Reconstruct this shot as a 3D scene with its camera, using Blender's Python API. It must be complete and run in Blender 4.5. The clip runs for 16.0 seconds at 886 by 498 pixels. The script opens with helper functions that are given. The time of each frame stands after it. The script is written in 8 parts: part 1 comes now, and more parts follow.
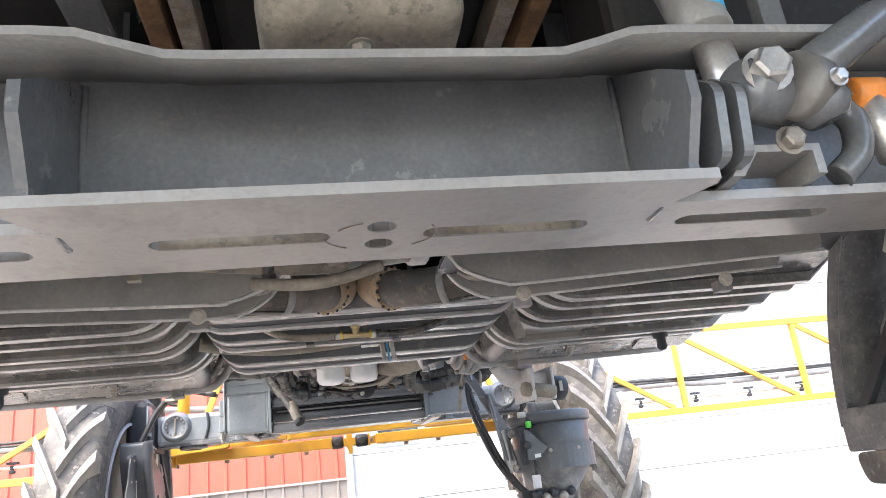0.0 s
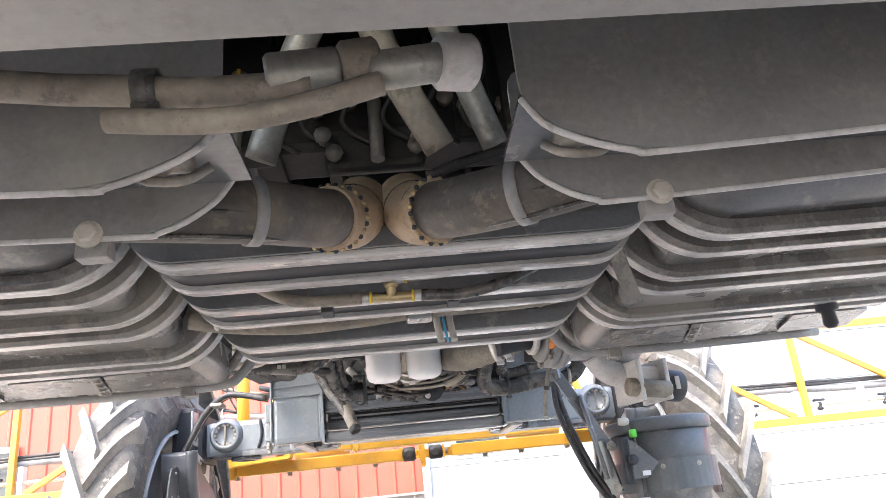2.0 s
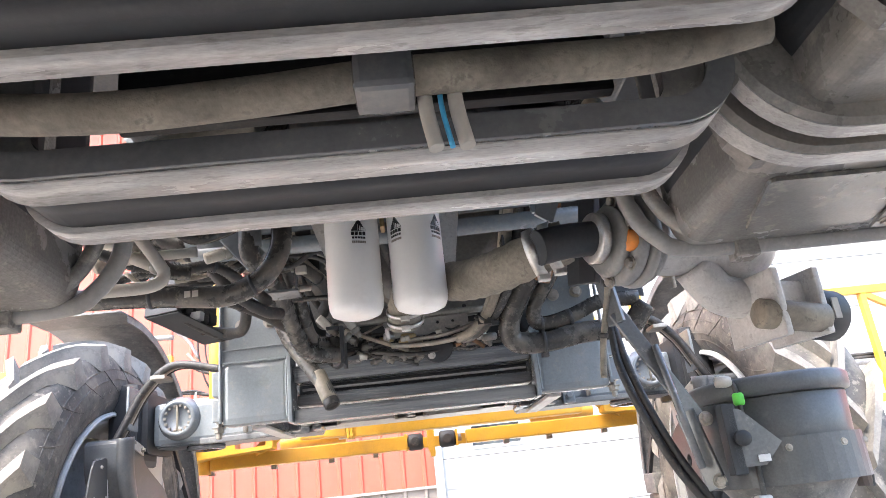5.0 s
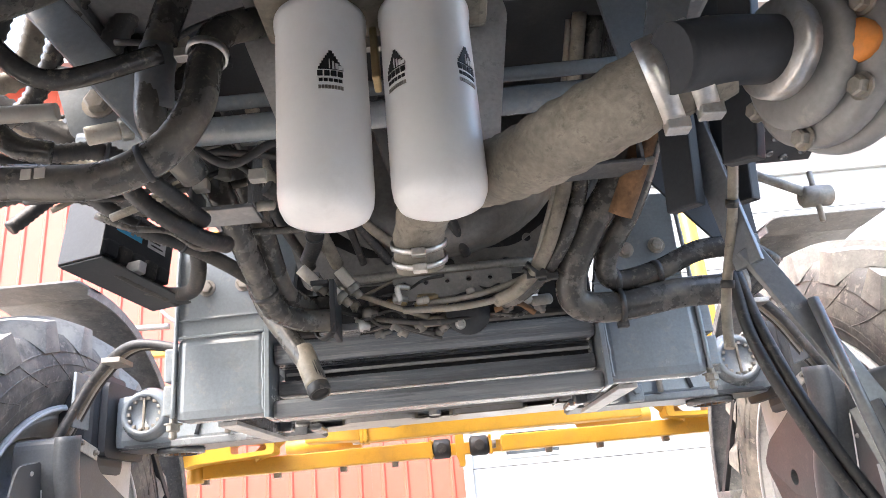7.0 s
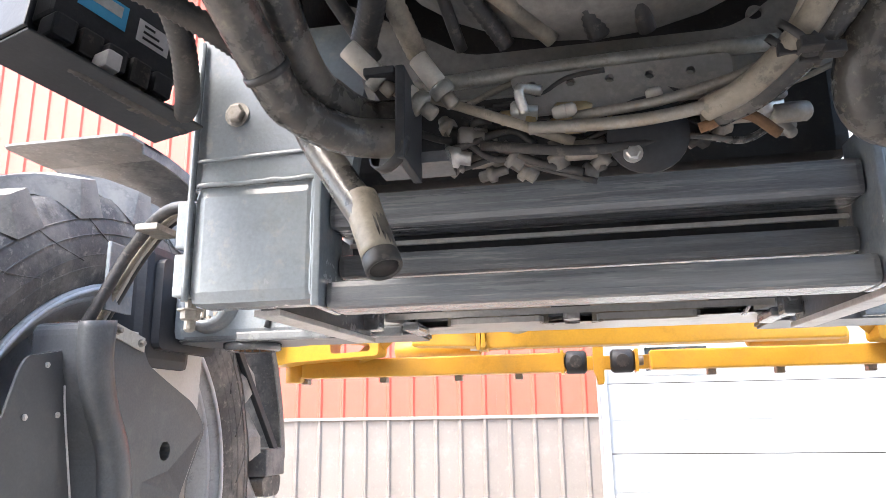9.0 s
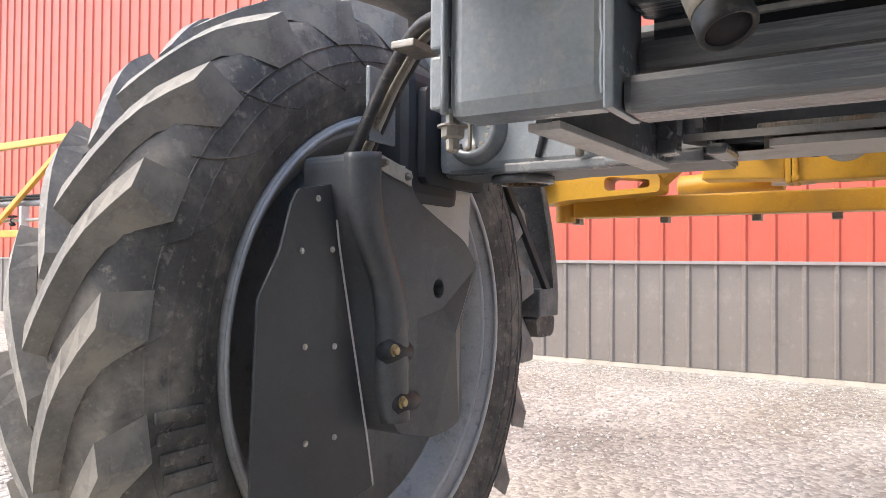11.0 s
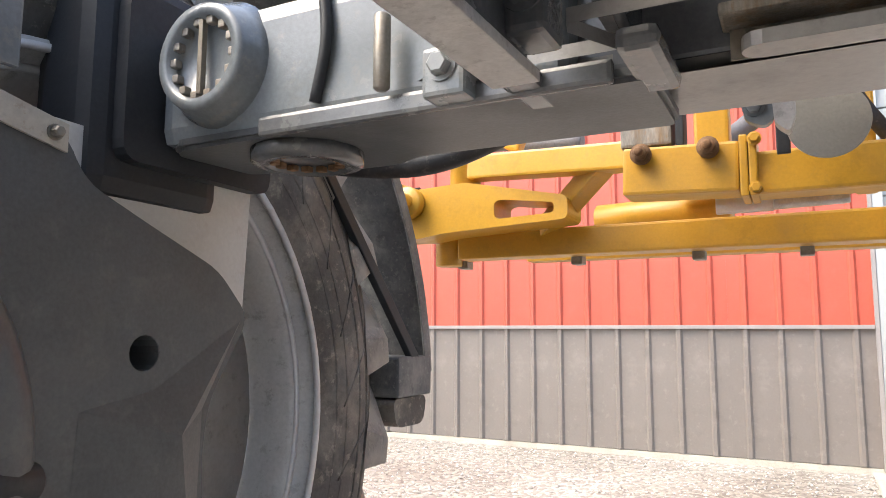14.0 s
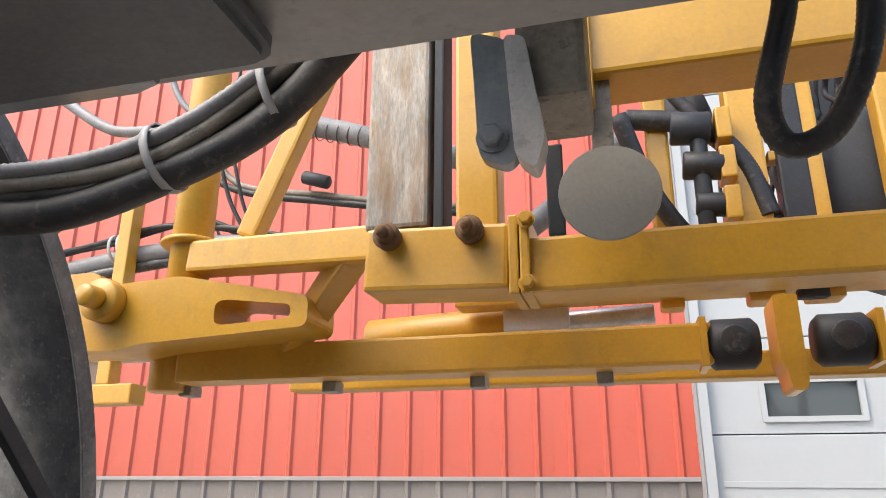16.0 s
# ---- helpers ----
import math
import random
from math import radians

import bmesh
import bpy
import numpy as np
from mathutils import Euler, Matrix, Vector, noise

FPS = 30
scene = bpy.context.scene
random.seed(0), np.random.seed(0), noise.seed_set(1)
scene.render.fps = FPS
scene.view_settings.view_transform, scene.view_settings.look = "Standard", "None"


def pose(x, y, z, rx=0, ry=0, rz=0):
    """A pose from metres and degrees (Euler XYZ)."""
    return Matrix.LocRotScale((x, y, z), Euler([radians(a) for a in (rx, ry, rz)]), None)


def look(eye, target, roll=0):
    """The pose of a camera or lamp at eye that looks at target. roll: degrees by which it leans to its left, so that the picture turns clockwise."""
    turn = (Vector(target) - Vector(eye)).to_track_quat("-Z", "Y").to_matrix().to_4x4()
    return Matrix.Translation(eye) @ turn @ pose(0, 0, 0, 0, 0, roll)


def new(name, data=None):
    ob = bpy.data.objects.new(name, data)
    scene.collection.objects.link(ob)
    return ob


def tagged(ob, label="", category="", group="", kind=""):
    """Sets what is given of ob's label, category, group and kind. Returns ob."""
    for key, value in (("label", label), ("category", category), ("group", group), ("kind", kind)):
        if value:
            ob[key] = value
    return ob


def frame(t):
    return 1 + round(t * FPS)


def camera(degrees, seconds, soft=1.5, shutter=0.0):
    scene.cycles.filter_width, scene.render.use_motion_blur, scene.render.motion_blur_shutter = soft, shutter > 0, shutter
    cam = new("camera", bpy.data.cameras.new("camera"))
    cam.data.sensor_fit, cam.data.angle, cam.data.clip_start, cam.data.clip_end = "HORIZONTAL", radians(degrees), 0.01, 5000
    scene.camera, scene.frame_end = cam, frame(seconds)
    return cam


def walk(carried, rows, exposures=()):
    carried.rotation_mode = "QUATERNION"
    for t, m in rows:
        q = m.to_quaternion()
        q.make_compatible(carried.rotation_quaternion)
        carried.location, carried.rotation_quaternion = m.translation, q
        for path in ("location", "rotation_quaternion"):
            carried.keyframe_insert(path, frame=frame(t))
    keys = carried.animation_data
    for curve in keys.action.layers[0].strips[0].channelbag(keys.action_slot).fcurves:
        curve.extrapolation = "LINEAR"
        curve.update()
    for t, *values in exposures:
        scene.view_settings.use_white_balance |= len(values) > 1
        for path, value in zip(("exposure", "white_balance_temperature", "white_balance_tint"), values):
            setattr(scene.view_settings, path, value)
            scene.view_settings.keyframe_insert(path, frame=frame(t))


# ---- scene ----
cam = camera(63.8, 16.0, 0.7)
PATH = [
    (0, (-0.045, 0.549, 0.977), (0.316, 2.417, 1.595), -6.8),
    (0.5, (-0.014, 0.681, 0.973), (0.302, 2.555, 1.595), -6.7),
    (1, (0.014, 0.828, 0.990), (0.283, 2.705, 1.626), -6.3),
    (1.5, (0.068, 0.991, 1.006), (0.276, 2.869, 1.663), -6.1),
    (2, (0.062, 1.172, 1.011), (0.205, 3.051, 1.681), -6.0),
    (2.5, (0.008, 1.394, 1.015), (0.096, 3.276, 1.686), -5.7),
    (3, (-0.031, 1.548, 1.015), (0.031, 3.436, 1.671), -5.6),
    (3.5, (-0.007, 1.665, 1.020), (0.062, 3.559, 1.661), -6.1),
    (4, (0.085, 1.814, 1.019), (0.175, 3.702, 1.671), -6.7),
    (4.2, (0.110, 1.864, 1.024), (0.211, 3.751, 1.681), -6.9),
    (6.3, (0.119, 2.567, 1.05), (0.202, 4.455, 1.706), -5.4),
    (6.5, (0.125, 2.628, 1.06), (0.188, 4.515, 1.72), -5.4),
    (7, (0.126, 2.798, 1.078), (0.151, 4.676, 1.763), -5.5),
    (7.5, (0.107, 3.001, 1.099), (0.125, 4.878, 1.787), -5.3),
    (8, (0.081, 3.177, 1.109), (0.075, 5.06, 1.78), -4.6),
    (8.5, (0.098, 3.332, 1.128), (-0.014, 5.235, 1.733), -3.2),
    (9, (0.092, 3.506, 1.152), (-0.27, 5.418, 1.614), -0.9),
    (9.5, (0.029, 3.683, 1.146), (-0.62, 5.551, 1.447), 0.4),
    (10, (-0.019, 3.744, 1.147), (-0.918, 5.523, 1.302), 1.1),
    (10.2, (-0.023, 3.746, 1.146), (-0.989, 5.494, 1.255), 1.1),
    (12.3, (-0.079, 3.966, 1.154), (-1.156, 5.651, 1.167), 0.2),
    (12.5, (-0.078, 4.053, 1.156), (-1.143, 5.746, 1.174), 0.3),
    (13, (-0.099, 4.263, 1.153), (-1.117, 5.984, 1.209), 0.6),
    (13.5, (-0.155, 4.477, 1.148), (-1.114, 6.227, 1.283), 0.4),
    (14, (-0.211, 4.648, 1.104), (-1.104, 6.422, 1.339), 0.2),
    (14.5, (-0.192, 4.839, 1.092), (-1.038, 6.616, 1.446), 0.7),
    (15, (-0.153, 4.984, 1.119), (-0.922, 6.772, 1.58), 1.2),
    (15.1, (-0.16, 5.015, 1.125), (-0.902, 6.808, 1.61), 1.5),
    (15.5, (-0.13, 5.126, 1.109), (-0.794, 6.925, 1.676), 1.0),
    (16, (-0.124, 5.229, 1.108), (-0.622, 7.06, 1.74), 0.3),
]
walk(cam, [(t, look(eye, target, roll)) for t, eye, target, roll in PATH],
     exposures=[(0, 2.4, 6650, 10), (2, 2.6, 6650, 10), (3.5, 2.66, 6700, 10), (4, 2.6, 6700, 10), (8, 2.7, 6800, 10), (9, 2.6, 6650, 10), (9.5, 2.2, 6600, 10), (10, 1.42, 6650, 10), (12.5, 1.55, 6900, 10), (13, 1.72, 6900, 10), (13.5, 1.8, 6850, 9), (14.5, 1.3, 7200, 8), (15, 1.2, 7300, 7), (16, 1.15, 6900, 8)])

# ---- world, sun, exposure ----
world = bpy.data.worlds.new("overcast_sky")
scene.world = world
world.use_nodes = True
wn = world.node_tree
sky = wn.nodes.new("ShaderNodeTexSky")
sky.sky_type = "NISHITA"
sky.sun_disc = False
sky.sun_elevation = radians(53.3)
sky.sun_rotation = radians(-135)
sky.dust_density = 3.0
wn.links.new(sky.outputs[0], wn.nodes["Background"].inputs[0])
wn.nodes["Background"].inputs[1].default_value = 0.215
sun_data = bpy.data.lights.new("sun", "SUN")
sun_data.energy = 0.6
sun_data.angle = radians(30)
sun_data.color = (1.0, 0.97, 0.93)
sun = new("sun", sun_data)
sun.matrix_world = look((-5, -5, 9.5), (0, 0, 0))


# ---- materials ----
def mat(name, base, rough=0.5, metal=0.0, vary=0.25, scale=9.0, bump=0.15, grain=160.0, dirt=None, dirt_amount=0.3,
        dirt_scale=5.0, coat=0.0, rnd=0.0, stretch=(1, 1, 1)):
    """Painted, rubber or metal surface: tone varied at two scales, a dirt colour in soft patches, fine relief."""
    m = bpy.data.materials.new(name)
    m.use_nodes = True
    n, l = m.node_tree.nodes, m.node_tree.links
    b = n["Principled BSDF"]
    geo = n.new("ShaderNodeTexCoord")
    mp = n.new("ShaderNodeMapping")
    mp.inputs["Scale"].default_value = stretch
    l.new(geo.outputs["Object"], mp.inputs["Vector"])
    co = mp.outputs["Vector"]

    def noise_tex(s, detail, rough_=0.6):
        t = n.new("ShaderNodeTexNoise")
        t.inputs["Scale"].default_value, t.inputs["Detail"].default_value = s, detail
        t.inputs["Roughness"].default_value = rough_
        l.new(co, t.inputs["Vector"])
        return t

    big, fine = noise_tex(scale, 5), noise_tex(grain, 3)
    ramp = n.new("ShaderNodeMapRange")
    ramp.inputs["From Min"].default_value, ramp.inputs["From Max"].default_value = 0.3, 0.7
    ramp.inputs["To Min"].default_value, ramp.inputs["To Max"].default_value = 1 - vary, 1 + vary
    l.new(big.outputs["Fac"], ramp.inputs["Value"])
    mix = n.new("ShaderNodeMix")
    mix.data_type, mix.blend_type = "RGBA", "MULTIPLY"
    mix.inputs["Factor"].default_value = 1.0
    mix.inputs["A"].default_value = (*base, 1)
    l.new(ramp.outputs["Result"], mix.inputs["B"])
    speck = n.new("ShaderNodeMapRange")
    speck.inputs["From Min"].default_value, speck.inputs["From Max"].default_value = 0.3, 0.7
    speck.inputs["To Min"].default_value, speck.inputs["To Max"].default_value = 1 - 0.5 * vary, 1 + 0.5 * vary
    l.new(fine.outputs["Fac"], speck.inputs["Value"])
    mg = n.new("ShaderNodeMix")
    mg.data_type, mg.blend_type = "RGBA", "MULTIPLY"
    mg.inputs["Factor"].default_value = 1.0
    l.new(mix.outputs["Result"], mg.inputs["A"])
    l.new(speck.outputs["Result"], mg.inputs["B"])
    col = mg.outputs["Result"]
    if rnd:
        oi = n.new("ShaderNodeObjectInfo")
        rr = n.new("ShaderNodeMapRange")
        rr.inputs["To Min"].default_value, rr.inputs["To Max"].default_value = 1 - rnd, 1 + rnd
        l.new(oi.outputs["Random"], rr.inputs["Value"])
        m2 = n.new("ShaderNodeMix")
        m2.data_type, m2.blend_type = "RGBA", "MULTIPLY"
        m2.inputs["Factor"].default_value = 1.0
        l.new(col, m2.inputs["A"])
        l.new(rr.outputs["Result"], m2.inputs["B"])
        col = m2.outputs["Result"]
    rval = None
    if dirt:
        d = noise_tex(dirt_scale, 8, 0.65)
        dr = n.new("ShaderNodeMapRange")
        dr.inputs["From Min"].default_value = 0.62 - dirt_amount * 0.4
        dr.inputs["From Max"].default_value = 0.85 - dirt_amount * 0.4
        dr.inputs["To Max"].default_value = min(0.95, 0.45 + dirt_amount * 0.6)
        l.new(d.outputs["Fac"], dr.inputs["Value"])
        m3 = n.new("ShaderNodeMix")
        m3.data_type = "RGBA"
        l.new(dr.outputs["Result"], m3.inputs["Factor"])
        l.new(col, m3.inputs["A"])
        m3.inputs["B"].default_value = (*dirt, 1)
        col = m3.outputs["Result"]
        # fine specks of the same dirt, and a darker grime between
        for sc, lo, hi, amt, tone in ((dirt_scale * 6, 0.56, 0.64, min(0.5, dirt_amount * 1.5), dirt), (dirt_scale * 2.3, 0.55, 0.7, min(0.6, dirt_amount * 1.6), tuple(v * 0.45 for v in base))):
            sp = noise_tex(sc, 7, 0.7)
            sr = n.new("ShaderNodeMapRange")
            sr.inputs["From Min"].default_value, sr.inputs["From Max"].default_value = lo, hi
            sr.inputs["To Max"].default_value = amt
            l.new(sp.outputs["Fac"], sr.inputs["Value"])
            m4 = n.new("ShaderNodeMix")
            m4.data_type = "RGBA"
            l.new(sr.outputs["Result"], m4.inputs["Factor"])
            l.new(col, m4.inputs["A"])
            m4.inputs["B"].default_value = (*tone, 1)
            col = m4.outputs["Result"]
        rv = n.new("ShaderNodeMapRange")
        rv.inputs["To Min"].default_value, rv.inputs["To Max"].default_value = rough, min(1, rough + 0.35)
        l.new(dr.outputs["Result"], rv.inputs["Value"])
        rval = rv.outputs["Result"]
    l.new(col, b.inputs["Base Color"])
    if rval:
        l.new(rval, b.inputs["Roughness"])
    else:
        b.inputs["Roughness"].default_value = rough
    b.inputs["Metallic"].default_value = metal
    b.inputs["Coat Weight"].default_value = coat
    b.inputs["Coat Roughness"].default_value = 0.25
    bp = n.new("ShaderNodeBump")
    bp.inputs["Strength"].default_value, bp.inputs["Distance"].default_value = bump, 0.003
    l.new(fine.outputs["Fac"], bp.inputs["Height"])
    l.new(bp.outputs["Normal"], b.inputs["Normal"])
    return m


DUST = (0.36, 0.33, 0.28)
TAN = (0.34, 0.26, 0.17)
M_FRAME = mat("frame_paint", (0.125, 0.13, 0.136), 0.25, 0.0, 0.2, 4, 0.06, 120, DUST, 0.06, 6, 0.3)
# paler than frame_paint: gravel light on the down-facing plate is in the colour
M_PLATE = mat("worn_lit_plate_paint", (0.29, 0.281, 0.268), 0.3, 0.0, 0.14, 2.5, 0.06, 90, (0.17, 0.16, 0.15), 0.2, 7, 0.2)
M_BLUE = mat("blue_grey_paint", (0.2, 0.225, 0.245), 0.22, 0.0, 0.14, 4, 0.1, 140, DUST, 0.16, 5, 0.15)
M_POLY = mat("black_moulded_plastic", (0.17, 0.164, 0.154), 0.25, 0.0, 0.35, 4, 0.12, 200, (0.34, 0.31, 0.265), 0.33, 3.5)
M_BELLY = mat("smooth_black_plastic", (0.13, 0.13, 0.13), 0.2, 0.0, 0.2, 3, 0.05, 200, (0.3, 0.275, 0.235), 0.25, 3)
M_LUG = mat("worn_lug_rubber", (0.24, 0.23, 0.215), 0.7, 0.0, 0.2, 6, 0.3, 110, (0.42, 0.385, 0.33), 0.45, 6)
M_SLEEVE = mat("oily_black_sleeve", (0.075, 0.068, 0.06), 0.5, 0.0, 0.3, 5, 0.25, 140, (0.24, 0.19, 0.14), 0.35, 6)
M_TANCUFF = mat("tan_heat_cuff", (0.4, 0.3, 0.2), 0.55, 0.0, 0.2, 8, 0.15, 150, (0.16, 0.11, 0.07), 0.3, 9)
M_GUARD = mat("satin_black_guard", (0.05, 0.055, 0.062), 0.42, 0.0, 0.15, 4, 0.05, 160, (0.13, 0.125, 0.115), 0.06, 5)
M_RETAIN = mat("dirty_pale_strip", (0.5, 0.47, 0.41), 0.5, 0.0, 0.15, 14, 0.1, 120, (0.3, 0.2, 0.12), 0.2, 14)
M_KNUCKLE = mat("pale_grey_sheet", (0.62, 0.63, 0.62), 0.4, 0.0, 0.08, 4, 0.05, 140, DUST, 0.1, 5)
M_STEEL_EDGE = mat("scuffed_grey_band", (0.5, 0.49, 0.475), 0.35, 0.0, 0.2, 7, 0.12, 150, (0.2, 0.19, 0.18), 0.25, 9)
M_DARK = mat("dark_engine_metal", (0.16, 0.154, 0.145), 0.42, 0.2, 0.3, 6, 0.2, 80, (0.2, 0.175, 0.14), 0.3, 7)
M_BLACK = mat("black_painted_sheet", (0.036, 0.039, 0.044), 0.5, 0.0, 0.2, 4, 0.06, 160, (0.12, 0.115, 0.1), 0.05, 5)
M_HOSE = mat("dusty_black_hose", (0.058, 0.056, 0.053), 0.27, 0.0, 0.35, 10, 0.2, 120, (0.23, 0.2, 0.16), 0.26, 10)
M_HOSE_TAN = mat("mud_brown_hose", (0.25, 0.22, 0.175), 0.5, 0.0, 0.3, 10, 0.3, 90, (0.05, 0.045, 0.04), 0.35, 7)
M_WRAP = mat("woven_grey_hose_wrap", (0.22, 0.197, 0.16), 0.8, 0.0, 0.3, 14, 0.5, 110, (0.06, 0.055, 0.05), 0.3, 9)
M_RUBBER = mat("tyre_rubber", (0.095, 0.09, 0.084), 0.65, 0.0, 0.25, 6, 0.3, 110, (0.38, 0.34, 0.285), 0.4, 5)
M_RIM = mat("grey_rim_paint", (0.58, 0.585, 0.59), 0.36, 0.1, 0.12, 4, 0.08, 120, DUST, 0.2, 4)
M_WHITE = mat("white_filter_enamel", (0.74, 0.745, 0.74), 0.33, 0.0, 0.03, 4, 0.03, 120, (0.55, 0.52, 0.47), 0.08, 5, 0.2)
M_YELLOW = mat("yellow_boom_paint", (0.56, 0.3, 0.03), 0.36, 0.0, 0.1, 5, 0.08, 130, (0.4, 0.24, 0.06), 0.16, 6, 0.2)
M_RUSTY = mat("worn_slide_post", (0.25, 0.225, 0.19), 0.5, 0.3, 0.4, 12, 0.25, 90, (0.26, 0.14, 0.05), 0.36, 9, 0.0, 0.0, (3, 3, 0.6))
M_STEEL = mat("zinc_steel", (0.55, 0.54, 0.52), 0.35, 0.8, 0.2, 20, 0.1, 150, TAN, 0.2, 12)
M_BOLT = mat("dull_bolt_steel", (0.3, 0.28, 0.25), 0.5, 0.5, 0.25, 25, 0.15, 150, TAN, 0.25, 15)
M_BRASS = mat("brass_fitting", (0.45, 0.36, 0.2), 0.4, 0.7, 0.2, 20, 0.1, 150, TAN, 0.3, 12)
M_RUST = mat("rusted_steel", (0.2, 0.11, 0.055), 0.8, 0.1, 0.4, 12, 0.4, 120, (0.09, 0.05, 0.03), 0.4, 9)
M_RED = mat("red_wall_sheet", (0.5, 0.095, 0.06), 0.42, 0.0, 0.05, 1.5, 0.03, 60, (0.4, 0.12, 0.085), 0.12, 2, 0.1, 0.03)
M_TAUPE = mat("taupe_wall_sheet", (0.2, 0.178, 0.162), 0.45, 0.0, 0.06, 1.5, 0.03, 60, (0.33, 0.3, 0.27), 0.15, 3, 0.1, 0.03)
M_TRIM = mat("grey_trim_sheet", (0.3, 0.28, 0.27), 0.45, 0.0, 0.06, 3, 0.03, 60)
M_DOOR = mat("white_door_panel", (0.41, 0.43, 0.437), 0.45, 0.0, 0.02, 1.5, 0.04, 40, rnd=0.01)
M_CONC = mat("pale_concrete", (0.5, 0.46, 0.4), 0.85, 0.0, 0.15, 3, 0.3, 70, (0.36, 0.32, 0.27), 0.3, 4)
M_CABLE = mat("black_cable", (0.025, 0.025, 0.026), 0.5, 0.0, 0.25, 20, 0.15, 200, (0.15, 0.13, 0.11), 0.25, 9)
M_GREYHOSE = mat("grey_spiral_hose", (0.22, 0.22, 0.225), 0.5, 0.0, 0.2, 10, 0.15, 150, (0.08, 0.08, 0.08), 0.2, 8)
M_TIE = mat("grey_cable_tie", (0.4, 0.4, 0.4), 0.5, 0.0, 0.1)
M_LETTER = mat("black_print", (0.015, 0.015, 0.016), 0.5, 0.0, 0.05)
M_PALE = mat("pale_print", (0.42, 0.4, 0.36), 0.6, 0.0, 0.1)
M_BLUE_LABEL = mat("light_blue_label", (0.07, 0.42, 0.72), 0.4, 0.0, 0.05)
M_GREEN = mat("green_cap", (0.12, 0.6, 0.08), 0.45, 0.0, 0.05)
M_ORANGE = mat("orange_cap", (0.75, 0.26, 0.05), 0.5, 0.0, 0.15, 20, 0.1, 150, TAN, 0.2, 12)
M_COVER = mat("black_moulded_cover", (0.1, 0.107, 0.114), 0.33, 0.0, 0.2, 3, 0.08, 160, (0.16, 0.16, 0.155), 0.2, 4)
M_COVER.node_tree.nodes["Principled BSDF"].inputs["Specular IOR Level"].default_value = 0.28
M_BLACK.node_tree.nodes["Principled BSDF"].inputs["Specular IOR Level"].default_value = 0.28
# near-black: the deep shade of voids and recesses is put into this colour
M_VOID = mat("void_shade_black", (0.014, 0.014, 0.015), 0.6, 0.1, 0.3, 6, 0.2, 80, (0.06, 0.053, 0.045), 0.25, 7)
M_DISC = mat("matt_grey_disc", (0.3, 0.285, 0.26), 0.5, 0.3, 0.12, 5, 0.06, 140, DUST, 0.3, 4)
M_FENDER = mat("dusty_black_fender", (0.12, 0.122, 0.125), 0.5, 0.0, 0.25, 5, 0.2, 120, (0.3, 0.295, 0.275), 0.4, 11)
M_WHEEL = mat("grey_wheel_paint", (0.47, 0.475, 0.47), 0.36, 0.1, 0.15, 4, 0.08, 120, (0.2, 0.19, 0.175), 0.3, 4)
M_SHIELD = mat("dusty_dark_sheet", (0.24, 0.236, 0.23), 0.38, 0.0, 0.2, 4, 0.08, 120, DUST, 0.22, 5)
M_ZINC = mat("dull_zinc_pipe", (0.3, 0.295, 0.27), 0.42, 0.4, 0.25, 14, 0.1, 140, (0.14, 0.125, 0.1), 0.3, 9)
M_TUBE = mat("scuffed_dark_tube", (0.135, 0.143, 0.152), 0.27, 0.0, 0.3, 3, 0.08, 120, (0.3, 0.3, 0.295), 0.3, 1.4, 0.2, 0.0, (0.6, 14, 14))
# scuffs, plus ground light on down-facing ribs put into the pale base
M_RIB = mat("scuffed_lit_rib", (0.43, 0.422, 0.41), 0.24, 0.0, 0.3, 5, 0.1, 150, (0.15, 0.145, 0.135), 0.28, 7, 0.0, 0.0, (0.5, 2, 2))
M_TAPE = mat("yellow_stripe", (0.7, 0.5, 0.05), 0.5, 0.0, 0.1)
M_GLASS_DARK = bpy.data.materials.new("window_glass")
M_GLASS_DARK.use_nodes = True
_g = M_GLASS_DARK.node_tree.nodes["Principled BSDF"]
_g.inputs["Base Color"].default_value = (0.06, 0.07, 0.075, 1)
_g.inputs["Roughness"].default_value = 0.06


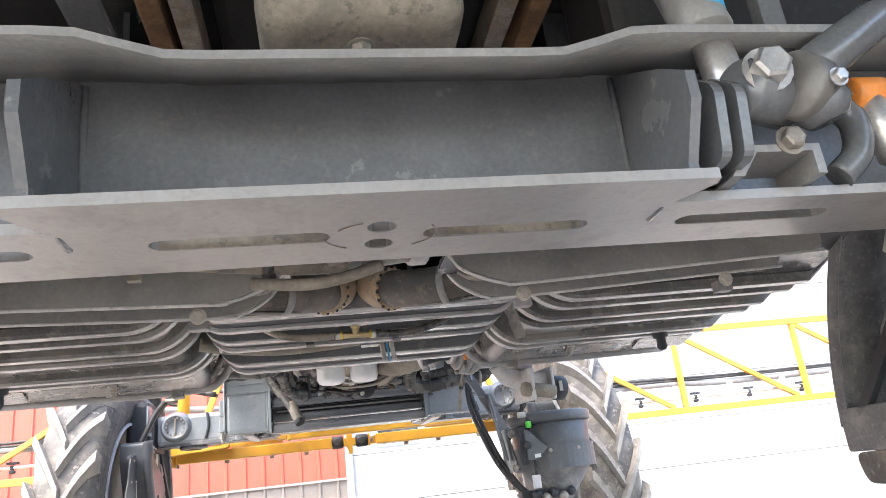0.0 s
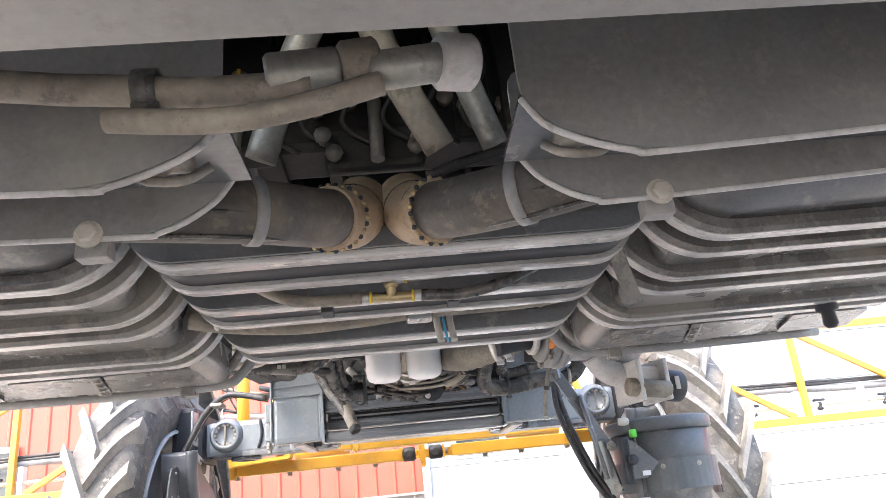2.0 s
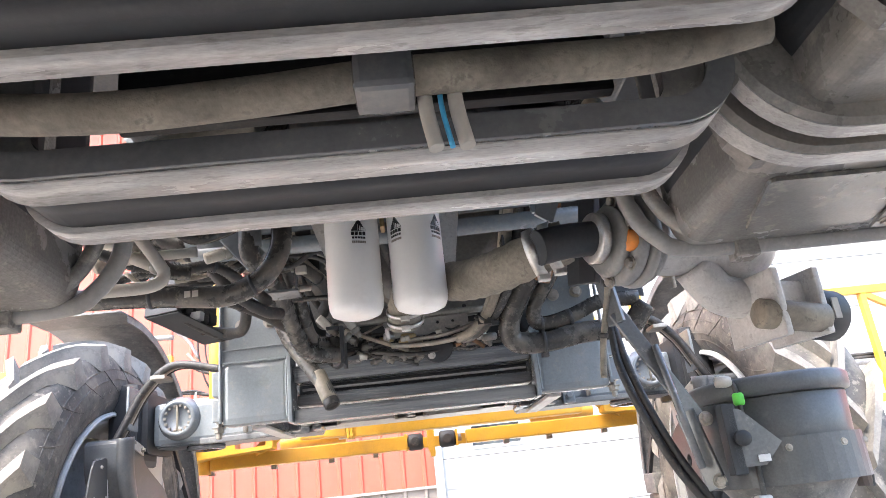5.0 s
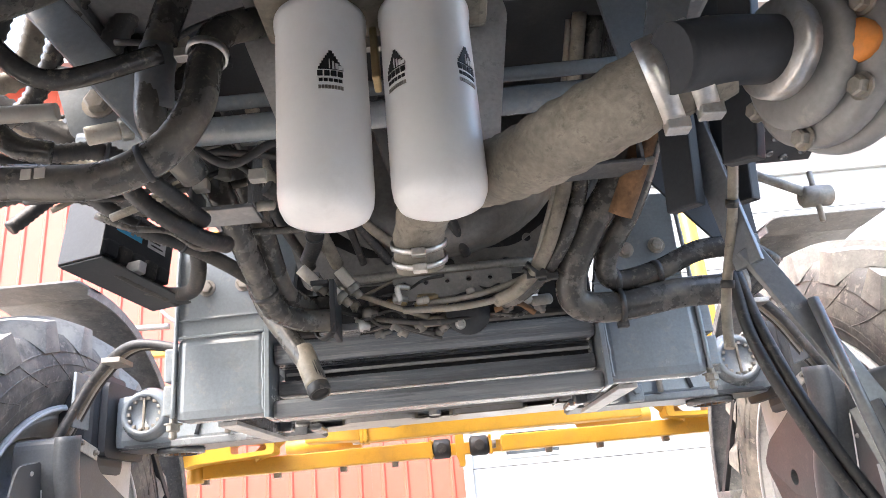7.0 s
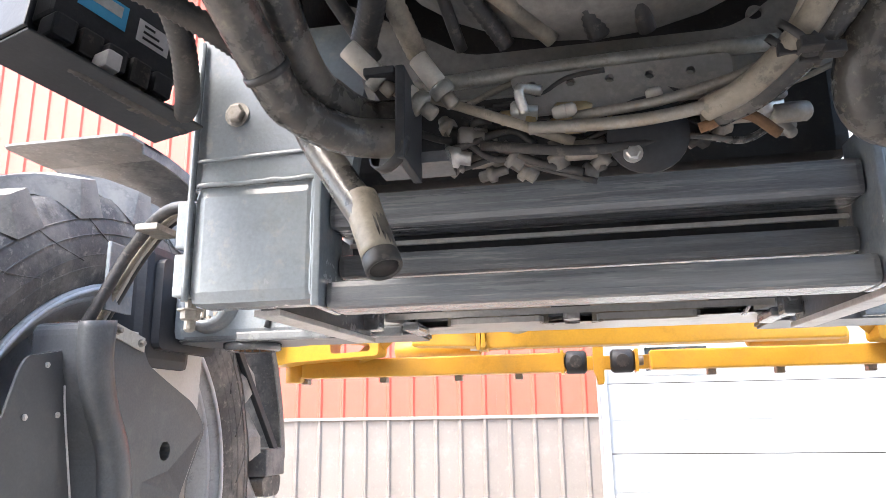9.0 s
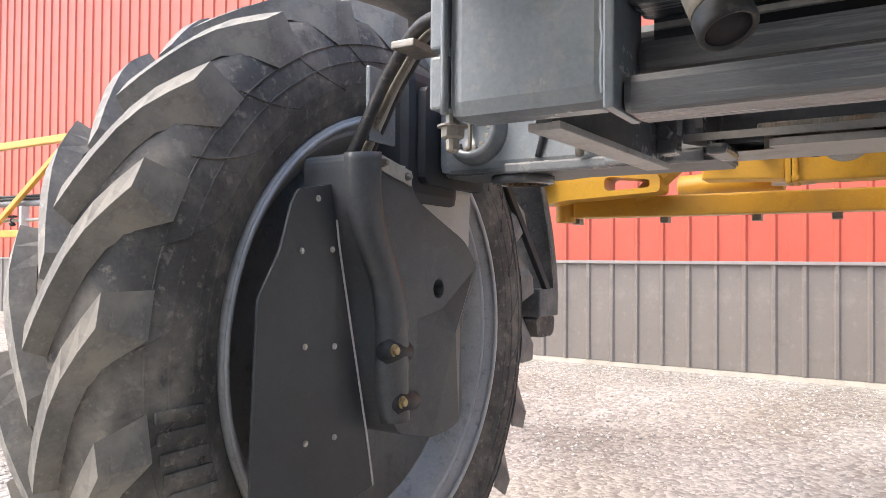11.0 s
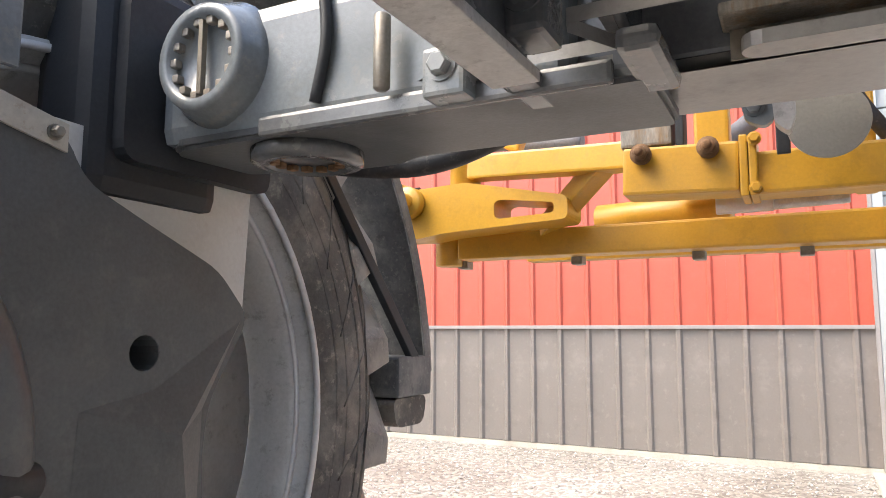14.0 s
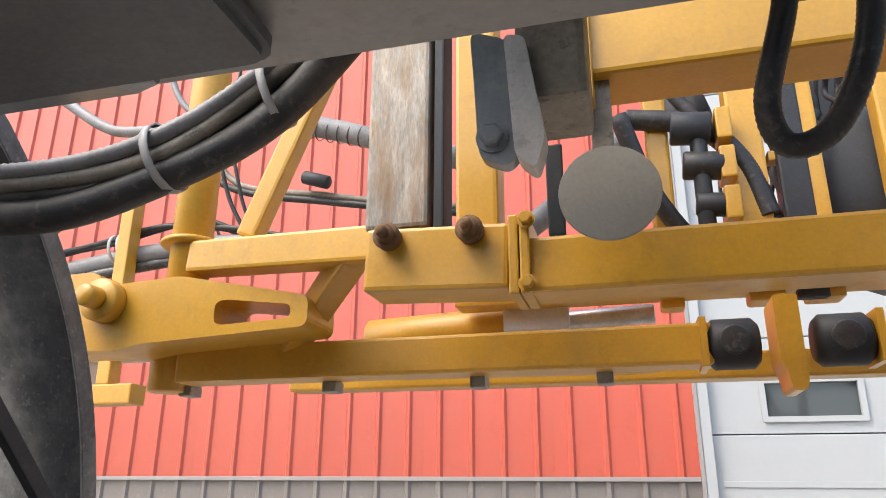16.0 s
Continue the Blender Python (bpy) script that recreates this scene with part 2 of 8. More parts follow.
def gravel_material():
    m = bpy.data.materials.new("limestone_gravel")
    m.use_nodes = True
    n, l = m.node_tree.nodes, m.node_tree.links
    b = n["Principled BSDF"]
    tc = n.new("ShaderNodeTexCoord")
    v = n.new("ShaderNodeTexVoronoi")
    v.inputs["Scale"].default_value = 38
    l.new(tc.outputs["Object"], v.inputs["Vector"])
    cr = n.new("ShaderNodeValToRGB")
    cr.color_ramp.elements[0].color, cr.color_ramp.elements[1].color = (0.27, 0.254, 0.232, 1), (0.52, 0.497, 0.46, 1)
    sep = n.new("ShaderNodeSeparateColor")
    l.new(v.outputs["Color"], sep.inputs["Color"])
    l.new(sep.outputs[0], cr.inputs["Fac"])
    ns = n.new("ShaderNodeTexNoise")
    ns.inputs["Scale"].default_value, ns.inputs["Detail"].default_value = 0.9, 6
    l.new(tc.outputs["Object"], ns.inputs["Vector"])
    r2 = n.new("ShaderNodeValToRGB")
    r2.color_ramp.elements[0].position, r2.color_ramp.elements[1].position = 0.35, 0.7
    r2.color_ramp.elements[0].color, r2.color_ramp.elements[1].color = (0.7, 0.67, 0.62, 1), (1.08, 1.08, 1.06, 1)
    l.new(ns.outputs["Fac"], r2.inputs["Fac"])
    mx = n.new("ShaderNodeMix")
    mx.data_type, mx.blend_type = "RGBA", "MULTIPLY"
    mx.inputs["Factor"].default_value = 1
    l.new(cr.outputs["Color"], mx.inputs["A"])
    l.new(r2.outputs["Color"], mx.inputs["B"])
    l.new(mx.outputs["Result"], b.inputs["Base Color"])
    b.inputs["Roughness"].default_value = 0.9
    bp = n.new("ShaderNodeBump")
    bp.inputs["Strength"].default_value, bp.inputs["Distance"].default_value = 0.8, 0.012
    l.new(v.outputs["Distance"], bp.inputs["Height"])
    bp.invert = True
    l.new(bp.outputs["Normal"], b.inputs["Normal"])
    return m


def stone_material():
    m = bpy.data.materials.new("loose_limestone")
    m.use_nodes = True
    n, l = m.node_tree.nodes, m.node_tree.links
    b = n["Principled BSDF"]
    g = n.new("ShaderNodeNewGeometry")
    cr = n.new("ShaderNodeValToRGB")
    cr.color_ramp.elements[0].color, cr.color_ramp.elements[1].color = (0.32, 0.305, 0.28, 1), (0.6, 0.58, 0.545, 1)
    l.new(g.outputs["Random Per Island"], cr.inputs["Fac"])
    l.new(cr.outputs["Color"], b.inputs["Base Color"])
    b.inputs["Roughness"].default_value = 0.9
    return m


M_GRAVEL, M_STONE = gravel_material(), stone_material()


# ---- builders ----
def box(bm, x0, x1, y0, y1, z0, z1, bev=0.004, m=None):
    r = bmesh.ops.create_cube(bm, size=1.0)
    vs = r["verts"]
    bmesh.ops.scale(bm, vec=(abs(x1 - x0), abs(y1 - y0), abs(z1 - z0)), verts=vs)
    bmesh.ops.translate(bm, vec=((x0 + x1) / 2, (y0 + y1) / 2, (z0 + z1) / 2), verts=vs)
    if bev:
        es = list({e for v in vs for e in v.link_edges})
        g = bmesh.ops.bevel(bm, geom=es, offset=min(bev, 0.45 * min(abs(x1 - x0), abs(y1 - y0), abs(z1 - z0))), segments=2, affect="EDGES", profile=0.6)
        vs = list({v for f in g["faces"] for v in f.verts} | {v for v in vs if v.is_valid})
    if m is not None:
        bmesh.ops.transform(bm, matrix=m, verts=vs)
    return vs


def beam(bm, p0, p1, w, h, bev=0.004, up=(0, 0, 1)):
    """A bar of section w by h from p0 to p1."""
    p0, p1 = Vector(p0), Vector(p1)
    d = p1 - p0
    ax = d.normalized()
    side = ax.cross(Vector(up))
    if side.length < 1e-4:
        side = Vector((1, 0, 0))
    side.normalize()
    top = side.cross(ax)
    m = Matrix((side, ax, top)).transposed().to_4x4()
    m.translation = (p0 + p1) / 2
    box(bm, -w / 2, w / 2, -d.length / 2, d.length / 2, -h / 2, h / 2, bev, m)


def axes(p, a, axis):
    """Plane coordinates p and the height a along axis to a place."""
    return {"x": (a, p[0], p[1]), "y": (p[0], a, p[1]), "z": (p[0], p[1], a)}[axis]


def plate(bm, outer, axis, a0, a1, holes=()):
    """A plate of any outline with holes through it."""
    loops, edges, allv = [], [], []
    for pts in (outer, *holes):
        vs = [bm.verts.new(axes(p, a0, axis)) for p in pts]
        loops.append(vs)
        allv += vs
        edges += [bm.edges.new((vs[i], vs[(i + 1) % len(vs)])) for i in range(len(vs))]
    if holes:
        fs = [g for g in bmesh.ops.triangle_fill(bm, use_beauty=True, edges=edges)["geom"] if isinstance(g, bmesh.types.BMFace)]
    else:
        fs = [bm.faces.new(loops[0])]
    twin = {v: bm.verts.new(Vector(v.co) + Vector(axes((0, 0), a1 - a0, axis))) for v in allv}
    for f in fs:
        bm.faces.new([twin[v] for v in reversed(f.verts)])
    for vs in loops:
        for i in range(len(vs)):
            a, b = vs[i], vs[(i + 1) % len(vs)]
            bm.faces.new((a, twin[a], twin[b], b))
    bmesh.ops.recalc_face_normals(bm, faces=bm.faces)


def rounded(pts, r, n=4):
    """The outline pts with its corners rounded."""
    out, k = [], len(pts)
    for i in range(k):
        p, a, b = Vector(pts[i]), Vector(pts[i - 1]), Vector(pts[(i + 1) % k])
        da, db = (a - p), (b - p)
        q = min(r, da.length * 0.45, db.length * 0.45)
        s, e = p + da.normalized() * q, p + db.normalized() * q
        for j in range(n + 1):
            t = j / n
            out.append(tuple(s * (1 - t) ** 2 + p * 2 * t * (1 - t) + e * t ** 2))
    return out


def slot(x0, x1, y, r, n=6):
    """A long hole with round ends."""
    return [(x1 - r + r * math.cos(a), y + r * math.sin(a)) for a in [math.pi * (i / n - 0.5) for i in range(n + 1)]] + \
           [(x0 + r + r * math.cos(a), y + r * math.sin(a)) for a in [math.pi * (i / n + 0.5) for i in range(n + 1)]]


def circle(x, y, r, n=16):
    return [(x + r * math.cos(2 * math.pi * i / n), y + r * math.sin(2 * math.pi * i / n)) for i in range(n)]


def ring_frame(d):
    a = Vector((0, 0, 1)) if abs(d.z) < 0.9 else Vector((1, 0, 0))
    u = d.cross(a).normalized()
    return u, d.cross(u).normalized()


def lathe(bm, profile, origin, axis, seg=24, cap=True):
    """A turned body: profile rows of (radius, height along axis)."""
    d = Vector(axis).normalized()
    u, w = ring_frame(d)
    o = Vector(origin)
    rings = []
    for r, h in profile:
        rings.append([bm.verts.new(o + d * h + (u * math.cos(2 * math.pi * i / seg) + w * math.sin(2 * math.pi * i / seg)) * max(r, 1e-4)) for i in range(seg)])
    for a, b in zip(rings, rings[1:]):
        for i in range(seg):
            bm.faces.new((a[i], a[(i + 1) % seg], b[(i + 1) % seg], b[i]))
    if cap:
        bm.faces.new(list(reversed(rings[0])))
        bm.faces.new(rings[-1])
    for f in bm.faces:
        f.smooth = True


def rod(bm, p0, p1, r, seg=16, r2=None, bev=0.004):
    p0, p1 = Vector(p0), Vector(p1)
    L = (p1 - p0).length
    r2 = r if r2 is None else r2
    b = min(bev, r * 0.4, L * 0.3)
    lathe(bm, [(r - b, 0), (r, b), (r2, L - b), (r2 - b, L)], p0, p1 - p0, seg)


def curve_points(pts, n):
    """A smooth line through pts."""
    P = [Vector(p) for p in pts]
    if len(P) < 3 or n < 2:
        return P
    P = [P[0] * 2 - P[1]] + P + [P[-1] * 2 - P[-2]]
    out = []
    for i in range(1, len(P) - 2):
        for j in range(n):
            t = j / n
            a, b, c, d = P[i - 1], P[i], P[i + 1], P[i + 2]
            out.append(0.5 * ((2 * b) + (c - a) * t + (2 * a - 5 * b + 4 * c - d) * t * t + (3 * b - a - 3 * c + d) * t ** 3))
    return out + [P[-2]]


def hose(bm, pts, r, seg=12, n=8, ridge=0.0, pitch=0.012, open_end=False):
    """A bent tube through pts; ridge and pitch give it corrugation."""
    C = curve_points(pts, n)
    if ridge:
        L = sum((b - a).length for a, b in zip(C, C[1:]))
        k = max(4, int(L / (pitch / 2)))
        acc, dense, i, run = [0], [], 0, 0
        for a, b in zip(C, C[1:]):
            acc.append(acc[-1] + (b - a).length)
        for j in range(k + 1):
            s = L * j / k
            while i < len(C) - 2 and acc[i + 1] < s:
                i += 1
            dense.append(C[i].lerp(C[i + 1], (s - acc[i]) / max(1e-6, acc[i + 1] - acc[i])))
        C = dense
    d0 = (C[1] - C[0]).normalized()
    u, w = ring_frame(d0)
    rings = []
    for i, c in enumerate(C):
        d = (C[min(i + 1, len(C) - 1)] - C[max(i - 1, 0)]).normalized()
        u = (u - d * u.dot(d)).normalized()
        w = d.cross(u)
        rr = r + (ridge if ridge and i % 2 else 0)
        rings.append([bm.verts.new(c + (u * math.cos(2 * math.pi * k / seg) + w * math.sin(2 * math.pi * k / seg)) * rr) for k in range(seg)])
    for a, b in zip(rings, rings[1:]):
        for i in range(seg):
            f = bm.faces.new((a[i], a[(i + 1) % seg], b[(i + 1) % seg], b[i]))
            f.smooth = True
    bm.faces.new(list(reversed(rings[0])))
    if open_end:
        d = (C[-1] - C[-2]).normalized()
        inner = [bm.verts.new(C[-1] + (v.co - C[-1]) * 0.8) for v in rings[-1]]
        deep = [bm.verts.new(v.co - d * 0.05) for v in inner]
        for A, B in ((rings[-1], inner), (inner, deep)):
            for i in range(seg):
                bm.faces.new((A[i], A[(i + 1) % seg], B[(i + 1) % seg], B[i]))
        bm.faces.new(deep)
    else:
        bm.faces.new(rings[-1])


def hex_bolt(bm, p, d, r=0.014, h=0.012, washer=True):
    d = Vector(d).normalized()
    p = Vector(p)
    if washer:
        lathe(bm, [(r * 1.35, 0), (r * 1.35, 0.003)], p, d, 16)
    lathe(bm, [(r, 0.003), (r, h * 0.85), (r * 0.8, h)], p, d, 6)
    for f in bm.faces:
        f.smooth = False


def thing(name, at, label, category, group="", kind=""):
    ob = new(name)
    ob.location = at
    ob.empty_display_size = 0.1
    return tagged(ob, label, category, group, kind)


def root_place(ob):
    v = Vector(ob.location)
    while ob.parent:
        ob = ob.parent
        v = v + Vector(ob.location)
    return v


def part(name, bm, material, parent=None, label="", smooth=False):
    """The bmesh, in world places, as one mesh under parent."""
    if parent:
        bmesh.ops.translate(bm, vec=-root_place(parent), verts=bm.verts)
    bmesh.ops.recalc_face_normals(bm, faces=bm.faces)
    me = bpy.data.meshes.new(name)
    bm.to_mesh(me)
    bm.free()
    me.materials.append(material)
    if smooth:
        for p in me.polygons:
            p.use_smooth = True
    ob = new(name, me)
    if parent:
        ob.parent = parent
    return tagged(ob, label) if label else ob


def solid(name, bm, material, label, category, kind="", group="", smooth=False):
    """A thing or piece of the setting that is one mesh."""
    return tagged(part(name, bm, material, None, label, smooth), label, category, group, kind)


def B():
    return bmesh.new()


def bolts(parent, places, d, r=0.014, h=0.012, material=None):
    for p in places:
        b = B()
        hex_bolt(b, p, d, r, h)
        part("bolt", b, material or M_BOLT, parent)


def hose_thing(name, pts, r, material, label, category="hose", dx=0.0, dy=0.0, **kw):
    b = B()
    hose(b, [(p[0] + dx, p[1] + dy, p[2]) for p in pts], r, **kw)
    return solid(name, b, material, label, category)


def clamp(parent, p, d, r, width=0.016, material=None):
    d = Vector(d).normalized()
    b = B()
    p = Vector(p)
    lathe(b, [(r + 0.002, -width / 2), (r + 0.005, -width / 2), (r + 0.005, width / 2), (r + 0.002, width / 2)], p, d, 20, False)
    u, w = ring_frame(d)
    q = p + w * (r + 0.008)
    box(b, q.x - 0.012, q.x + 0.012, q.y - 0.008, q.y + 0.008, q.z - 0.007, q.z + 0.007, 0.002)
    return part("hose_clamp", b, material or M_STEEL, parent, "zinc worm-drive clamp")


# The front half of the machine is laid out on its own base and then set down in the yard.
FRONT = Matrix.Translation((-0.0254, 0.5237, 0.2131)) @ Matrix.Rotation(-0.013666, 4, "X") @ Matrix.Scale(0.892, 4)


def set_down(before, place=FRONT):
    """Carries every thing made since before, with its parts, by the given placing."""
    for ob in [o for o in bpy.data.objects if o not in before and o.parent is None]:
        old = Vector(ob.location)
        here = place @ old if ob.type == "EMPTY" else Vector((0, 0, 0))
        k = Matrix.Translation(-here) @ place @ Matrix.Translation(old)
        ob.location = here
        for o in [ob, *ob.children_recursive]:
            if o.type != "MESH":
                continue
            if o is not ob and o.matrix_basis != Matrix.Identity(4):
                o.matrix_basis = k @ o.matrix_basis
            else:
                o.data.transform(k)


# ---- the yard and the shed ----
WALL_Y, SILL = 10.2, 0.2
RIB = 0.2286


def ground_height(y):
    t = min(1, max(0, (y - 6.8) / (WALL_Y - 6.8)))
    return SILL * t * t * (3 - 2 * t) - 0.004


b = B()
ys = [-400, -60, -10] + [-2 + 0.6 * i for i in range(22)] + [12, 40, 400]
xs = [-400, -60, -12] + [-8 + 0.8 * i for i in range(23)] + [16, 60, 400]
grid = [[b.verts.new((x, y, ground_height(y) + (0.012 * noise.noise((x * 0.9, y * 0.9, 0)) if abs(x) < 11 and abs(y) < 9.5 else 0))) for x in xs] for y in ys]
for r0, r1 in zip(grid, grid[1:]):
    for i in range(len(xs) - 1):
        b.faces.new((r0[i], r0[i + 1], r1[i + 1], r1[i])).smooth = True
solid("ground", b, M_GRAVEL, "pale crushed limestone gravel yard", "ground", "structure")


def gravel_stones():
    rng = random.Random(4)
    verts, faces = [], []
    for k in range(17000):
        y = 5.0 + 5.1 * rng.random() ** 0.7
        x = -6.5 + 8.5 * rng.random()
        s = 0.005 + 0.010 * rng.random() ** 2.2
        z = ground_height(y) + s * 0.2
        o = len(verts)
        a = rng.random() * 6.28
        for j in range(4):
            q = s * (0.7 + 0.6 * rng.random())
            verts.append((x + q * math.cos(a + j * 1.57), y + q * math.sin(a + j * 1.57), z + s * 0.3 * (rng.random() - 0.5)))
        verts.append((x + s * 0.3 * (rng.random() - 0.5), y, z + s * (0.5 + 0.4 * rng.random())))
        verts.append((x, y, z - s * 0.7))
        for j in range(4):
            faces += [(o + j, o + (j + 1) % 4, o + 4), (o + (j + 1) % 4, o + j, o + 5)]
    me = bpy.data.meshes.new("gravel")
    me.from_pydata(verts, [], faces)
    me.materials.append(M_STONE)
    tagged(new("gravel", me), "loose pale crushed stones lying on the yard", "gravel", kind="stuff")


def ribbed_sheet(width, z0, z1):
    """A wall sheet of four pitches with raised ribs, facing -y, its left end at x = 0."""
    b = B()
    prof = []
    n = round(width / RIB)
    for i in range(n):
        c = (i + 0.5) * RIB
        prof += [(c - RIB / 2, 0), (c - 0.026, 0), (c - 0.011, -0.02), (c + 0.011, -0.02), (c + 0.026, 0)]
        prof += [(c + RIB / 2 - 0.001, 0)]
    lo = [b.verts.new((x, y, z0)) for x, y in prof]
    hi = [b.verts.new((x, y, z1)) for x, y in prof]
    lo2 = [b.verts.new((x, y + 0.004, z0)) for x, y in prof]
    hi2 = [b.verts.new((x, y + 0.004, z1)) for x, y in prof]
    for i in range(len(prof) - 1):
        b.faces.new((lo[i], lo[i + 1], hi[i + 1], hi[i]))
        b.faces.new((lo2[i + 1], lo2[i], hi2[i], hi2[i + 1]))
        b.faces.new((lo[i + 1], lo[i], lo2[i], lo2[i + 1]))
        b.faces.new((hi[i], hi[i + 1], hi2[i + 1], hi2[i]))
    bmesh.ops.recalc_face_normals(b, faces=b.faces)
    me = bpy.data.meshes.new("wall_sheet")
    b.to_mesh(me)
    b.free()
    return me


DOOR_L, DOOR_R, DOOR_TOP, WALL_TOP, BELT = 0.25, 7.85, 4.3, 6.4, 1.155


def shed():
    b = B()
    wall = B()
    box(wall, -24, DOOR_L - 0.007, WALL_Y + 0.03, WALL_Y + 0.25, 0.0, WALL_TOP, 0)
    box(wall, DOOR_R + 0.02, 26, WALL_Y + 0.03, WALL_Y + 0.25, 0.0, WALL_TOP, 0)
    box(wall, DOOR_L - 0.02, DOOR_R + 0.02, WALL_Y + 0.03, WALL_Y + 0.25, DOOR_TOP, WALL_TOP, 0)
    w = solid("wall_north", wall, M_TAUPE, "steel-clad shed wall, red above a taupe wainscot", "wall", "structure")
    f = B()
    box(f, -24, DOOR_L - 0.035, WALL_Y - 0.012, WALL_Y + 0.028, 0.0, SILL + 0.035, 0.004)
    part("foundation", f, M_CONC, w, "pale concrete footing")
    part_w = RIB * 4
    low, high = ribbed_sheet(part_w, SILL + 0.04, BELT - 0.012), ribbed_sheet(part_w, BELT + 0.012, WALL_TOP)
    low.materials.append(M_TAUPE)
    high.materials.append(M_RED)
    starts = [DOOR_L - 0.03 - part_w * (i + 1) for i in range(24)] + [DOOR_R + 0.1 + part_w * i for i in range(14)]
    for x in starts:
        for me, nm in ((low, "wainscot_sheet"), (high, "red_sheet")):
            o = new(nm, me)
            o.location = (x, WALL_Y, 0)
            o.parent = w
    t = B()
    box(t, -23, DOOR_L - 0.034, WALL_Y - 0.032, WALL_Y + 0.02, BELT - 0.014, BELT + 0.014, 0.003)
    part("belt_trim", t, M_TRIM, w)
    t = B()
    box(t, DOOR_R + 0.06, 24, WALL_Y - 0.032, WALL_Y + 0.02, BELT - 0.014, BELT + 0.014, 0.003)
    part("belt_trim", t, M_TRIM, w)
    t = B()
    box(t, DOOR_L - 0.032, DOOR_L - 0.006, WALL_Y - 0.036, WALL_Y + 0.2, SILL, DOOR_TOP, 0.003)
    part("corner_trim", t, M_TRIM, w)
    t = B()
    box(t, DOOR_R + 0.045, DOOR_R + 0.1, WALL_Y - 0.036, WALL_Y + 0.2, SILL, DOOR_TOP, 0.003)
    part("corner_trim", t, M_DOOR, w)
    roof = B()
    plate(roof, [(WALL_Y - 0.5, WALL_TOP - 0.1), (WALL_Y - 0.5, WALL_TOP), (WALL_Y + 9, WALL_TOP + 2.4), (WALL_Y + 9, WALL_TOP + 2.3)], "x", -24, 26)
    part("roof", roof, M_TRIM, w)
    # the overhead door
    fr = B()
    box(fr, DOOR_L - 0.005, DOOR_L + 0.06, WALL_Y - 0.03, WALL_Y + 0.22, SILL, DOOR_TOP + 0.1, 0.004)
    box(fr, DOOR_R - 0.06, DOOR_R + 0.044, WALL_Y - 0.03, WALL_Y + 0.22, SILL, DOOR_TOP + 0.1, 0.004)
    box(fr, DOOR_L + 0.06, DOOR_R - 0.06, WALL_Y - 0.03, WALL_Y + 0.22, DOOR_TOP, DOOR_TOP + 0.1, 0.004)
    d = solid("door_1", fr, M_DOOR, "closed white sectional overhead door with one small window", "garage door", "structure")
    h = 0.611
    for i in range(7):
        z = SILL + 0.01 + h * i
        s = B()
        top = min(z + h - 0.008, DOOR_TOP - 0.002)
        if i == 2:
            x0, x1, zb, zt = 0.66, 1.2, 1.535, 1.745
            holes = [[(x0, zb), (x1, zb), (x1, zt), (x0, zt)]]
            plate(s, [(DOOR_L + 0.062, z), (DOOR_R - 0.062, z), (DOOR_R - 0.062, top), (DOOR_L + 0.062, top)], "y", WALL_Y + 0.03, WALL_Y + 0.075, holes)
        else:
            box(s, DOOR_L + 0.062, DOOR_R - 0.062, WALL_Y + 0.03, WALL_Y + 0.075, z, top, 0.006)
        p = part("door_section", s, M_DOOR, d)
        if i != 2:
            g = B()
            box(g, DOOR_L + 0.1, DOOR_R - 0.1, WALL_Y + 0.022, WALL_Y + 0.0295, z + h * 0.47, z + h * 0.53, 0.003)
            part("emboss", g, M_DOOR, p)
    s = B()
    x0, x1, zb, zt = 0.66, 1.2, 1.535, 1.745
    plate(s, rounded([(x0 - 0.035, zb - 0.035), (x1 + 0.035, zb - 0.035), (x1 + 0.035, zt + 0.035), (x0 - 0.035, zt + 0.035)], 0.02), "y", WALL_Y + 0.012, WALL_Y + 0.028,
          [[(x0, zb), (x1, zb), (x1, zt), (x0, zt)]])
    wf = part("window_frame", s, M_DOOR, d)
    s = B()
    box(s, x0 - 0.01, x1 + 0.01, WALL_Y + 0.045, WALL_Y + 0.05, zb - 0.01, zt + 0.01, 0)
    part("pane", s, M_GLASS_DARK, wf)
    # concrete apron and plain inside
    a = B()
    box(a, DOOR_L - 0.1, DOOR_R + 0.1, WALL_Y - 0.75, WALL_Y + 0.028, 0.05, SILL + 0.012, 0.01)
    solid("apron", a, M_CONC, "pale concrete apron before the door", "concrete apron", "structure")
    a = B()
    box(a, -24, 26, WALL_Y + 9, WALL_Y + 9.2, 0, WALL_TOP + 2.3, 0)
    solid("wall_back", a, M_TAUPE, "far wall of the shed", "wall", "structure")
    # window of the red wall
    fr = B()
    wx0, wx1, wz0, wz1 = -5.75, -4.55, 1.3, 2.15
    plate(fr, [(wx0, wz0), (wx1, wz0), (wx1, wz1), (wx0, wz1)], "y", WALL_Y - 0.06, WALL_Y - 0.021,
          [[(wx0 + 0.07, wz0 + 0.07), (wx1 - 0.07, wz0 + 0.07), (wx1 - 0.07, wz1 - 0.07), (wx0 + 0.07, wz1 - 0.07)]])
    wi = solid("window_1", fr, M_DOOR, "white-framed window in the red wall", "window", "structure")
    g = B()
    box(g, wx0 + 0.05, wx1 - 0.05, WALL_Y - 0.034, WALL_Y - 0.03, wz0 + 0.05, wz1 - 0.05, 0)
    part("pane", g, M_GLASS_DARK, wi)
    for x in (-5.35, -4.95):
        g = B()
        box(g, x - 0.012, x + 0.012, WALL_Y - 0.05, WALL_Y - 0.036, wz0 + 0.07, wz1 - 0.07, 0.002)
        part("glazing_bar", g, M_DOOR, wi)
    g = B()
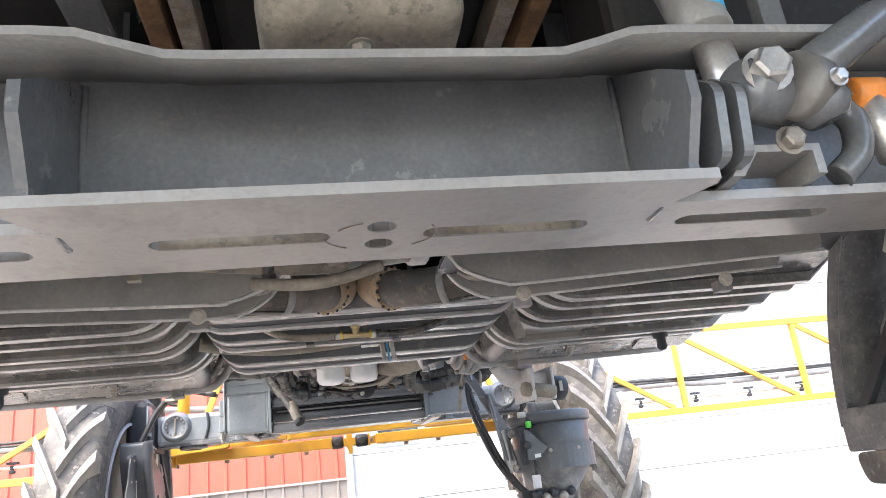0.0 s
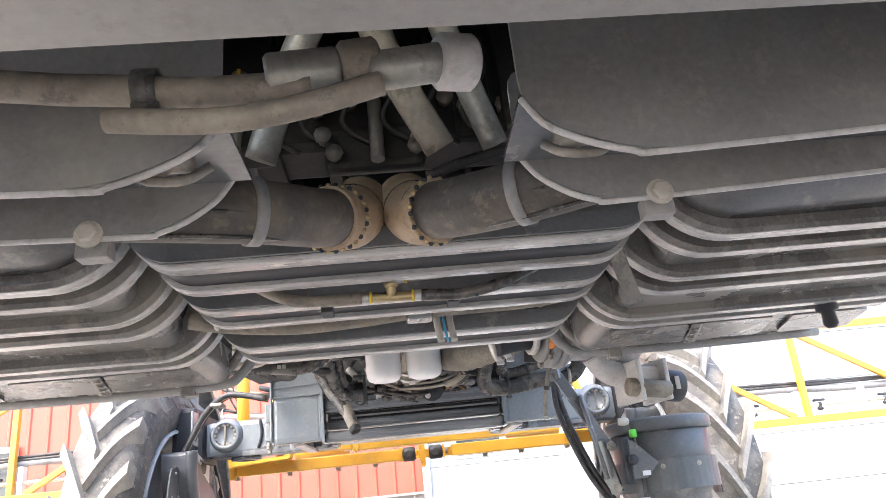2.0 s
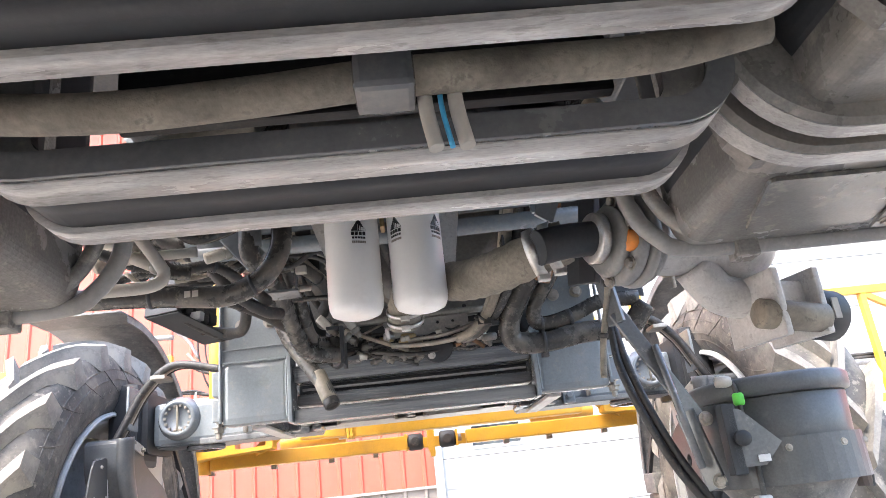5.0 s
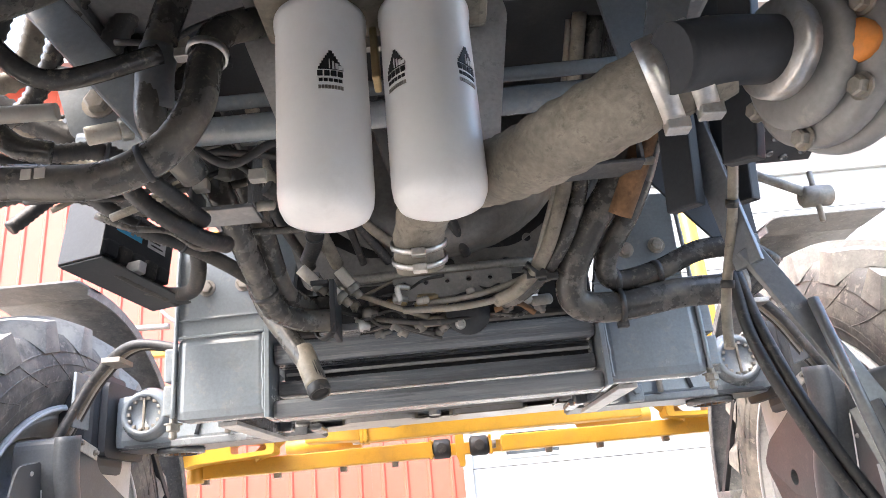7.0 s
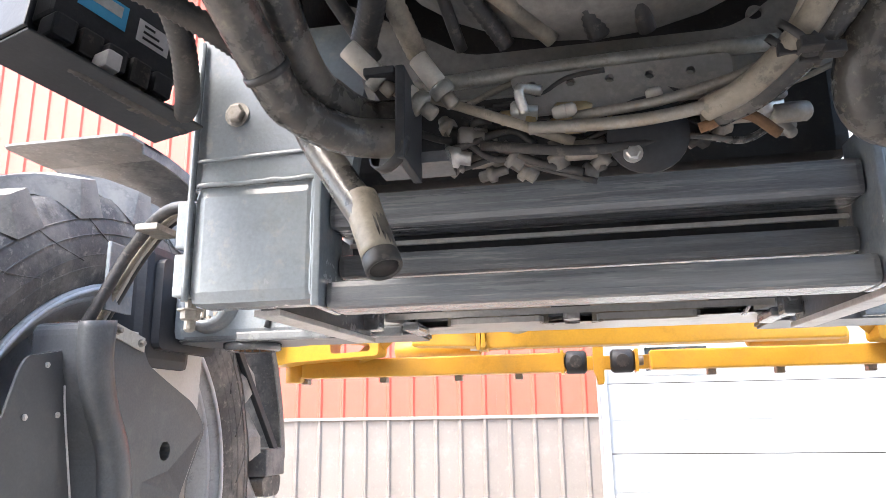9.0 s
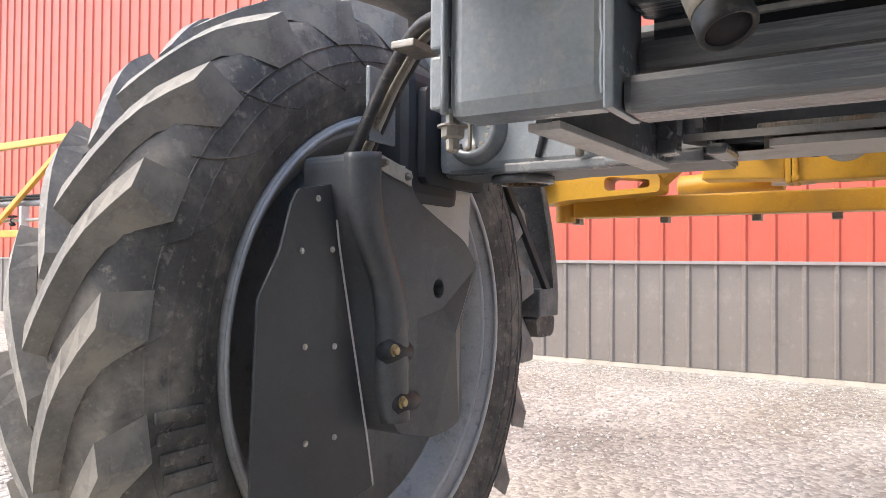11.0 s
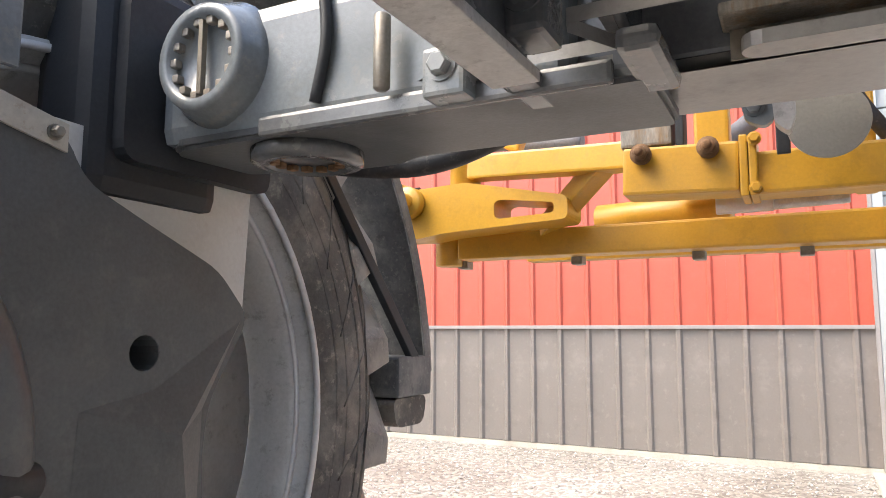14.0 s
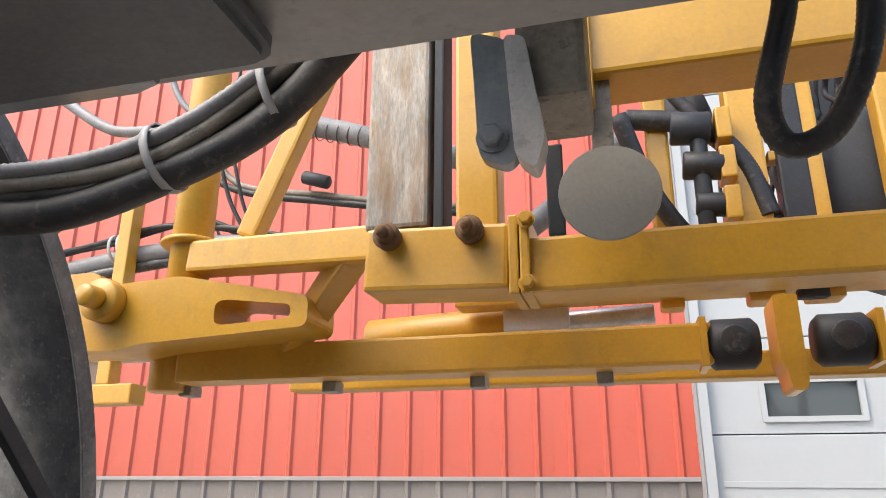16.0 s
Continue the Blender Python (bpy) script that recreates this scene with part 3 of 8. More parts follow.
    box(g, wx0 + 0.07, wx1 - 0.07, WALL_Y - 0.049, WALL_Y - 0.0365, 1.71, 1.735, 0.002)
    part("glazing_bar", g, M_DOOR, wi)


shed()


# ---- sprayer: wheels ----
WHEEL_R, REAR_Y, FRONT_Y, AXLE_Z = 0.93, 5.385, 1.25, 0.93


def wheel(cx, cy, side, name_group):
    """side -1: the wheel on the -x side, whose inner face looks to +x."""
    s = side
    w = thing("tractor_wheel", (cx, cy, 0.0), "tall narrow ribbed tractor wheel with dusty black tyre and grey rim", "wheel", name_group)
    o = (cx, cy, AXLE_Z)
    ax = (1, 0, 0)
    t = B()
    hw = 0.155
    prof = [(0.60, -hw + 0.03), (0.625, -hw + 0.012), (0.66, -hw - 0.004), (0.72, -hw - 0.016), (0.78, -hw - 0.008), (0.83, -hw + 0.012), (0.865, -hw + 0.03), (0.882, -hw + 0.07), (0.888, 0)]
    prof = prof + [(r, -h) for r, h in reversed(prof[:-1])]
    lathe(t, prof, o, ax, 72, False)
    tyre = part("tyre", t, M_RUBBER, w, "dusty black rubber tyre with bar lugs", True)
    # bar lugs, two staggered rows swept back, each a bent bar with a chamfered block
    n = 22

    def lug_mesh(row):
        lb = B()
        st = 6
        rows = []
        for k in range(st + 1):
            u = k / st
            h = row * (0.162 - 0.172 * u)
            a = (u * 0.30 + 0.05 * u * u)
            rad0 = 0.80 + 0.085 * min(1, u * 2.6) ** 0.6
            rad1 = 0.905 + 0.028 * min(1, u * 2.5)
            wid = 0.030 + 0.012 * (1 - u)
            ring = []
            for rr, da in ((rad0, -wid * 1.25), (rad1, -wid * 0.72), (rad1, wid * 0.72), (rad0, wid * 1.25)):
                an = a + da / 0.9
                ring.append(lb.verts.new((h, rr * math.cos(an), rr * math.sin(an))))
            rows.append(ring)
        for r0, r1 in zip(rows, rows[1:]):
            for i in range(4):
                lb.faces.new((r0[i], r0[(i + 1) % 4], r1[(i + 1) % 4], r1[i]))
        lb.faces.new(rows[0])
        lb.faces.new(list(reversed(rows[-1])))
        bmesh.ops.recalc_face_normals(lb, faces=lb.faces)
        me = bpy.data.meshes.new("lug")
        lb.to_mesh(me)
        lb.free()
        me.materials.append(M_LUG)
        return me

    meshes = {row: lug_mesh(row) for row in (-1, 1)}
    for row in (-1, 1):
        for i in range(n):
            lo = new("lug", meshes[row])
            lo.parent = tyre
            lo.location = (0, 0, AXLE_Z)
            lo.rotation_euler = (2 * math.pi * (i + (0.5 if row > 0 else 0)) / n, 0, 0)
    # rim: flanges, stepped barrel and dished disc
    r = B()
    lathe(r, [(0.615, -hw + 0.02), (0.618, -hw + 0.006), (0.607, -hw), (0.598, -hw + 0.01), (0.584, -hw + 0.038), (0.57, -hw + 0.044), (0.567, -hw + 0.046), (0.565, -hw + 0.088), (0.562, -hw + 0.09), (0.54, -hw + 0.104), (0.537, -hw + 0.107), (0.535, -hw + 0.145), (0.532, -hw + 0.147), (0.518, -hw + 0.152),
              (0.515, 0.0), (0.518, 0.03), (0.535, 0.04), (0.537, 0.08), (0.562, 0.1), (0.565, hw - 0.046), (0.584, hw - 0.038), (0.607, hw), (0.618, hw - 0.006), (0.615, hw - 0.02)], o, ax, 64, False)
    rim = part("rim", r, M_WHEEL, w, "grey-painted steel rim", True)
    d = B()
    e = -s
    lathe(d, [(0.518, 0.03 * e), (0.47, 0.02 * e), (0.40, -0.03 * e), (0.30, -0.055 * e), (0.24, -0.06 * e), (0.10, -0.06 * e), (0.02, -0.05 * e)], o, ax, 48, True)
    part("disc", d, M_WHEEL, rim, "", True)
    for rr, off in ((0.606, 0.004), (0.58, 0.043), (0.556, 0.095), (0.529, 0.15)):
        for q in (-1, 1):
            d = B()
            h0 = q * (hw - off)
            lathe(d, [(rr - 0.007, h0 - 0.005), (rr - 0.009, h0), (rr - 0.007, h0 + 0.005), (rr + 0.004, h0 + 0.005), (rr + 0.004, h0 - 0.005), (rr - 0.007, h0 - 0.005)], o, ax, 64, False)
            part("bead_ring", d, M_RIM, rim, "", True)
    # mould lines of the side wall
    for rr, hh in ((0.668, 0.0065), (0.70, 0.013), (0.755, 0.0135), (0.80, 0.002)):
        d = B()
        h0 = e * (hw + hh)
        lathe(d, [(rr - 0.0022, h0 - 0.003), (rr, h0 + e * 0.0022), (rr + 0.0022, h0 - 0.003)], o, ax, 72, False)
        part("mould_line", d, M_RUBBER, tyre, "", True)
    for k in range(26):
        d = B()
        a0 = 2 * math.pi * k / 26
        pts = [(cx + e * (hw + q), cy + r * math.cos(a0 + w), AXLE_Z + r * math.sin(a0 + w)) for r, w, q in ((0.69, 0.0, 0.011), (0.73, 0.09, 0.015), (0.775, 0.15, 0.0095), (0.815, 0.18, -0.004))]
        hose(d, pts, 0.0022, 5, 4)
        part("mould_line", d, M_RUBBER, tyre)
    # raised maker's patch on the side wall, unreadable bars
    for k in range(6):
        bb = B()
        an = math.radians(186 + k * 3.2) if s < 0 else math.radians(-6 - k * 3.2)
        rr = 0.735
        yv, zv = cy + rr * math.cos(an), AXLE_Z + rr * math.sin(an)
        xv = cx + e * (hw + 0.016)
        box(bb, xv - 0.004, xv + 0.003, yv - 0.055, yv + 0.055, zv - 0.012, zv + 0.012, 0.003)
        part("raised_bar", bb, M_RUBBER, tyre)
    return w


wheel(-1.355, REAR_Y, -1, "sprayer wheels")
wheel(1.56, REAR_Y, 1, "sprayer wheels")
wheel(-1.33, FRONT_Y, -1, "sprayer wheels")
wheel(1.50, FRONT_Y, 1, "sprayer wheels")


def fender(cx, cy, side):
    """Curved mudguard behind and over a wheel, with lip, strut and rubber flap."""
    s = side
    f = thing("fender", (cx, cy + 0.9, 1.0), "dusty black curved mudguard with a strut behind the wheel", "fender", "sprayer fenders")
    oy, oz, R = cy + 0.04, AXLE_Z - 0.03, 1.085
    inner, outer = cx - s * 0.21, cx + s * 0.22
    def arc(bm, ra, rb, xa, xb, a0, a1, n=26):
        rows = []
        for i in range(n + 1):
            a = math.radians(a0 + (a1 - a0) * i / n)
            rows.append([bm.verts.new((x, oy + r * math.cos(a), oz + r * math.sin(a))) for x, r in ((xa, ra), (xb, ra), (xb, rb), (xa, rb))])
        for p, q in zip(rows, rows[1:]):
            for k in range(4):
                bm.faces.new((p[k], p[(k + 1) % 4], q[(k + 1) % 4], q[k])).smooth = k in (0, 2)
        bm.faces.new(rows[0])
        bm.faces.new(list(reversed(rows[-1])))
    b = B()
    arc(b, R, R + 0.006, inner, outer, 5, 94)
    part("guard", b, M_FENDER, f)
    b = B()
    arc(b, R - 0.03, R - 0.0005, inner, inner + s * 0.006, 5, 94)
    part("lip", b, M_FENDER, f)
    b = B()
    beam(b, (inner + s * 0.012, oy + R * math.cos(math.radians(4)) - 0.03, oz + R * math.sin(math.radians(4))), (inner + s * 0.012, oy + 0.49, oz + 0.66), 0.022, 0.03, 0.003)
    part("strut", b, M_BLACK, f, "black flat strut")
    b = B()
    box(b, inner - s * 0.002, outer, oy + R - 0.19, oy + R - 0.003, oz + 0.03, oz + 0.14, 0.008)
    part("end_bracket", b, M_FENDER, f)
    b = B()
    plate(b, rounded([(oy + R - 0.2, oz + 0.028), (oy + R - 0.01, oz + 0.028), (oy + R - 0.03, oz - 0.05), (oy + R - 0.18, oz - 0.05)], 0.03), "x", inner + s * 0.01, outer - s * 0.02)
    part("flap", b, M_RUBBER, f, "black rubber flap")
    b = B()
    plate(b, rounded([(inner, oy - 0.16), (outer, oy - 0.16), (outer, oy + 0.05), (inner, oy + 0.05)], 0.03), "z", oz + R - 0.004, oz + R + 0.004)
    part("top_plate", b, M_FENDER, f)
    return f


fender(-1.395, REAR_Y, -1)
fender(1.605, REAR_Y, 1)
fender(1.51, FRONT_Y - 0.08, 1)
fender(-1.36, FRONT_Y - 0.08, -1)


# ---- sprayer: front axle beam ----
def axle_beam(cx, y0, z, half, name, label, front=-1, depth=0.275):
    """Open channel cross beam: bottom plate with long holes, web, top plate, end gussets. front -1: open towards -y."""
    a = thing(name, (cx, y0, z), label, "axle beam")
    ff = front
    def Y(v):
        return y0 + ff * -v
    # bottom plate with forward tongue
    xl, xr = cx - 0.445, cx + 0.445
    out = [(cx - half, Y(0.085)), (xl, Y(0.085)), (xl - 0.035, Y(0.02)), (xl - 0.03, Y(0.0)), (xr + 0.03, Y(0.0)), (xr + 0.035, Y(0.02)), (xr, Y(0.085)), (cx + half, Y(0.085)),
           (cx + half, Y(depth)), (cx - half, Y(depth))]
    holes = [slot(cx - 0.33, cx - 0.075, Y(0.155), 0.021), slot(cx + 0.065, cx + 0.33, Y(0.16), 0.021), slot(cx + 0.485, cx + 0.76, Y(0.165), 0.021), slot(cx - 0.76, cx - 0.485, Y(0.165), 0.021),
             circle(cx, Y(0.125), 0.022), circle(cx, Y(0.195), 0.022)]
    b = B()
    plate(b, out, "z", z, z + 0.016, holes)
    part("bottom_plate", b, M_PLATE, a, "grey bottom plate with long slots and two round holes")
    b = B()
    box(b, cx - half, cx + half, min(Y(0.184), Y(0.224)), max(Y(0.184), Y(0.224)), z + 0.0165, z + 0.30, 0.006)
    part("web", b, M_FRAME, a, "dark painted web")
    b = B()
    zt = z + 0.3005
    rows = []
    for i in range(41):
        x = cx - half + 2 * half * i / 40
        u = abs(x - cx)
        k = min(1, max(0, (u - 0.26) / 0.16))
        zl = z + 0.205 + 0.04 * k * k * (3 - 2 * k)
        rows.append([b.verts.new(p) for p in ((x, Y(0.0), zl), (x, Y(0.2255), zt), (x, Y(0.2255), zt + 0.018), (x, Y(0.0), zl + 0.014))])
    for p, q in zip(rows, rows[1:]):
        for k in range(4):
            b.faces.new((p[k], p[(k + 1) % 4], q[(k + 1) % 4], q[k])).smooth = k in (0, 2)
    b.faces.new(rows[0])
    b.faces.new(list(reversed(rows[-1])))
    part("top_flange", b, M_SHIELD, a, "sloped top flange with curved lip")
    for s in (-1, 1):
        b = B()
        x = cx + s * 0.445
        plate(b, [(Y(0.012), z + 0.0165), (Y(0.012), z + 0.03), (Y(-0.035), z + 0.11), (Y(-0.035), z + 0.155), (Y(0.03), z + 0.2), (Y(0.183), z + 0.285), (Y(0.183), z + 0.0165)], "x", x - 0.008, x + 0.008)
        part("end_gusset", b, M_FRAME, a)
        b = B()
        pts = [(x - s * 0.012, Y(0.03), z + 0.018), (x - s * 0.012, Y(0.178), z + 0.02), (x - s * 0.012, Y(0.181), z + 0.28)]
        hose(b, pts, 0.006, 6, 4)
        part("weld_seam", b, M_FRAME, a)
    # weld ring round the two holes
    b = B()
    for a0, a1, rr in ((-0.5, 0.9, 0.085), (2.2, 3.1, 0.085), (3.6, 4.3, 0.07)):
        pts = [(cx + rr * math.cos(a0 + (a1 - a0) * i / 6), Y(0.155) + 0.75 * rr * math.sin(a0 + (a1 - a0) * i / 6), z - 0.0005) for i in range(7)]
        hose(b, pts, 0.0011, 5, 2)
    part("scraped_ring", b, M_RUSTY, a, "scraped rusty ring mark")
    # rust inside the long holes
    for x0, x1 in ((cx - 0.33, cx - 0.075), (cx + 0.065, cx + 0.33)):
        b = B()
        box(b, x0 - 0.02, x1 + 0.02, Y(0.155) - 0.028, Y(0.155) + 0.028, z + 0.036, z + 0.05, 0.004)
        part("slot_backing", b, M_RUSTY, a, "rusty plate behind the slot")
        b = B()
        box(b, x0 - 0.012, x1 + 0.012, Y(0.155) + 0.018, Y(0.155) + 0.0205, z + 0.0008, z + 0.0355, 0)
        part("slot_lip", b, M_HOSE_TAN, a, "rust-stained slot edge")
    # outer slots: dark strips stand for the shade on the far wall
    for x0, x1 in ((cx + 0.485, cx + 0.76), (cx - 0.76, cx - 0.485)):
        b = B()
        box(b, x0 - 0.012, x1 + 0.012, Y(0.165) + 0.018, Y(0.165) + 0.0205, z + 0.0008, z + 0.0355, 0)
        part("slot_lip", b, M_DARK, a, "strip darkened for the shaded slot wall")
    # near-black box added above the round holes to make them look shaded
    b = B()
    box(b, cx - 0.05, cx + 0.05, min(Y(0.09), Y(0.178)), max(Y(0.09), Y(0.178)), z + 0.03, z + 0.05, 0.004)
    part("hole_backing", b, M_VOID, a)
    # rust run and mud in the ends of the long holes
    for x0, x1 in ((cx - 0.135, cx - 0.08), (cx + 0.07, cx + 0.14)):
        b = B()
        vs = box(b, x0, x1, Y(0.158) - 0.024, Y(0.158) + 0.016, z + 0.022, z + 0.035, 0.006)
        part("rust_patch", b, M_RUST, a, "rust and mud in the slot end")
    # dark strips for the shaded walls of the round holes
    for v in (0.125, 0.195):
        b = B()
        box(b, cx - 0.013, cx + 0.013, Y(v) + 0.0165, Y(v) + 0.0185, z + 0.0008, z + 0.0155, 0)
        part("hole_lip", b, M_DARK, a)
    return a


made = set(bpy.data.objects)
axle_beam(0.08, 0.862, 1.232, 1.12, "front_axle_beam", "dark painted open channel axle beam with slotted grey bottom plate")


# ---- engine underside in front ----
def engine():
    e = thing("engine", (0.1, 1.3, 1.7), "dirty engine underside with oil sump", "engine")
    b = B()
    vs = box(b, -0.10, 0.29, 1.06, 1.42, 1.66, 2.0, 0.06)
    part("oil_sump", b, M_HOSE_TAN, e, "mud-caked oil sump", True)
    b = B()
    hex_bolt(b, (0.09, 1.15, 1.66), (0, 0, -1), 0.02, 0.02)
    part("drain_plug", b, M_BOLT, e)
    # block in void black, so the shade above the sump is in its colour
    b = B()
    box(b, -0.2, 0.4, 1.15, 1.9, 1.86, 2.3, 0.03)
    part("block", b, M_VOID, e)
    b = B()
    lathe(b, [(0.09, 0), (0.13, 0.03), (0.14, 0.16), (0.11, 0.22)], (0.1, 1.45, 1.78), (0, 1, 0.05), 20)
    part("bell_housing", b, M_DARK, e)
    for x, y0, m in ((-0.30, 0.75, M_RUST), (-0.24, 0.7, M_RUSTY), (0.47, 0.75, M_RUST), (0.40, 0.72, M_RUSTY)):
        b = B()
        box(b, x - 0.022, x + 0.022, y0, 2.0, 1.78, 1.86, 0.006)
        part("mount_rail", b, m, e, "rust-brown mount rail")
    for k in range(10):
        b = B()
        x = -0.3 + 0.08 * k
        box(b, x, x + 0.05 + 0.02 * (k % 3), 1.5 + 0.03 * (k % 4), 1.7, 1.72 + 0.03 * (k % 3), 1.9, 0.008)
        part("casting", b, M_DARK, e)


engine()


# ---- skid shields in front of the tanks ----
def shield(sign):
    s = sign
    cx = 0.09
    sh = thing("skid_shield", (cx + s * 0.6, 1.45, 1.25), "dark folded steel shield with rounded inner corner and tab bolts", "shield", "skid shields")
    x_in, x_out = cx + s * 0.16, cx + s * 1.02
    for nm, y, low, inner in (("front_leaf", 1.375, 1.245, 0.0), ("rear_leaf", 1.53, 1.258, 0.02)):
        b = B()
        pts = [(x_in + s * inner, 1.46), (x_in + s * inner, low + 0.075), (x_in + s * (0.03 + inner), low + 0.035), (x_in + s * 0.11, low + 0.004), (x_in + s * 0.17, low), (x_out, low + 0.03), (x_out, 1.46)]
        plate(b, rounded(pts, 0.03), "y", y, y + 0.007)
        p = part(nm, b, M_SHIELD, sh, "dark painted sheet")
        # edge in a paler grey, so the lit line of the fold is painted
        b = B()
        hose(b, [(x_in + s * inner, y + 0.003, low + 0.073), (x_in + s * (0.03 + inner), y + 0.003, low + 0.034), (x_in + s * 0.11, y + 0.003, low + 0.002), (x_in + s * 0.2, y + 0.003, low), (x_out, y + 0.003, low + 0.028)], 0.004, 6, 5)
        part("rolled_edge", b, M_STEEL_EDGE, p, "pale edge for the lit line along the fold")
    b = B()
    box(b, min(x_in, x_out), max(x_in, x_out), 1.383, 1.529, 1.32, 1.326, 0)
    part("floor_leaf", b, M_FRAME, sh)
    for x in (cx + s * 0.355, cx + s * 0.86):
        b = B()
        box(b, x - 0.02, x + 0.02, 1.538, 1.565, 1.236, 1.262, 0.003)
        part("tab", b, M_SHIELD, sh, "scuffed tab")
        b = B()
        hex_bolt(b, (x, 1.53, 1.262), (0, -1, 0), 0.013, 0.012)
        part("bolt", b, M_RETAIN, sh, "dusty pale hex bolt")
    b = B()
    xk = x_in + s * 0.075
    rod(b, (xk - 0.03, 1.44, 1.302), (xk + 0.03, 1.44, 1.302), 0.012, 12)
    rod(b, (xk - 0.01, 1.43, 1.306), (xk - 0.01, 1.43, 1.286), 0.017, 12)
    hose(b, [(xk - 0.04, 1.45, 1.30), (xk - 0.02, 1.44, 1.282), (xk + 0.02, 1.44, 1.28), (xk + 0.045, 1.45, 1.30)], 0.006, 8, 4)
    part("latch", b, M_BOLT, sh, "dusty toggle latch")
    xh = cx + s * 0.515
    b = B()
    box(b, xh - 0.03, xh + 0.03, 1.44, 1.448, 1.327, 1.96, 0.002)
    part("hanger", b, M_FRAME, sh)
    return sh


shield(-1)
shield(1)


# ---- product tank: centre hoops and two side bodies ----
def u_path(xa, xb, top, low, r, y):
    pts = [(xa, y, top)]
    for i in range(9):
        a = math.pi + math.pi / 2 * i / 8
        pts.append((xa + r + r * math.cos(a), y, low + r + r * math.sin(a)))
    for i in range(9):
        a = -math.pi / 2 + math.pi / 2 * i / 8
        pts.append((xb - r + r * math.cos(a), y, low + r + r * math.sin(a)))
    pts.append((xb, y, top))
    return pts


def hoop_strip(bm, path_lo, y0, y1, thick):
    """A flat strip bent along path_lo (places at y = 0), between y0 and y1, thick inwards."""
    cxm = sum(p[0] for p in path_lo) / len(path_lo)
    rows = []
    for i, p in enumerate(path_lo):
        a, c = Vector(path_lo[max(0, i - 1)]), Vector(path_lo[min(len(path_lo) - 1, i + 1)])
        t = (c - a).normalized()
        nrm = Vector((-t.z, 0, t.x))
        q = Vector(p)
        inn = q + nrm * thick
        rows.append([bm.verts.new((v.x, y, v.z)) for v, y in ((q, y0), (q, y1), (inn, y1), (inn, y0))])
    for r0, r1 in zip(rows, rows[1:]):
        for k in range(4):
            bm.faces.new((r0[k], r0[(k + 1) % 4], r1[(k + 1) % 4], r1[k])).smooth = k in (0, 2)
    bm.faces.new(rows[0])
    bm.faces.new(list(reversed(rows[-1])))


HOOPS = [(1.875, 2.06), (2.165, 2.32), (2.515, 2.71)]
XL, XR = -0.36, 0.585


def tank_hoops():
    for y0, y1 in HOOPS:
        h = thing("tank_hoop", (0.11, (y0 + y1) / 2, 1.35), "scuffed dark ribbed cradle hoop under the tank", "tank hoop", "tank hoops")
        w = y1 - y0
        b = B()
        hoop_strip(b, u_path(XL, XR, 1.95, 1.345, 0.085, 0), y0, y0 + w * 0.31, 0.02)
        part("front_rib", b, M_RIB, h, "scuffed rib with light from below in its grey")
        # channel in black: the shade of the groove is put into its colour
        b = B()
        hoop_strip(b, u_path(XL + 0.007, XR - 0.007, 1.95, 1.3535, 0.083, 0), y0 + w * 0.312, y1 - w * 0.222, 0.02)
        part("channel", b, M_BLACK, h, "groove strip blackened for the shade between the ribs")
        b = B()
        hoop_strip(b, u_path(XL, XR, 1.95, 1.345, 0.085, 0), y1 - w * 0.22, y1, 0.02)
        part("rear_rib", b, M_RIB, h, "scuffed rib with light from below in its grey")
        b = B()
        hoop_strip(b, u_path(XL + 0.001, XR - 0.001, 1.95, 1.347, 0.084, 0), y0 - 0.012, y0 - 0.0005, 0.034)
        part("front_flange", b, M_FRAME, h)
        b = B()
        out = [(p[0], p[2]) for p in u_path(XL + 0.003, XR - 0.003, 1.95, 1.349, 0.083, 0)]
        low = 1.405 if y0 < 2 else 1.39
        inn = rounded([(XL + 0.085, 1.95), (XL + 0.085, low), (XR - 0.085, low), (XR - 0.085, 1.95)], 0.03)
        plate(b, out + [p for p in reversed(inn) if p[1] < 1.94], "y", y0 + 0.012, y0 + 0.03)
        part("face_plate", b, M_BELLY, h, "smooth black face with a square opening")


tank_hoops()


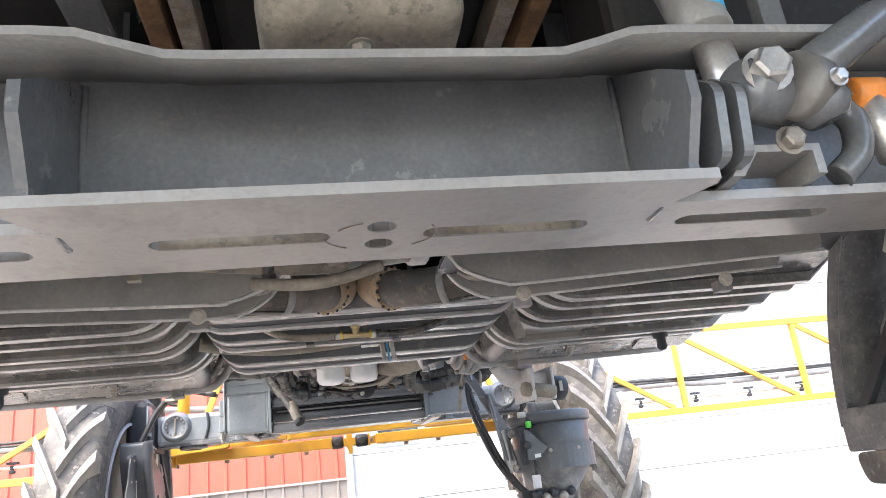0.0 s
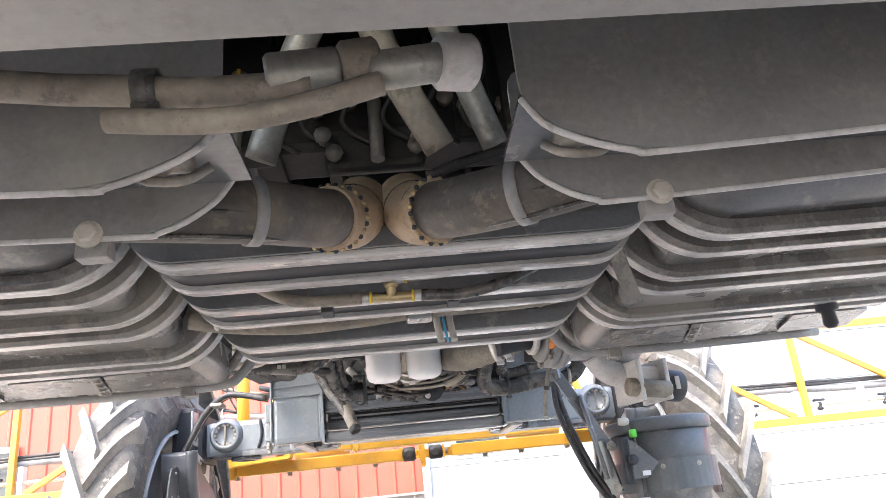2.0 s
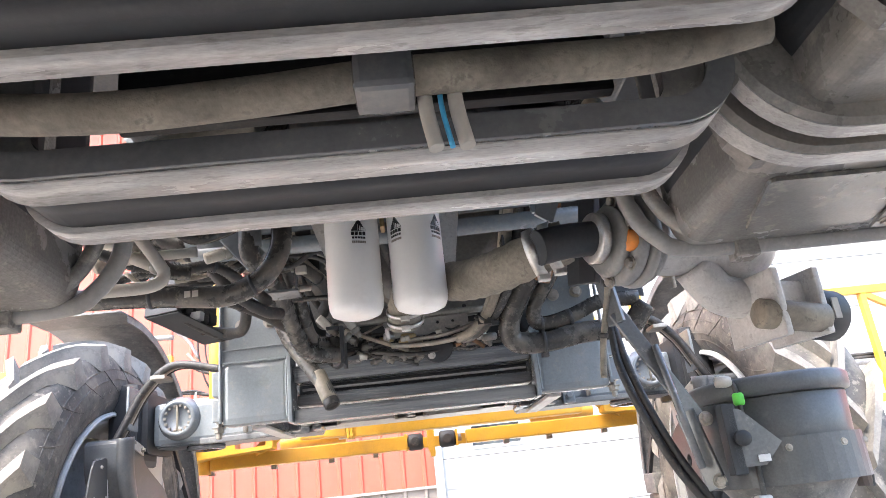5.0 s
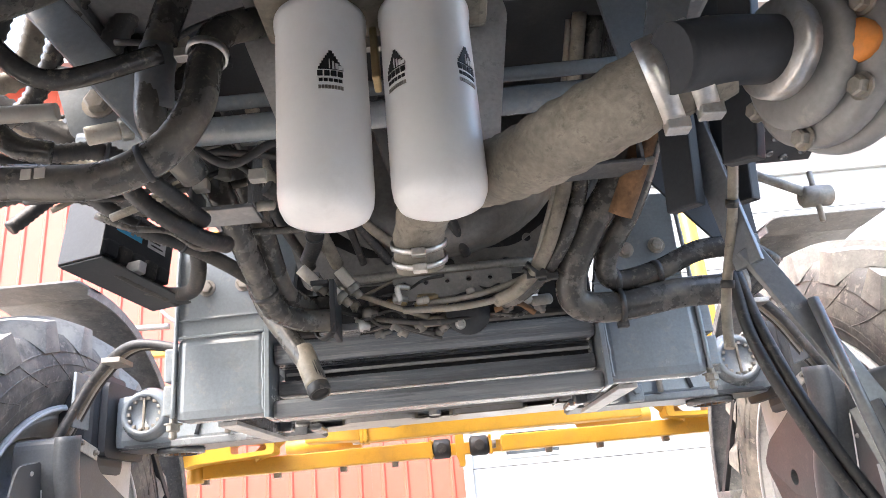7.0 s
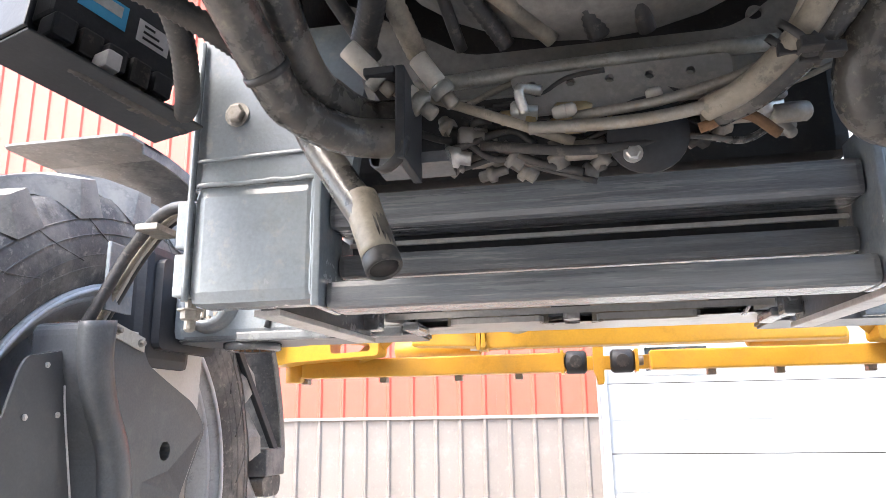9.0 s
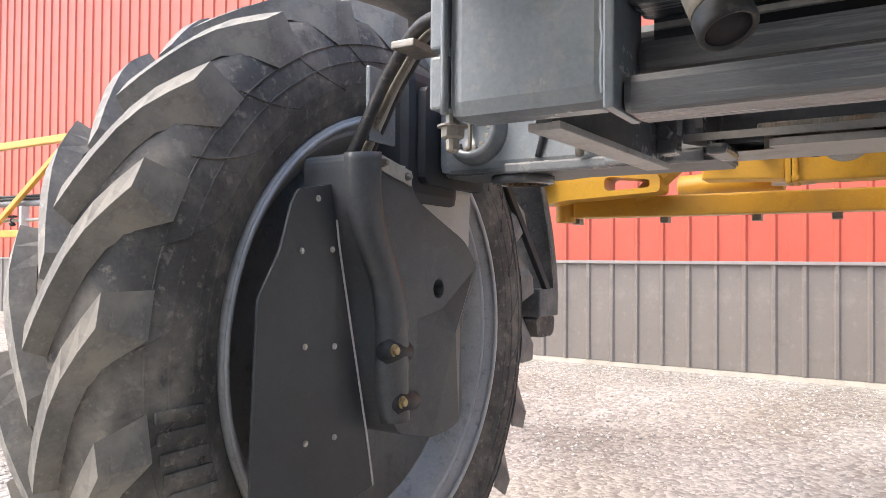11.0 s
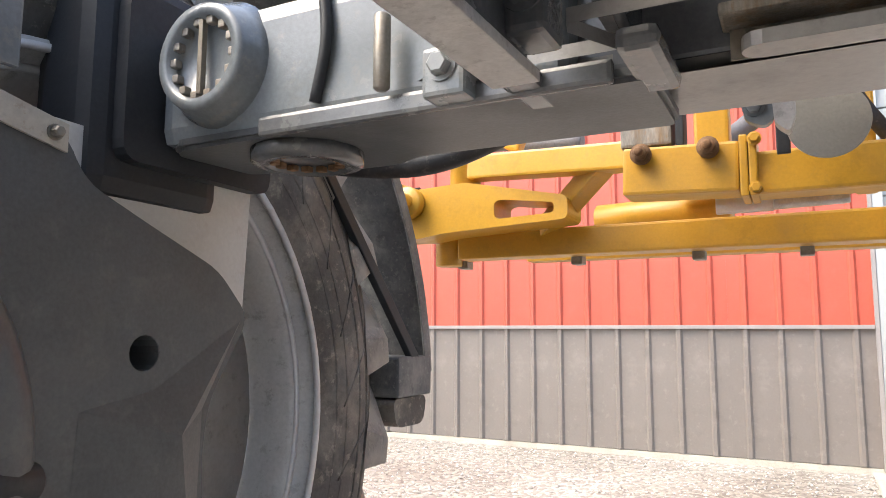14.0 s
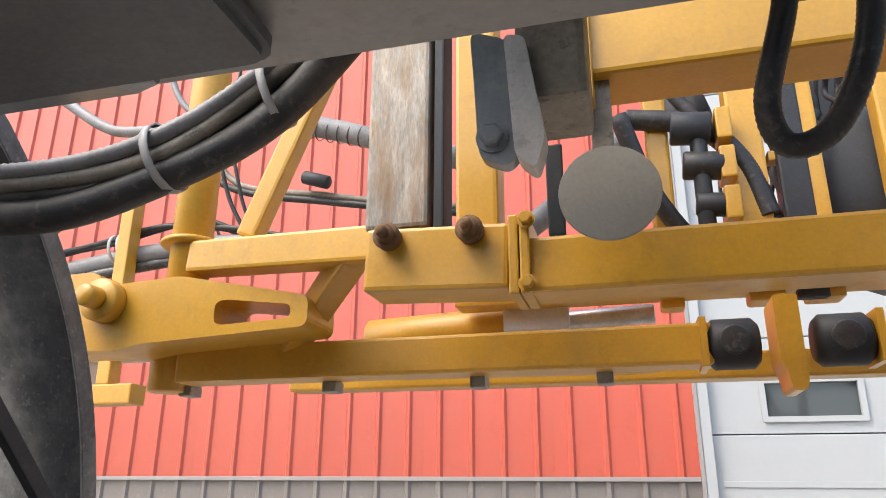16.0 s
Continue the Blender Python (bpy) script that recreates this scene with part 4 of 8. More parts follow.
def tank_body(sign):
    s = sign
    x_in = XL - 0.015 if s < 0 else XR + 0.015
    x_out = x_in + s * 0.99
    t = thing("saddle_tank", ((x_in + x_out) / 2, 2.4, 1.35), "black moulded plastic saddle tank with dusty ribs", "tank", "saddle tanks")

    def section(low, inset, r, n=10):
        """Outline in x, z: rounded lower inner corner, the bottom rising a little outwards."""
        a = x_in + s * inset
        pts = [(a, 1.95)]
        for i in range(n + 1):
            an = math.pi + math.pi / 2 * i / n
            pts.append((a + s * (r + r * math.cos(an)), low + r + r * math.sin(an)))
        pts += [(x_out - s * 0.09, low + 0.004), (x_out, low + 0.07), (x_out, 1.95)]
        return pts

    def slab(bm, rows_in):
        """Skins the sections given as (y, low, inset, r)."""
        rows = [[bm.verts.new((x, y, z)) for x, z in section(low, inset, r)] for y, low, inset, r in rows_in]
        for p, q in zip(rows, rows[1:]):
            for k in range(len(p) - 1):
                bm.faces.new((p[k], p[k + 1], q[k + 1], q[k]))
        bm.faces.new(rows[0])
        bm.faces.new(list(reversed(rows[-1])))

    def rib(ya, yb, low=1.345, inset=-0.004, r=0.15, edge=True):
        """A proud square rib that sweeps up at the inner corner, with a worn band, paled for sheen, along its lower
        face.
        """
        b = B()
        slab(b, [(ya, low + 0.008, inset + 0.008, r), (ya + 0.006, low, inset, r), (yb - 0.006, low, inset, r), (yb, low + 0.008, inset + 0.008, r)])
        rb = part("rib", b, M_POLY, t, "moulded rib")
        if edge:
            # pale band carries the rib's scuffs and its painted sheen
            b = B()
            rows = []
            path = section(low - 0.0015, inset - 0.0015, r)[4:-2]
            for x, z in path:
                rows.append([b.verts.new((x, y, z + dz)) for y, dz in ((ya + 0.007, 0), (yb - 0.007, 0), (yb - 0.007, 0.006), (ya + 0.007, 0.006))])
            for p, q in zip(rows, rows[1:]):
                for k in range(4):
                    b.faces.new((p[k], p[(k + 1) % 4], q[(k + 1) % 4], q[k]))
            part("worn_band", b, M_RIB, rb, "scuffed band, sheen put into its pale colour")

    # panels between the ribs: flat, set back, with a tighter inner corner
    for y0, y1, low, inset, r in ((1.80, 1.955, 1.40, 0.05, 0.1), (2.06, 2.215, 1.372, 0.075, 0.045), (2.335, 2.565, 1.374, 0.085, 0.04), (2.66, 3.06, 1.366, 0.075, 0.05)):
        b = B()
        slab(b, [(y0 - 0.02, low + 0.03, inset + 0.03, r), (y0 + 0.014, low, inset, r), (y1 - 0.014, low, inset, r), (y1 + 0.02, low + 0.03, inset + 0.03, r)])
        part("panel", b, M_POLY, t, "dusty flat panel of the shell")
    # shell core blacker than its panels, for the shade in the grooves
    b = B()
    slab(b, [(1.84, 1.43, 0.1, 0.1), (1.87, 1.402, 0.07, 0.1), (3.02, 1.402, 0.07, 0.1), (3.05, 1.43, 0.1, 0.1)])
    part("body", b, M_BLACK, t, "black moulded plastic shell, darkened for shade between the ribs")
    for ya, yb in ((1.935, 1.982), (2.035, 2.078), (2.192, 2.236), (2.298, 2.345), (2.545, 2.588), (2.622, 2.672)):
        rib(ya, yb)
    # recessed lids and bolted straps of the rear panel
    for xa, xb in ((0.12, 0.36), (0.40, 0.62), (0.68, 0.92)):
        b = B()
        plate(b, rounded([(x_in + s * xa, 2.74), (x_in + s * xb, 2.74), (x_in + s * (xb + 0.06), 2.97), (x_in + s * (xa + 0.06), 2.97)], 0.02), "z", 1.358, 1.3655)
        part("raised_field", b, M_POLY, t, "raised field of the panel")
    b = B()
    plate(b, [(x_in + s * 0.365, 2.73), (x_in + s * 0.395, 2.73), (x_in + s * 0.47, 2.99), (x_in + s * 0.43, 2.99)], "z", 1.353, 1.3575)
    st = part("stay_plate", b, M_SHIELD, t, "bolted stay plate")
    bolts(st, [(x_in + s * (0.385 + 0.0165 * k), 2.765 + 0.062 * k, 1.353) for k in range(4)], (0, 0, -1), 0.010, 0.008)
    b = B()
    hose(b, [(x_in + s * 0.0, 3.055, 1.60), (x_in + s * 0.005, 3.055, 1.47), (x_in + s * 0.05, 3.055, 1.395), (x_in + s * 0.13, 3.055, 1.366), (x_in + s * 0.5, 3.055, 1.362), (x_in + s * 0.93, 3.055, 1.366)], 0.017, 12, 6)
    tube = part("cradle_tube", b, M_SHIELD, t, "dark bent cradle tube under the rear edge")
    b = B()
    hose(b, [(x_in + s * 0.03, 3.02, 1.60), (x_in + s * 0.035, 3.02, 1.49), (x_in + s * 0.08, 3.02, 1.41), (x_in + s * 0.16, 3.02, 1.385), (x_in + s * 0.5, 3.02, 1.38)], 0.015, 12, 6)
    part("seam_bead", b, M_POLY, t)
    b = B()
    box(b, min(x_in + s * 0.19, x_in + s * 0.235), max(x_in + s * 0.19, x_in + s * 0.235), 3.03, 3.08, 1.335, 1.40, 0.006)
    part("clip", b, M_POLY, tube, "plastic tube clip")
    b = B()
    lathe(b, [(0.05, -0.01), (0.05, 0.0), (0.03, 0.004), (0.03, 0.02), (0.018, 0.025), (0.02, 0.06), (0.012, 0.07)], (x_in + s * 0.70, 2.60, 1.352), (0, 0, -1), 16)
    part("drain_cock", b, M_BLACK, t, "black drain cock")
    # gusset folds where the ribs meet the panels
    for y in (2.09, 2.36, 2.69):
        b = B()
        plate(b, [(x_in + s * 0.035, 1.47), (x_in + s * 0.15, 1.373), (x_in + s * 0.08, 1.373), (x_in + s * 0.05, 1.41)], "y", y, y + 0.03)
        part("corner_fold", b, M_POLY, t)
    # dished belly ahead of the first rib
    b = B()
    slab(b, [(1.60 + 0.34 * u, 1.372 + 0.14 * (1 - u) ** 1.8, 0.01 + 0.06 * (1 - u), 0.15) for u in [i / 10 for i in range(11)]])
    part("belly", b, M_BELLY, t, "smooth sloping front of the shell", True)
    return t


tank_body(-1)
tank_body(1)
set_down(made)


# ---- chassis above and round the rear axle ----
def chassis():
    c = thing("chassis_frame", (0.1, 2.5, 1.8), "dark chassis rails under the sprayer with an added deck", "chassis")
    for x in (-0.43, 0.60):
        b = B()
        box(b, x - 0.04, x + 0.04, -0.7, 5.35, 1.86, 2.06, 0.01)
        part("side_rail", b, M_FRAME, c)
    # two deck sheets added overhead to keep skylight out of the belly
    b = B()
    box(b, -1.35, 1.6, -1.6, 3.2, 2.12, 2.16, 0.005)
    part("deck", b, M_BLACK, c, "black deck added to shut out the sky")
    b = B()
    box(b, -0.6, 0.9, 3.2, 5.3, 2.08, 2.12, 0.005)
    part("deck", b, M_BLACK, c, "black deck added to shut out the sky")
    for y in (1.15, 2.43, 3.1, 3.75):
        b = B()
        box(b, -0.39, 0.56, y - 0.05, y + 0.05, 1.88, 2.0, 0.008)
        part("cross_member", b, M_FRAME, c)
    # near-black blocks that hold the deep shade behind the hoops in their colour
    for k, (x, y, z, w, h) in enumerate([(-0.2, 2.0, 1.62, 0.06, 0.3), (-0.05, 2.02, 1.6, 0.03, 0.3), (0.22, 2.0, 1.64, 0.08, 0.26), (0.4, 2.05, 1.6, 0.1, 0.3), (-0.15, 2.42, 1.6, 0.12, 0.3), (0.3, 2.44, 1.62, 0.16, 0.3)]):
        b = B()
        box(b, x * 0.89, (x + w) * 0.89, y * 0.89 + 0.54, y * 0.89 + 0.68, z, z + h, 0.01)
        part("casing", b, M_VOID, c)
    # near-black sheet added to keep the belly ahead of the filters dark
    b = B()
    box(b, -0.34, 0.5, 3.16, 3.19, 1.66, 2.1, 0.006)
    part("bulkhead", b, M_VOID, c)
    # sloped stay from rail to filter bracket
    b = B()
    beam(b, (-0.50, 3.64, 1.93), (-0.215, 3.64, 1.575), 0.03, 0.055, 0.004)
    part("sloped_stay", b, M_BLUE, c, "blue-grey sloped stay")
    b = B()
    plate(b, [(0.60, 2.06), (0.90, 2.06), (0.90, 1.60), (0.80, 1.62), (0.62, 1.86)], "y", 4.40, 4.41)
    part("side_web", b, M_BLACK, c, "black folded side web")
    for z, r in ((1.652, 0.022), (1.70, 0.012)):
        b = B()
        rod(b, (-0.40, 3.76, z), (0.56, 3.76, z + 0.015), r, 18)
        part("cross_tube", b, M_BLUE, c, "dusty grey cross tube")
    b = B()
    plate(b, [(0.455, 1.78), (0.53, 1.78), (0.435, 1.56), (0.40, 1.585)], "y", 3.52, 3.53)
    part("angle_hanger", b, M_BLUE, c, "grey tapered hanger plate")
    b = B()
    beam(b, (0.545, 3.5, 1.78), (0.50, 3.56, 1.43), 0.02, 0.045, 0.003)
    part("hanger", b, M_BLACK, c, "black hanger bar")
    b = B()
    plate(b, rounded([(-0.45, 1.79), (-0.30, 1.75), (-0.275, 1.65), (-0.405, 1.655)], 0.01), "y", 3.74, 3.752)
    p = part("stay_plate", b, M_BLUE, c, "blue-grey bolted plate")
    b = B()
    hex_bolt(b, (-0.365, 3.739, 1.71), (0, -1, 0), 0.02, 0.016)
    part("bolt", b, M_BOLT, p)
    for sx in (0.62, 0.72):
        b = B()
        beam(b, (sx, 3.95, 2.05), (sx - 0.03, 4.0, 1.55), 0.025, 0.07, 0.004)
        part("hanger", b, M_BLACK, c)
    # grey hanger plate over the pump hose
    b = B()
    plate(b, [(0.38, 2.05), (0.55, 2.05), (0.49, 1.66), (0.43, 1.66)], "y", 3.70, 3.71)
    part("hanger_plate", b, M_BLUE, c, "grey folded hanger plate")
    # studded step plate and hangers on the right
    b = B()
    st = Matrix.Translation((0.98, 4.5, 1.98)) @ Matrix.Rotation(radians(-18), 4, "X")
    box(b, -0.2, 0.24, -0.16, 0.16, -0.006, 0.006, 0.002, st)
    sp = part("step_plate", b, M_BLACK, c, "black studded step plate")
    for i in range(9):
        for j in range(5):
            b = B()
            p = st @ Vector((-0.17 + 0.047 * i, -0.12 + 0.06 * j + 0.02 * (i % 2), -0.006))
            lathe(b, [(0.013, 0), (0.011, 0.006), (0.008, 0.006), (0.007, 0.001)], p, st.to_3x3() @ Vector((0, 0, -1)), 10)
            part("stud", b, M_FRAME, sp)
    for x0, z0, x1, z1, yy, w in ((0.62, 2.06, 0.72, 1.60, 4.12, 0.09), (0.80, 2.06, 0.74, 1.66, 4.05, 0.11), (0.56, 2.06, 0.60, 1.78, 4.3, 0.14), (0.86, 2.06, 0.82, 1.75, 4.32, 0.12)):
        b = B()
        beam(b, (x0, yy, z0), (x1, yy, z1), 0.012, w, 0.003, (0, 1, 0))
        part("side_hanger", b, M_SHIELD, c, "dusty grey hanger")
    b = B()
    rod(b, (0.76, 4.1, 1.66), (0.90, 4.12, 1.60), 0.01, 10)
    rod(b, (0.90, 4.12, 1.545), (0.90, 4.12, 1.655), 0.006, 8)
    rod(b, (0.87, 4.12, 1.60), (0.93, 4.12, 1.60), 0.022, 12)
    part("tee_handle", b, M_BOLT, c, "dusty tee-handled valve")
    return c


chassis()


def dark_gearcase():
    """Mass of castings, sheet and valves seen between the filters and the rear axle."""
    g = thing("drive_gearcase", (0.12, 4.55, 1.7), "dark oily casing with sheet shield above the rear cross tubes", "gearcase")
    b = B()
    lathe(b, [(0.30, 0), (0.34, 0.04), (0.34, 0.1), (0.2, 0.22)], (0.14, 4.35, 1.98), (0, 1, -0.25), 32)
    part("bell", b, M_DARK, g)
    # case filled in near black, with the shade above the tubes in its colour
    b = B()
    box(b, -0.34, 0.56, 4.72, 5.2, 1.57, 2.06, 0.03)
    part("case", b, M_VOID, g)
    b = B()
    plate(b, rounded([(-0.25, 1.80), (-0.05, 1.68), (0.33, 1.68), (0.5, 1.8), (0.5, 1.61), (-0.2, 1.61)], 0.03), "y", 4.47, 4.478, [circle(0.06, 1.645, 0.014), circle(0.16, 1.65, 0.014), circle(0.36, 1.70, 0.011), circle(0.3, 1.645, 0.008)])
    part("shield", b, M_DARK, g, "dark sheet shield with holes")
    b = B()
    plate(b, [(-0.17, 1.86), (-0.09, 1.86), (-0.09, 1.77), (-0.17, 1.77)], "y", 4.36, 4.366, [circle(-0.15 + 0.02 * i, 1.79 + 0.022 * j, 0.006, 10) for i in range(3) for j in range(3)])
    part("hole_plate", b, M_FRAME, g, "plate with nine small holes")
    b = B()
    hose(b, [(-0.14, 4.40, 1.60), (0.1, 4.39, 1.605), (0.36, 4.39, 1.61)], 0.011, 10, 4)
    part("steel_pipe", b, M_ZINC, g, "dusty steel pipe")
    b = B()
    plate(b, rounded([(0.02, 1.59), (0.3, 1.595), (0.3, 1.54), (0.04, 1.535)], 0.01), "y", 4.375, 4.385, [circle(0.05 + 0.05 * i, 1.575, 0.006, 8) for i in range(5)])
    part("valve_bracket", b, M_SHIELD, g)
    rng = random.Random(8)
    for k in range(16):
        x = -0.08 + 0.44 * rng.random()
        z = 1.475 + 0.07 * rng.random()
        b = B()
        y = 4.37 + 0.05 * rng.random()
        if k % 2:
            rod(b, (x, y, z), (x + 0.05, y + 0.01, z + 0.004), 0.009 + 0.004 * rng.random(), 10)
        else:
            lathe(b, [(0.011, 0), (0.015, 0.004), (0.015, 0.02), (0.01, 0.022), (0.01, 0.036)], (x, y, z), (0.9, 0.1, 0.2 - 0.4 * rng.random()), 8)
        part("fitting", b, (M_STEEL, M_BOLT, M_DARK, M_BRASS)[k % 4], g)
    rng = random.Random(21)
    for k in range(34):
        x, y, z = -0.1 + 0.46 * rng.random(), 4.385 + 0.06 * rng.random(), 1.46 + 0.115 * rng.random()
        d = Vector((rng.random() - 0.5, -0.3 * rng.random(), rng.random() - 0.5)).normalized()
        q = 0.006 + 0.006 * rng.random()
        b = B()
        lathe(b, [(q, 0), (q, 0.012), (q * 1.5, 0.013), (q * 1.5, 0.022), (q * 0.8, 0.023), (q * 0.8, 0.04)], (x, y, z), d, (6, 10)[k % 2])
        part("fitting", b, (M_DARK, M_ZINC, M_VOID, M_BOLT, M_DARK)[k % 5], g)
    for k in range(18):
        x, z = -0.12 + 0.46 * rng.random(), 1.47 + 0.1 * rng.random()
        p = [(x, 4.38 + 0.03 * rng.random(), z)]
        for q in range(3):
            p.append((p[-1][0] + 0.03 + 0.04 * rng.random(), p[-1][1] + 0.02 * (rng.random() - 0.5), p[-1][2] + 0.05 * (rng.random() - 0.5)))
        b = B()
        hose(b, p, 0.003 + 0.003 * rng.random(), 7, 5)
        part("wire", b, (M_CABLE, M_HOSE_TAN, M_CABLE, M_CABLE, M_HOSE)[k % 5], g)
    for x in (0.075, 0.085, 0.19):
        b = B()
        rod(b, (x, 4.355, 1.525 + 0.1 * (x - 0.08)), (x + 0.02, 4.352, 1.527 + 0.1 * (x - 0.08)), 0.009, 10)
        part("white_sleeve", b, M_PALE, g, "pale crimp sleeve")
    for pts, m in (([(-0.1, 4.38, 1.58), (0.0, 4.36, 1.53), (0.1, 4.37, 1.49)], M_HOSE_TAN), ([(0.06, 4.37, 1.565), (0.035, 4.35, 1.56), (0.04, 4.36, 1.53)], M_STEEL),
                   ([(0.1, 4.36, 1.52), (0.22, 4.34, 1.525), (0.34, 4.33, 1.56), (0.42, 4.3, 1.62)], M_BOLT), ([(-0.02, 4.38, 1.5), (0.1, 4.36, 1.475), (0.22, 4.37, 1.48)], M_CABLE),
                   ([(0.25, 4.36, 1.49), (0.3, 4.35, 1.5), (0.34, 4.36, 1.475)], M_RUST)):
        b = B()
        hose(b, pts, 0.007, 8, 6)
        part("pipe", b, m, g)
    b = B()
    lathe(b, [(0.05, 0), (0.05, 0.008), (0.02, 0.009)], (0.19, 4.37, 1.49), (0, -1, 0), 24)
    cap = part("round_cover", b, M_BLACK, g, "round black cover")
    b = B()
    hex_bolt(b, (0.17, 4.362, 1.465), (0, -1, 0), 0.009, 0.008)
    part("bolt", b, M_STEEL, cap)
    b = B()
    plate(b, [(-0.16, 1.62), (-0.145, 1.62), (-0.145, 1.49), (-0.06, 1.49), (-0.06, 1.475), (-0.16, 1.475)], "y", 4.36, 4.42)
    part("angle_bracket", b, M_FRAME, g)
    return g


dark_gearcase()


def rear_mount(side):
    s = side
    xa, xb = (-0.56, -0.322) if s < 0 else (0.532, 0.79)
    m = thing("axle_mount_box", ((xa + xb) / 2, 4.75, 1.34), "blue-grey welded box under the rear axle mount", "mount box", "axle mount boxes")
    b = B()
    box(b, xa, xb, 4.595, 4.672, 1.34, 1.557, 0.025)
    part("box", b, M_BLUE, m, "blue-grey painted welded box")
    b = B()
    plate(b, [(xa - 0.004, 1.553), (xb + 0.05 if s < 0 else xb - 0.02, 1.553), (xb + 0.09 if s < 0 else xb - 0.012, 1.84), (xa + 0.002 if s < 0 else xa + 0.06, 1.84)], "y", 4.60, 4.64)
    up = part("upper_plate", b, M_BLUE, m)
    b = B()
    beam(b, (xa, 4.597, 1.60), (xb - 0.02, 4.597, 1.605), 0.008, 0.006, 0.002)
    part("ledge", b, M_BLUE, up)
    bolts(up, [(xa + 0.075 if s < 0 else xb - 0.155, 4.60, 1.685), (xb - 0.065 if s < 0 else xb - 0.07, 4.60, 1.69)], (0, -1, 0), 0.017, 0.015)
    b = B()
    xi = xb if s < 0 else xa
    box(b, xi - 0.007, xi + 0.007, 4.575, 4.69, 1.33, 1.57, 0.003)
    part("inner_plate", b, M_BLUE, m)
    xo = xa if s < 0 else xb
    for z0, z1 in ((1.36, 1.435), (1.445, 1.53)):
        b = B()
        box(b, min(xo, xo + s * 0.03), max(xo, xo + s * 0.034), 4.60, 4.70, z0, z1, 0.004)
        part("shim_block", b, M_BLUE, m, "ribbed blue-grey shim block")
    b = B()
    hose(b, [(xo, 4.592, 1.35), (xo, 4.592, 1.5), (xo - s * 0.004, 4.592, 1.83)], 0.006, 6, 5)
    part("weld_seam", b, M_BLUE, m)
    rng = random.Random(5)
    for p, q in (((xa + 0.01, 4.594, 1.553), (xb - 0.01, 4.594, 1.556)), ((xi - s * -0.012, 4.592, 1.35), (xi - s * -0.012, 4.592, 1.55))):
        b = B()
        p, q = Vector(p), Vector(q)
        hose(b, [p.lerp(q, k / 14) + Vector((rng.uniform(-0.0015, 0.0015), 0, rng.uniform(-0.0015, 0.0015))) for k in range(15)], 0.0042, 6, 2, 0.0006, 0.006)
        part("weld_bead", b, M_BLUE, m)
    # U-bolt nuts below
    for yy in (4.645,):
        b = B()
        rod(b, (xo + s * 0.018, yy, 1.305), (xo + s * 0.018, yy, 1.365), 0.01, 10)
        hex_bolt(b, (xo + s * 0.018, yy, 1.345), (0, 0, -1), 0.017, 0.02)
        part("stud_nut", b, M_BOLT, m)
    return m


rear_mount(-1)
rear_mount(1)


def cross_tubes():
    c = thing("rear_cross_tubes", (0.12, 4.7, 1.34), "stack of dark cross tubes between the axle mounts", "cross tubes")
    for y0, y1, z0, z1 in ((4.61, 4.70, 1.465, 1.525), (4.66, 4.74, 1.39, 1.432), (4.60, 4.69, 1.328, 1.375)):
        b = B()
        box(b, -0.314, 0.524, y0, y1, z0, z1, 0.012)
        part("tube", b, M_TUBE, c, "dark painted cross tube")
    # black sheet added behind the tubes to give the gaps their shade
    b = B()
    box(b, -0.314, 0.524, 4.745, 4.755, 1.40, 1.56, 0.0)
    part("back_sheet", b, M_BLACK, c)
    b = B()
    beam(b, (-0.29, 4.66, 1.445), (0.51, 4.66, 1.445), 0.008, 0.008, 0.001)
    part("edge_strip", b, M_SHIELD, c)
    return c


cross_tubes()
axle_beam(0.075, 5.285, 1.40, 0.66, "rear_axle_beam", "dark rear axle beam with slotted grey bottom plate", depth=0.349)


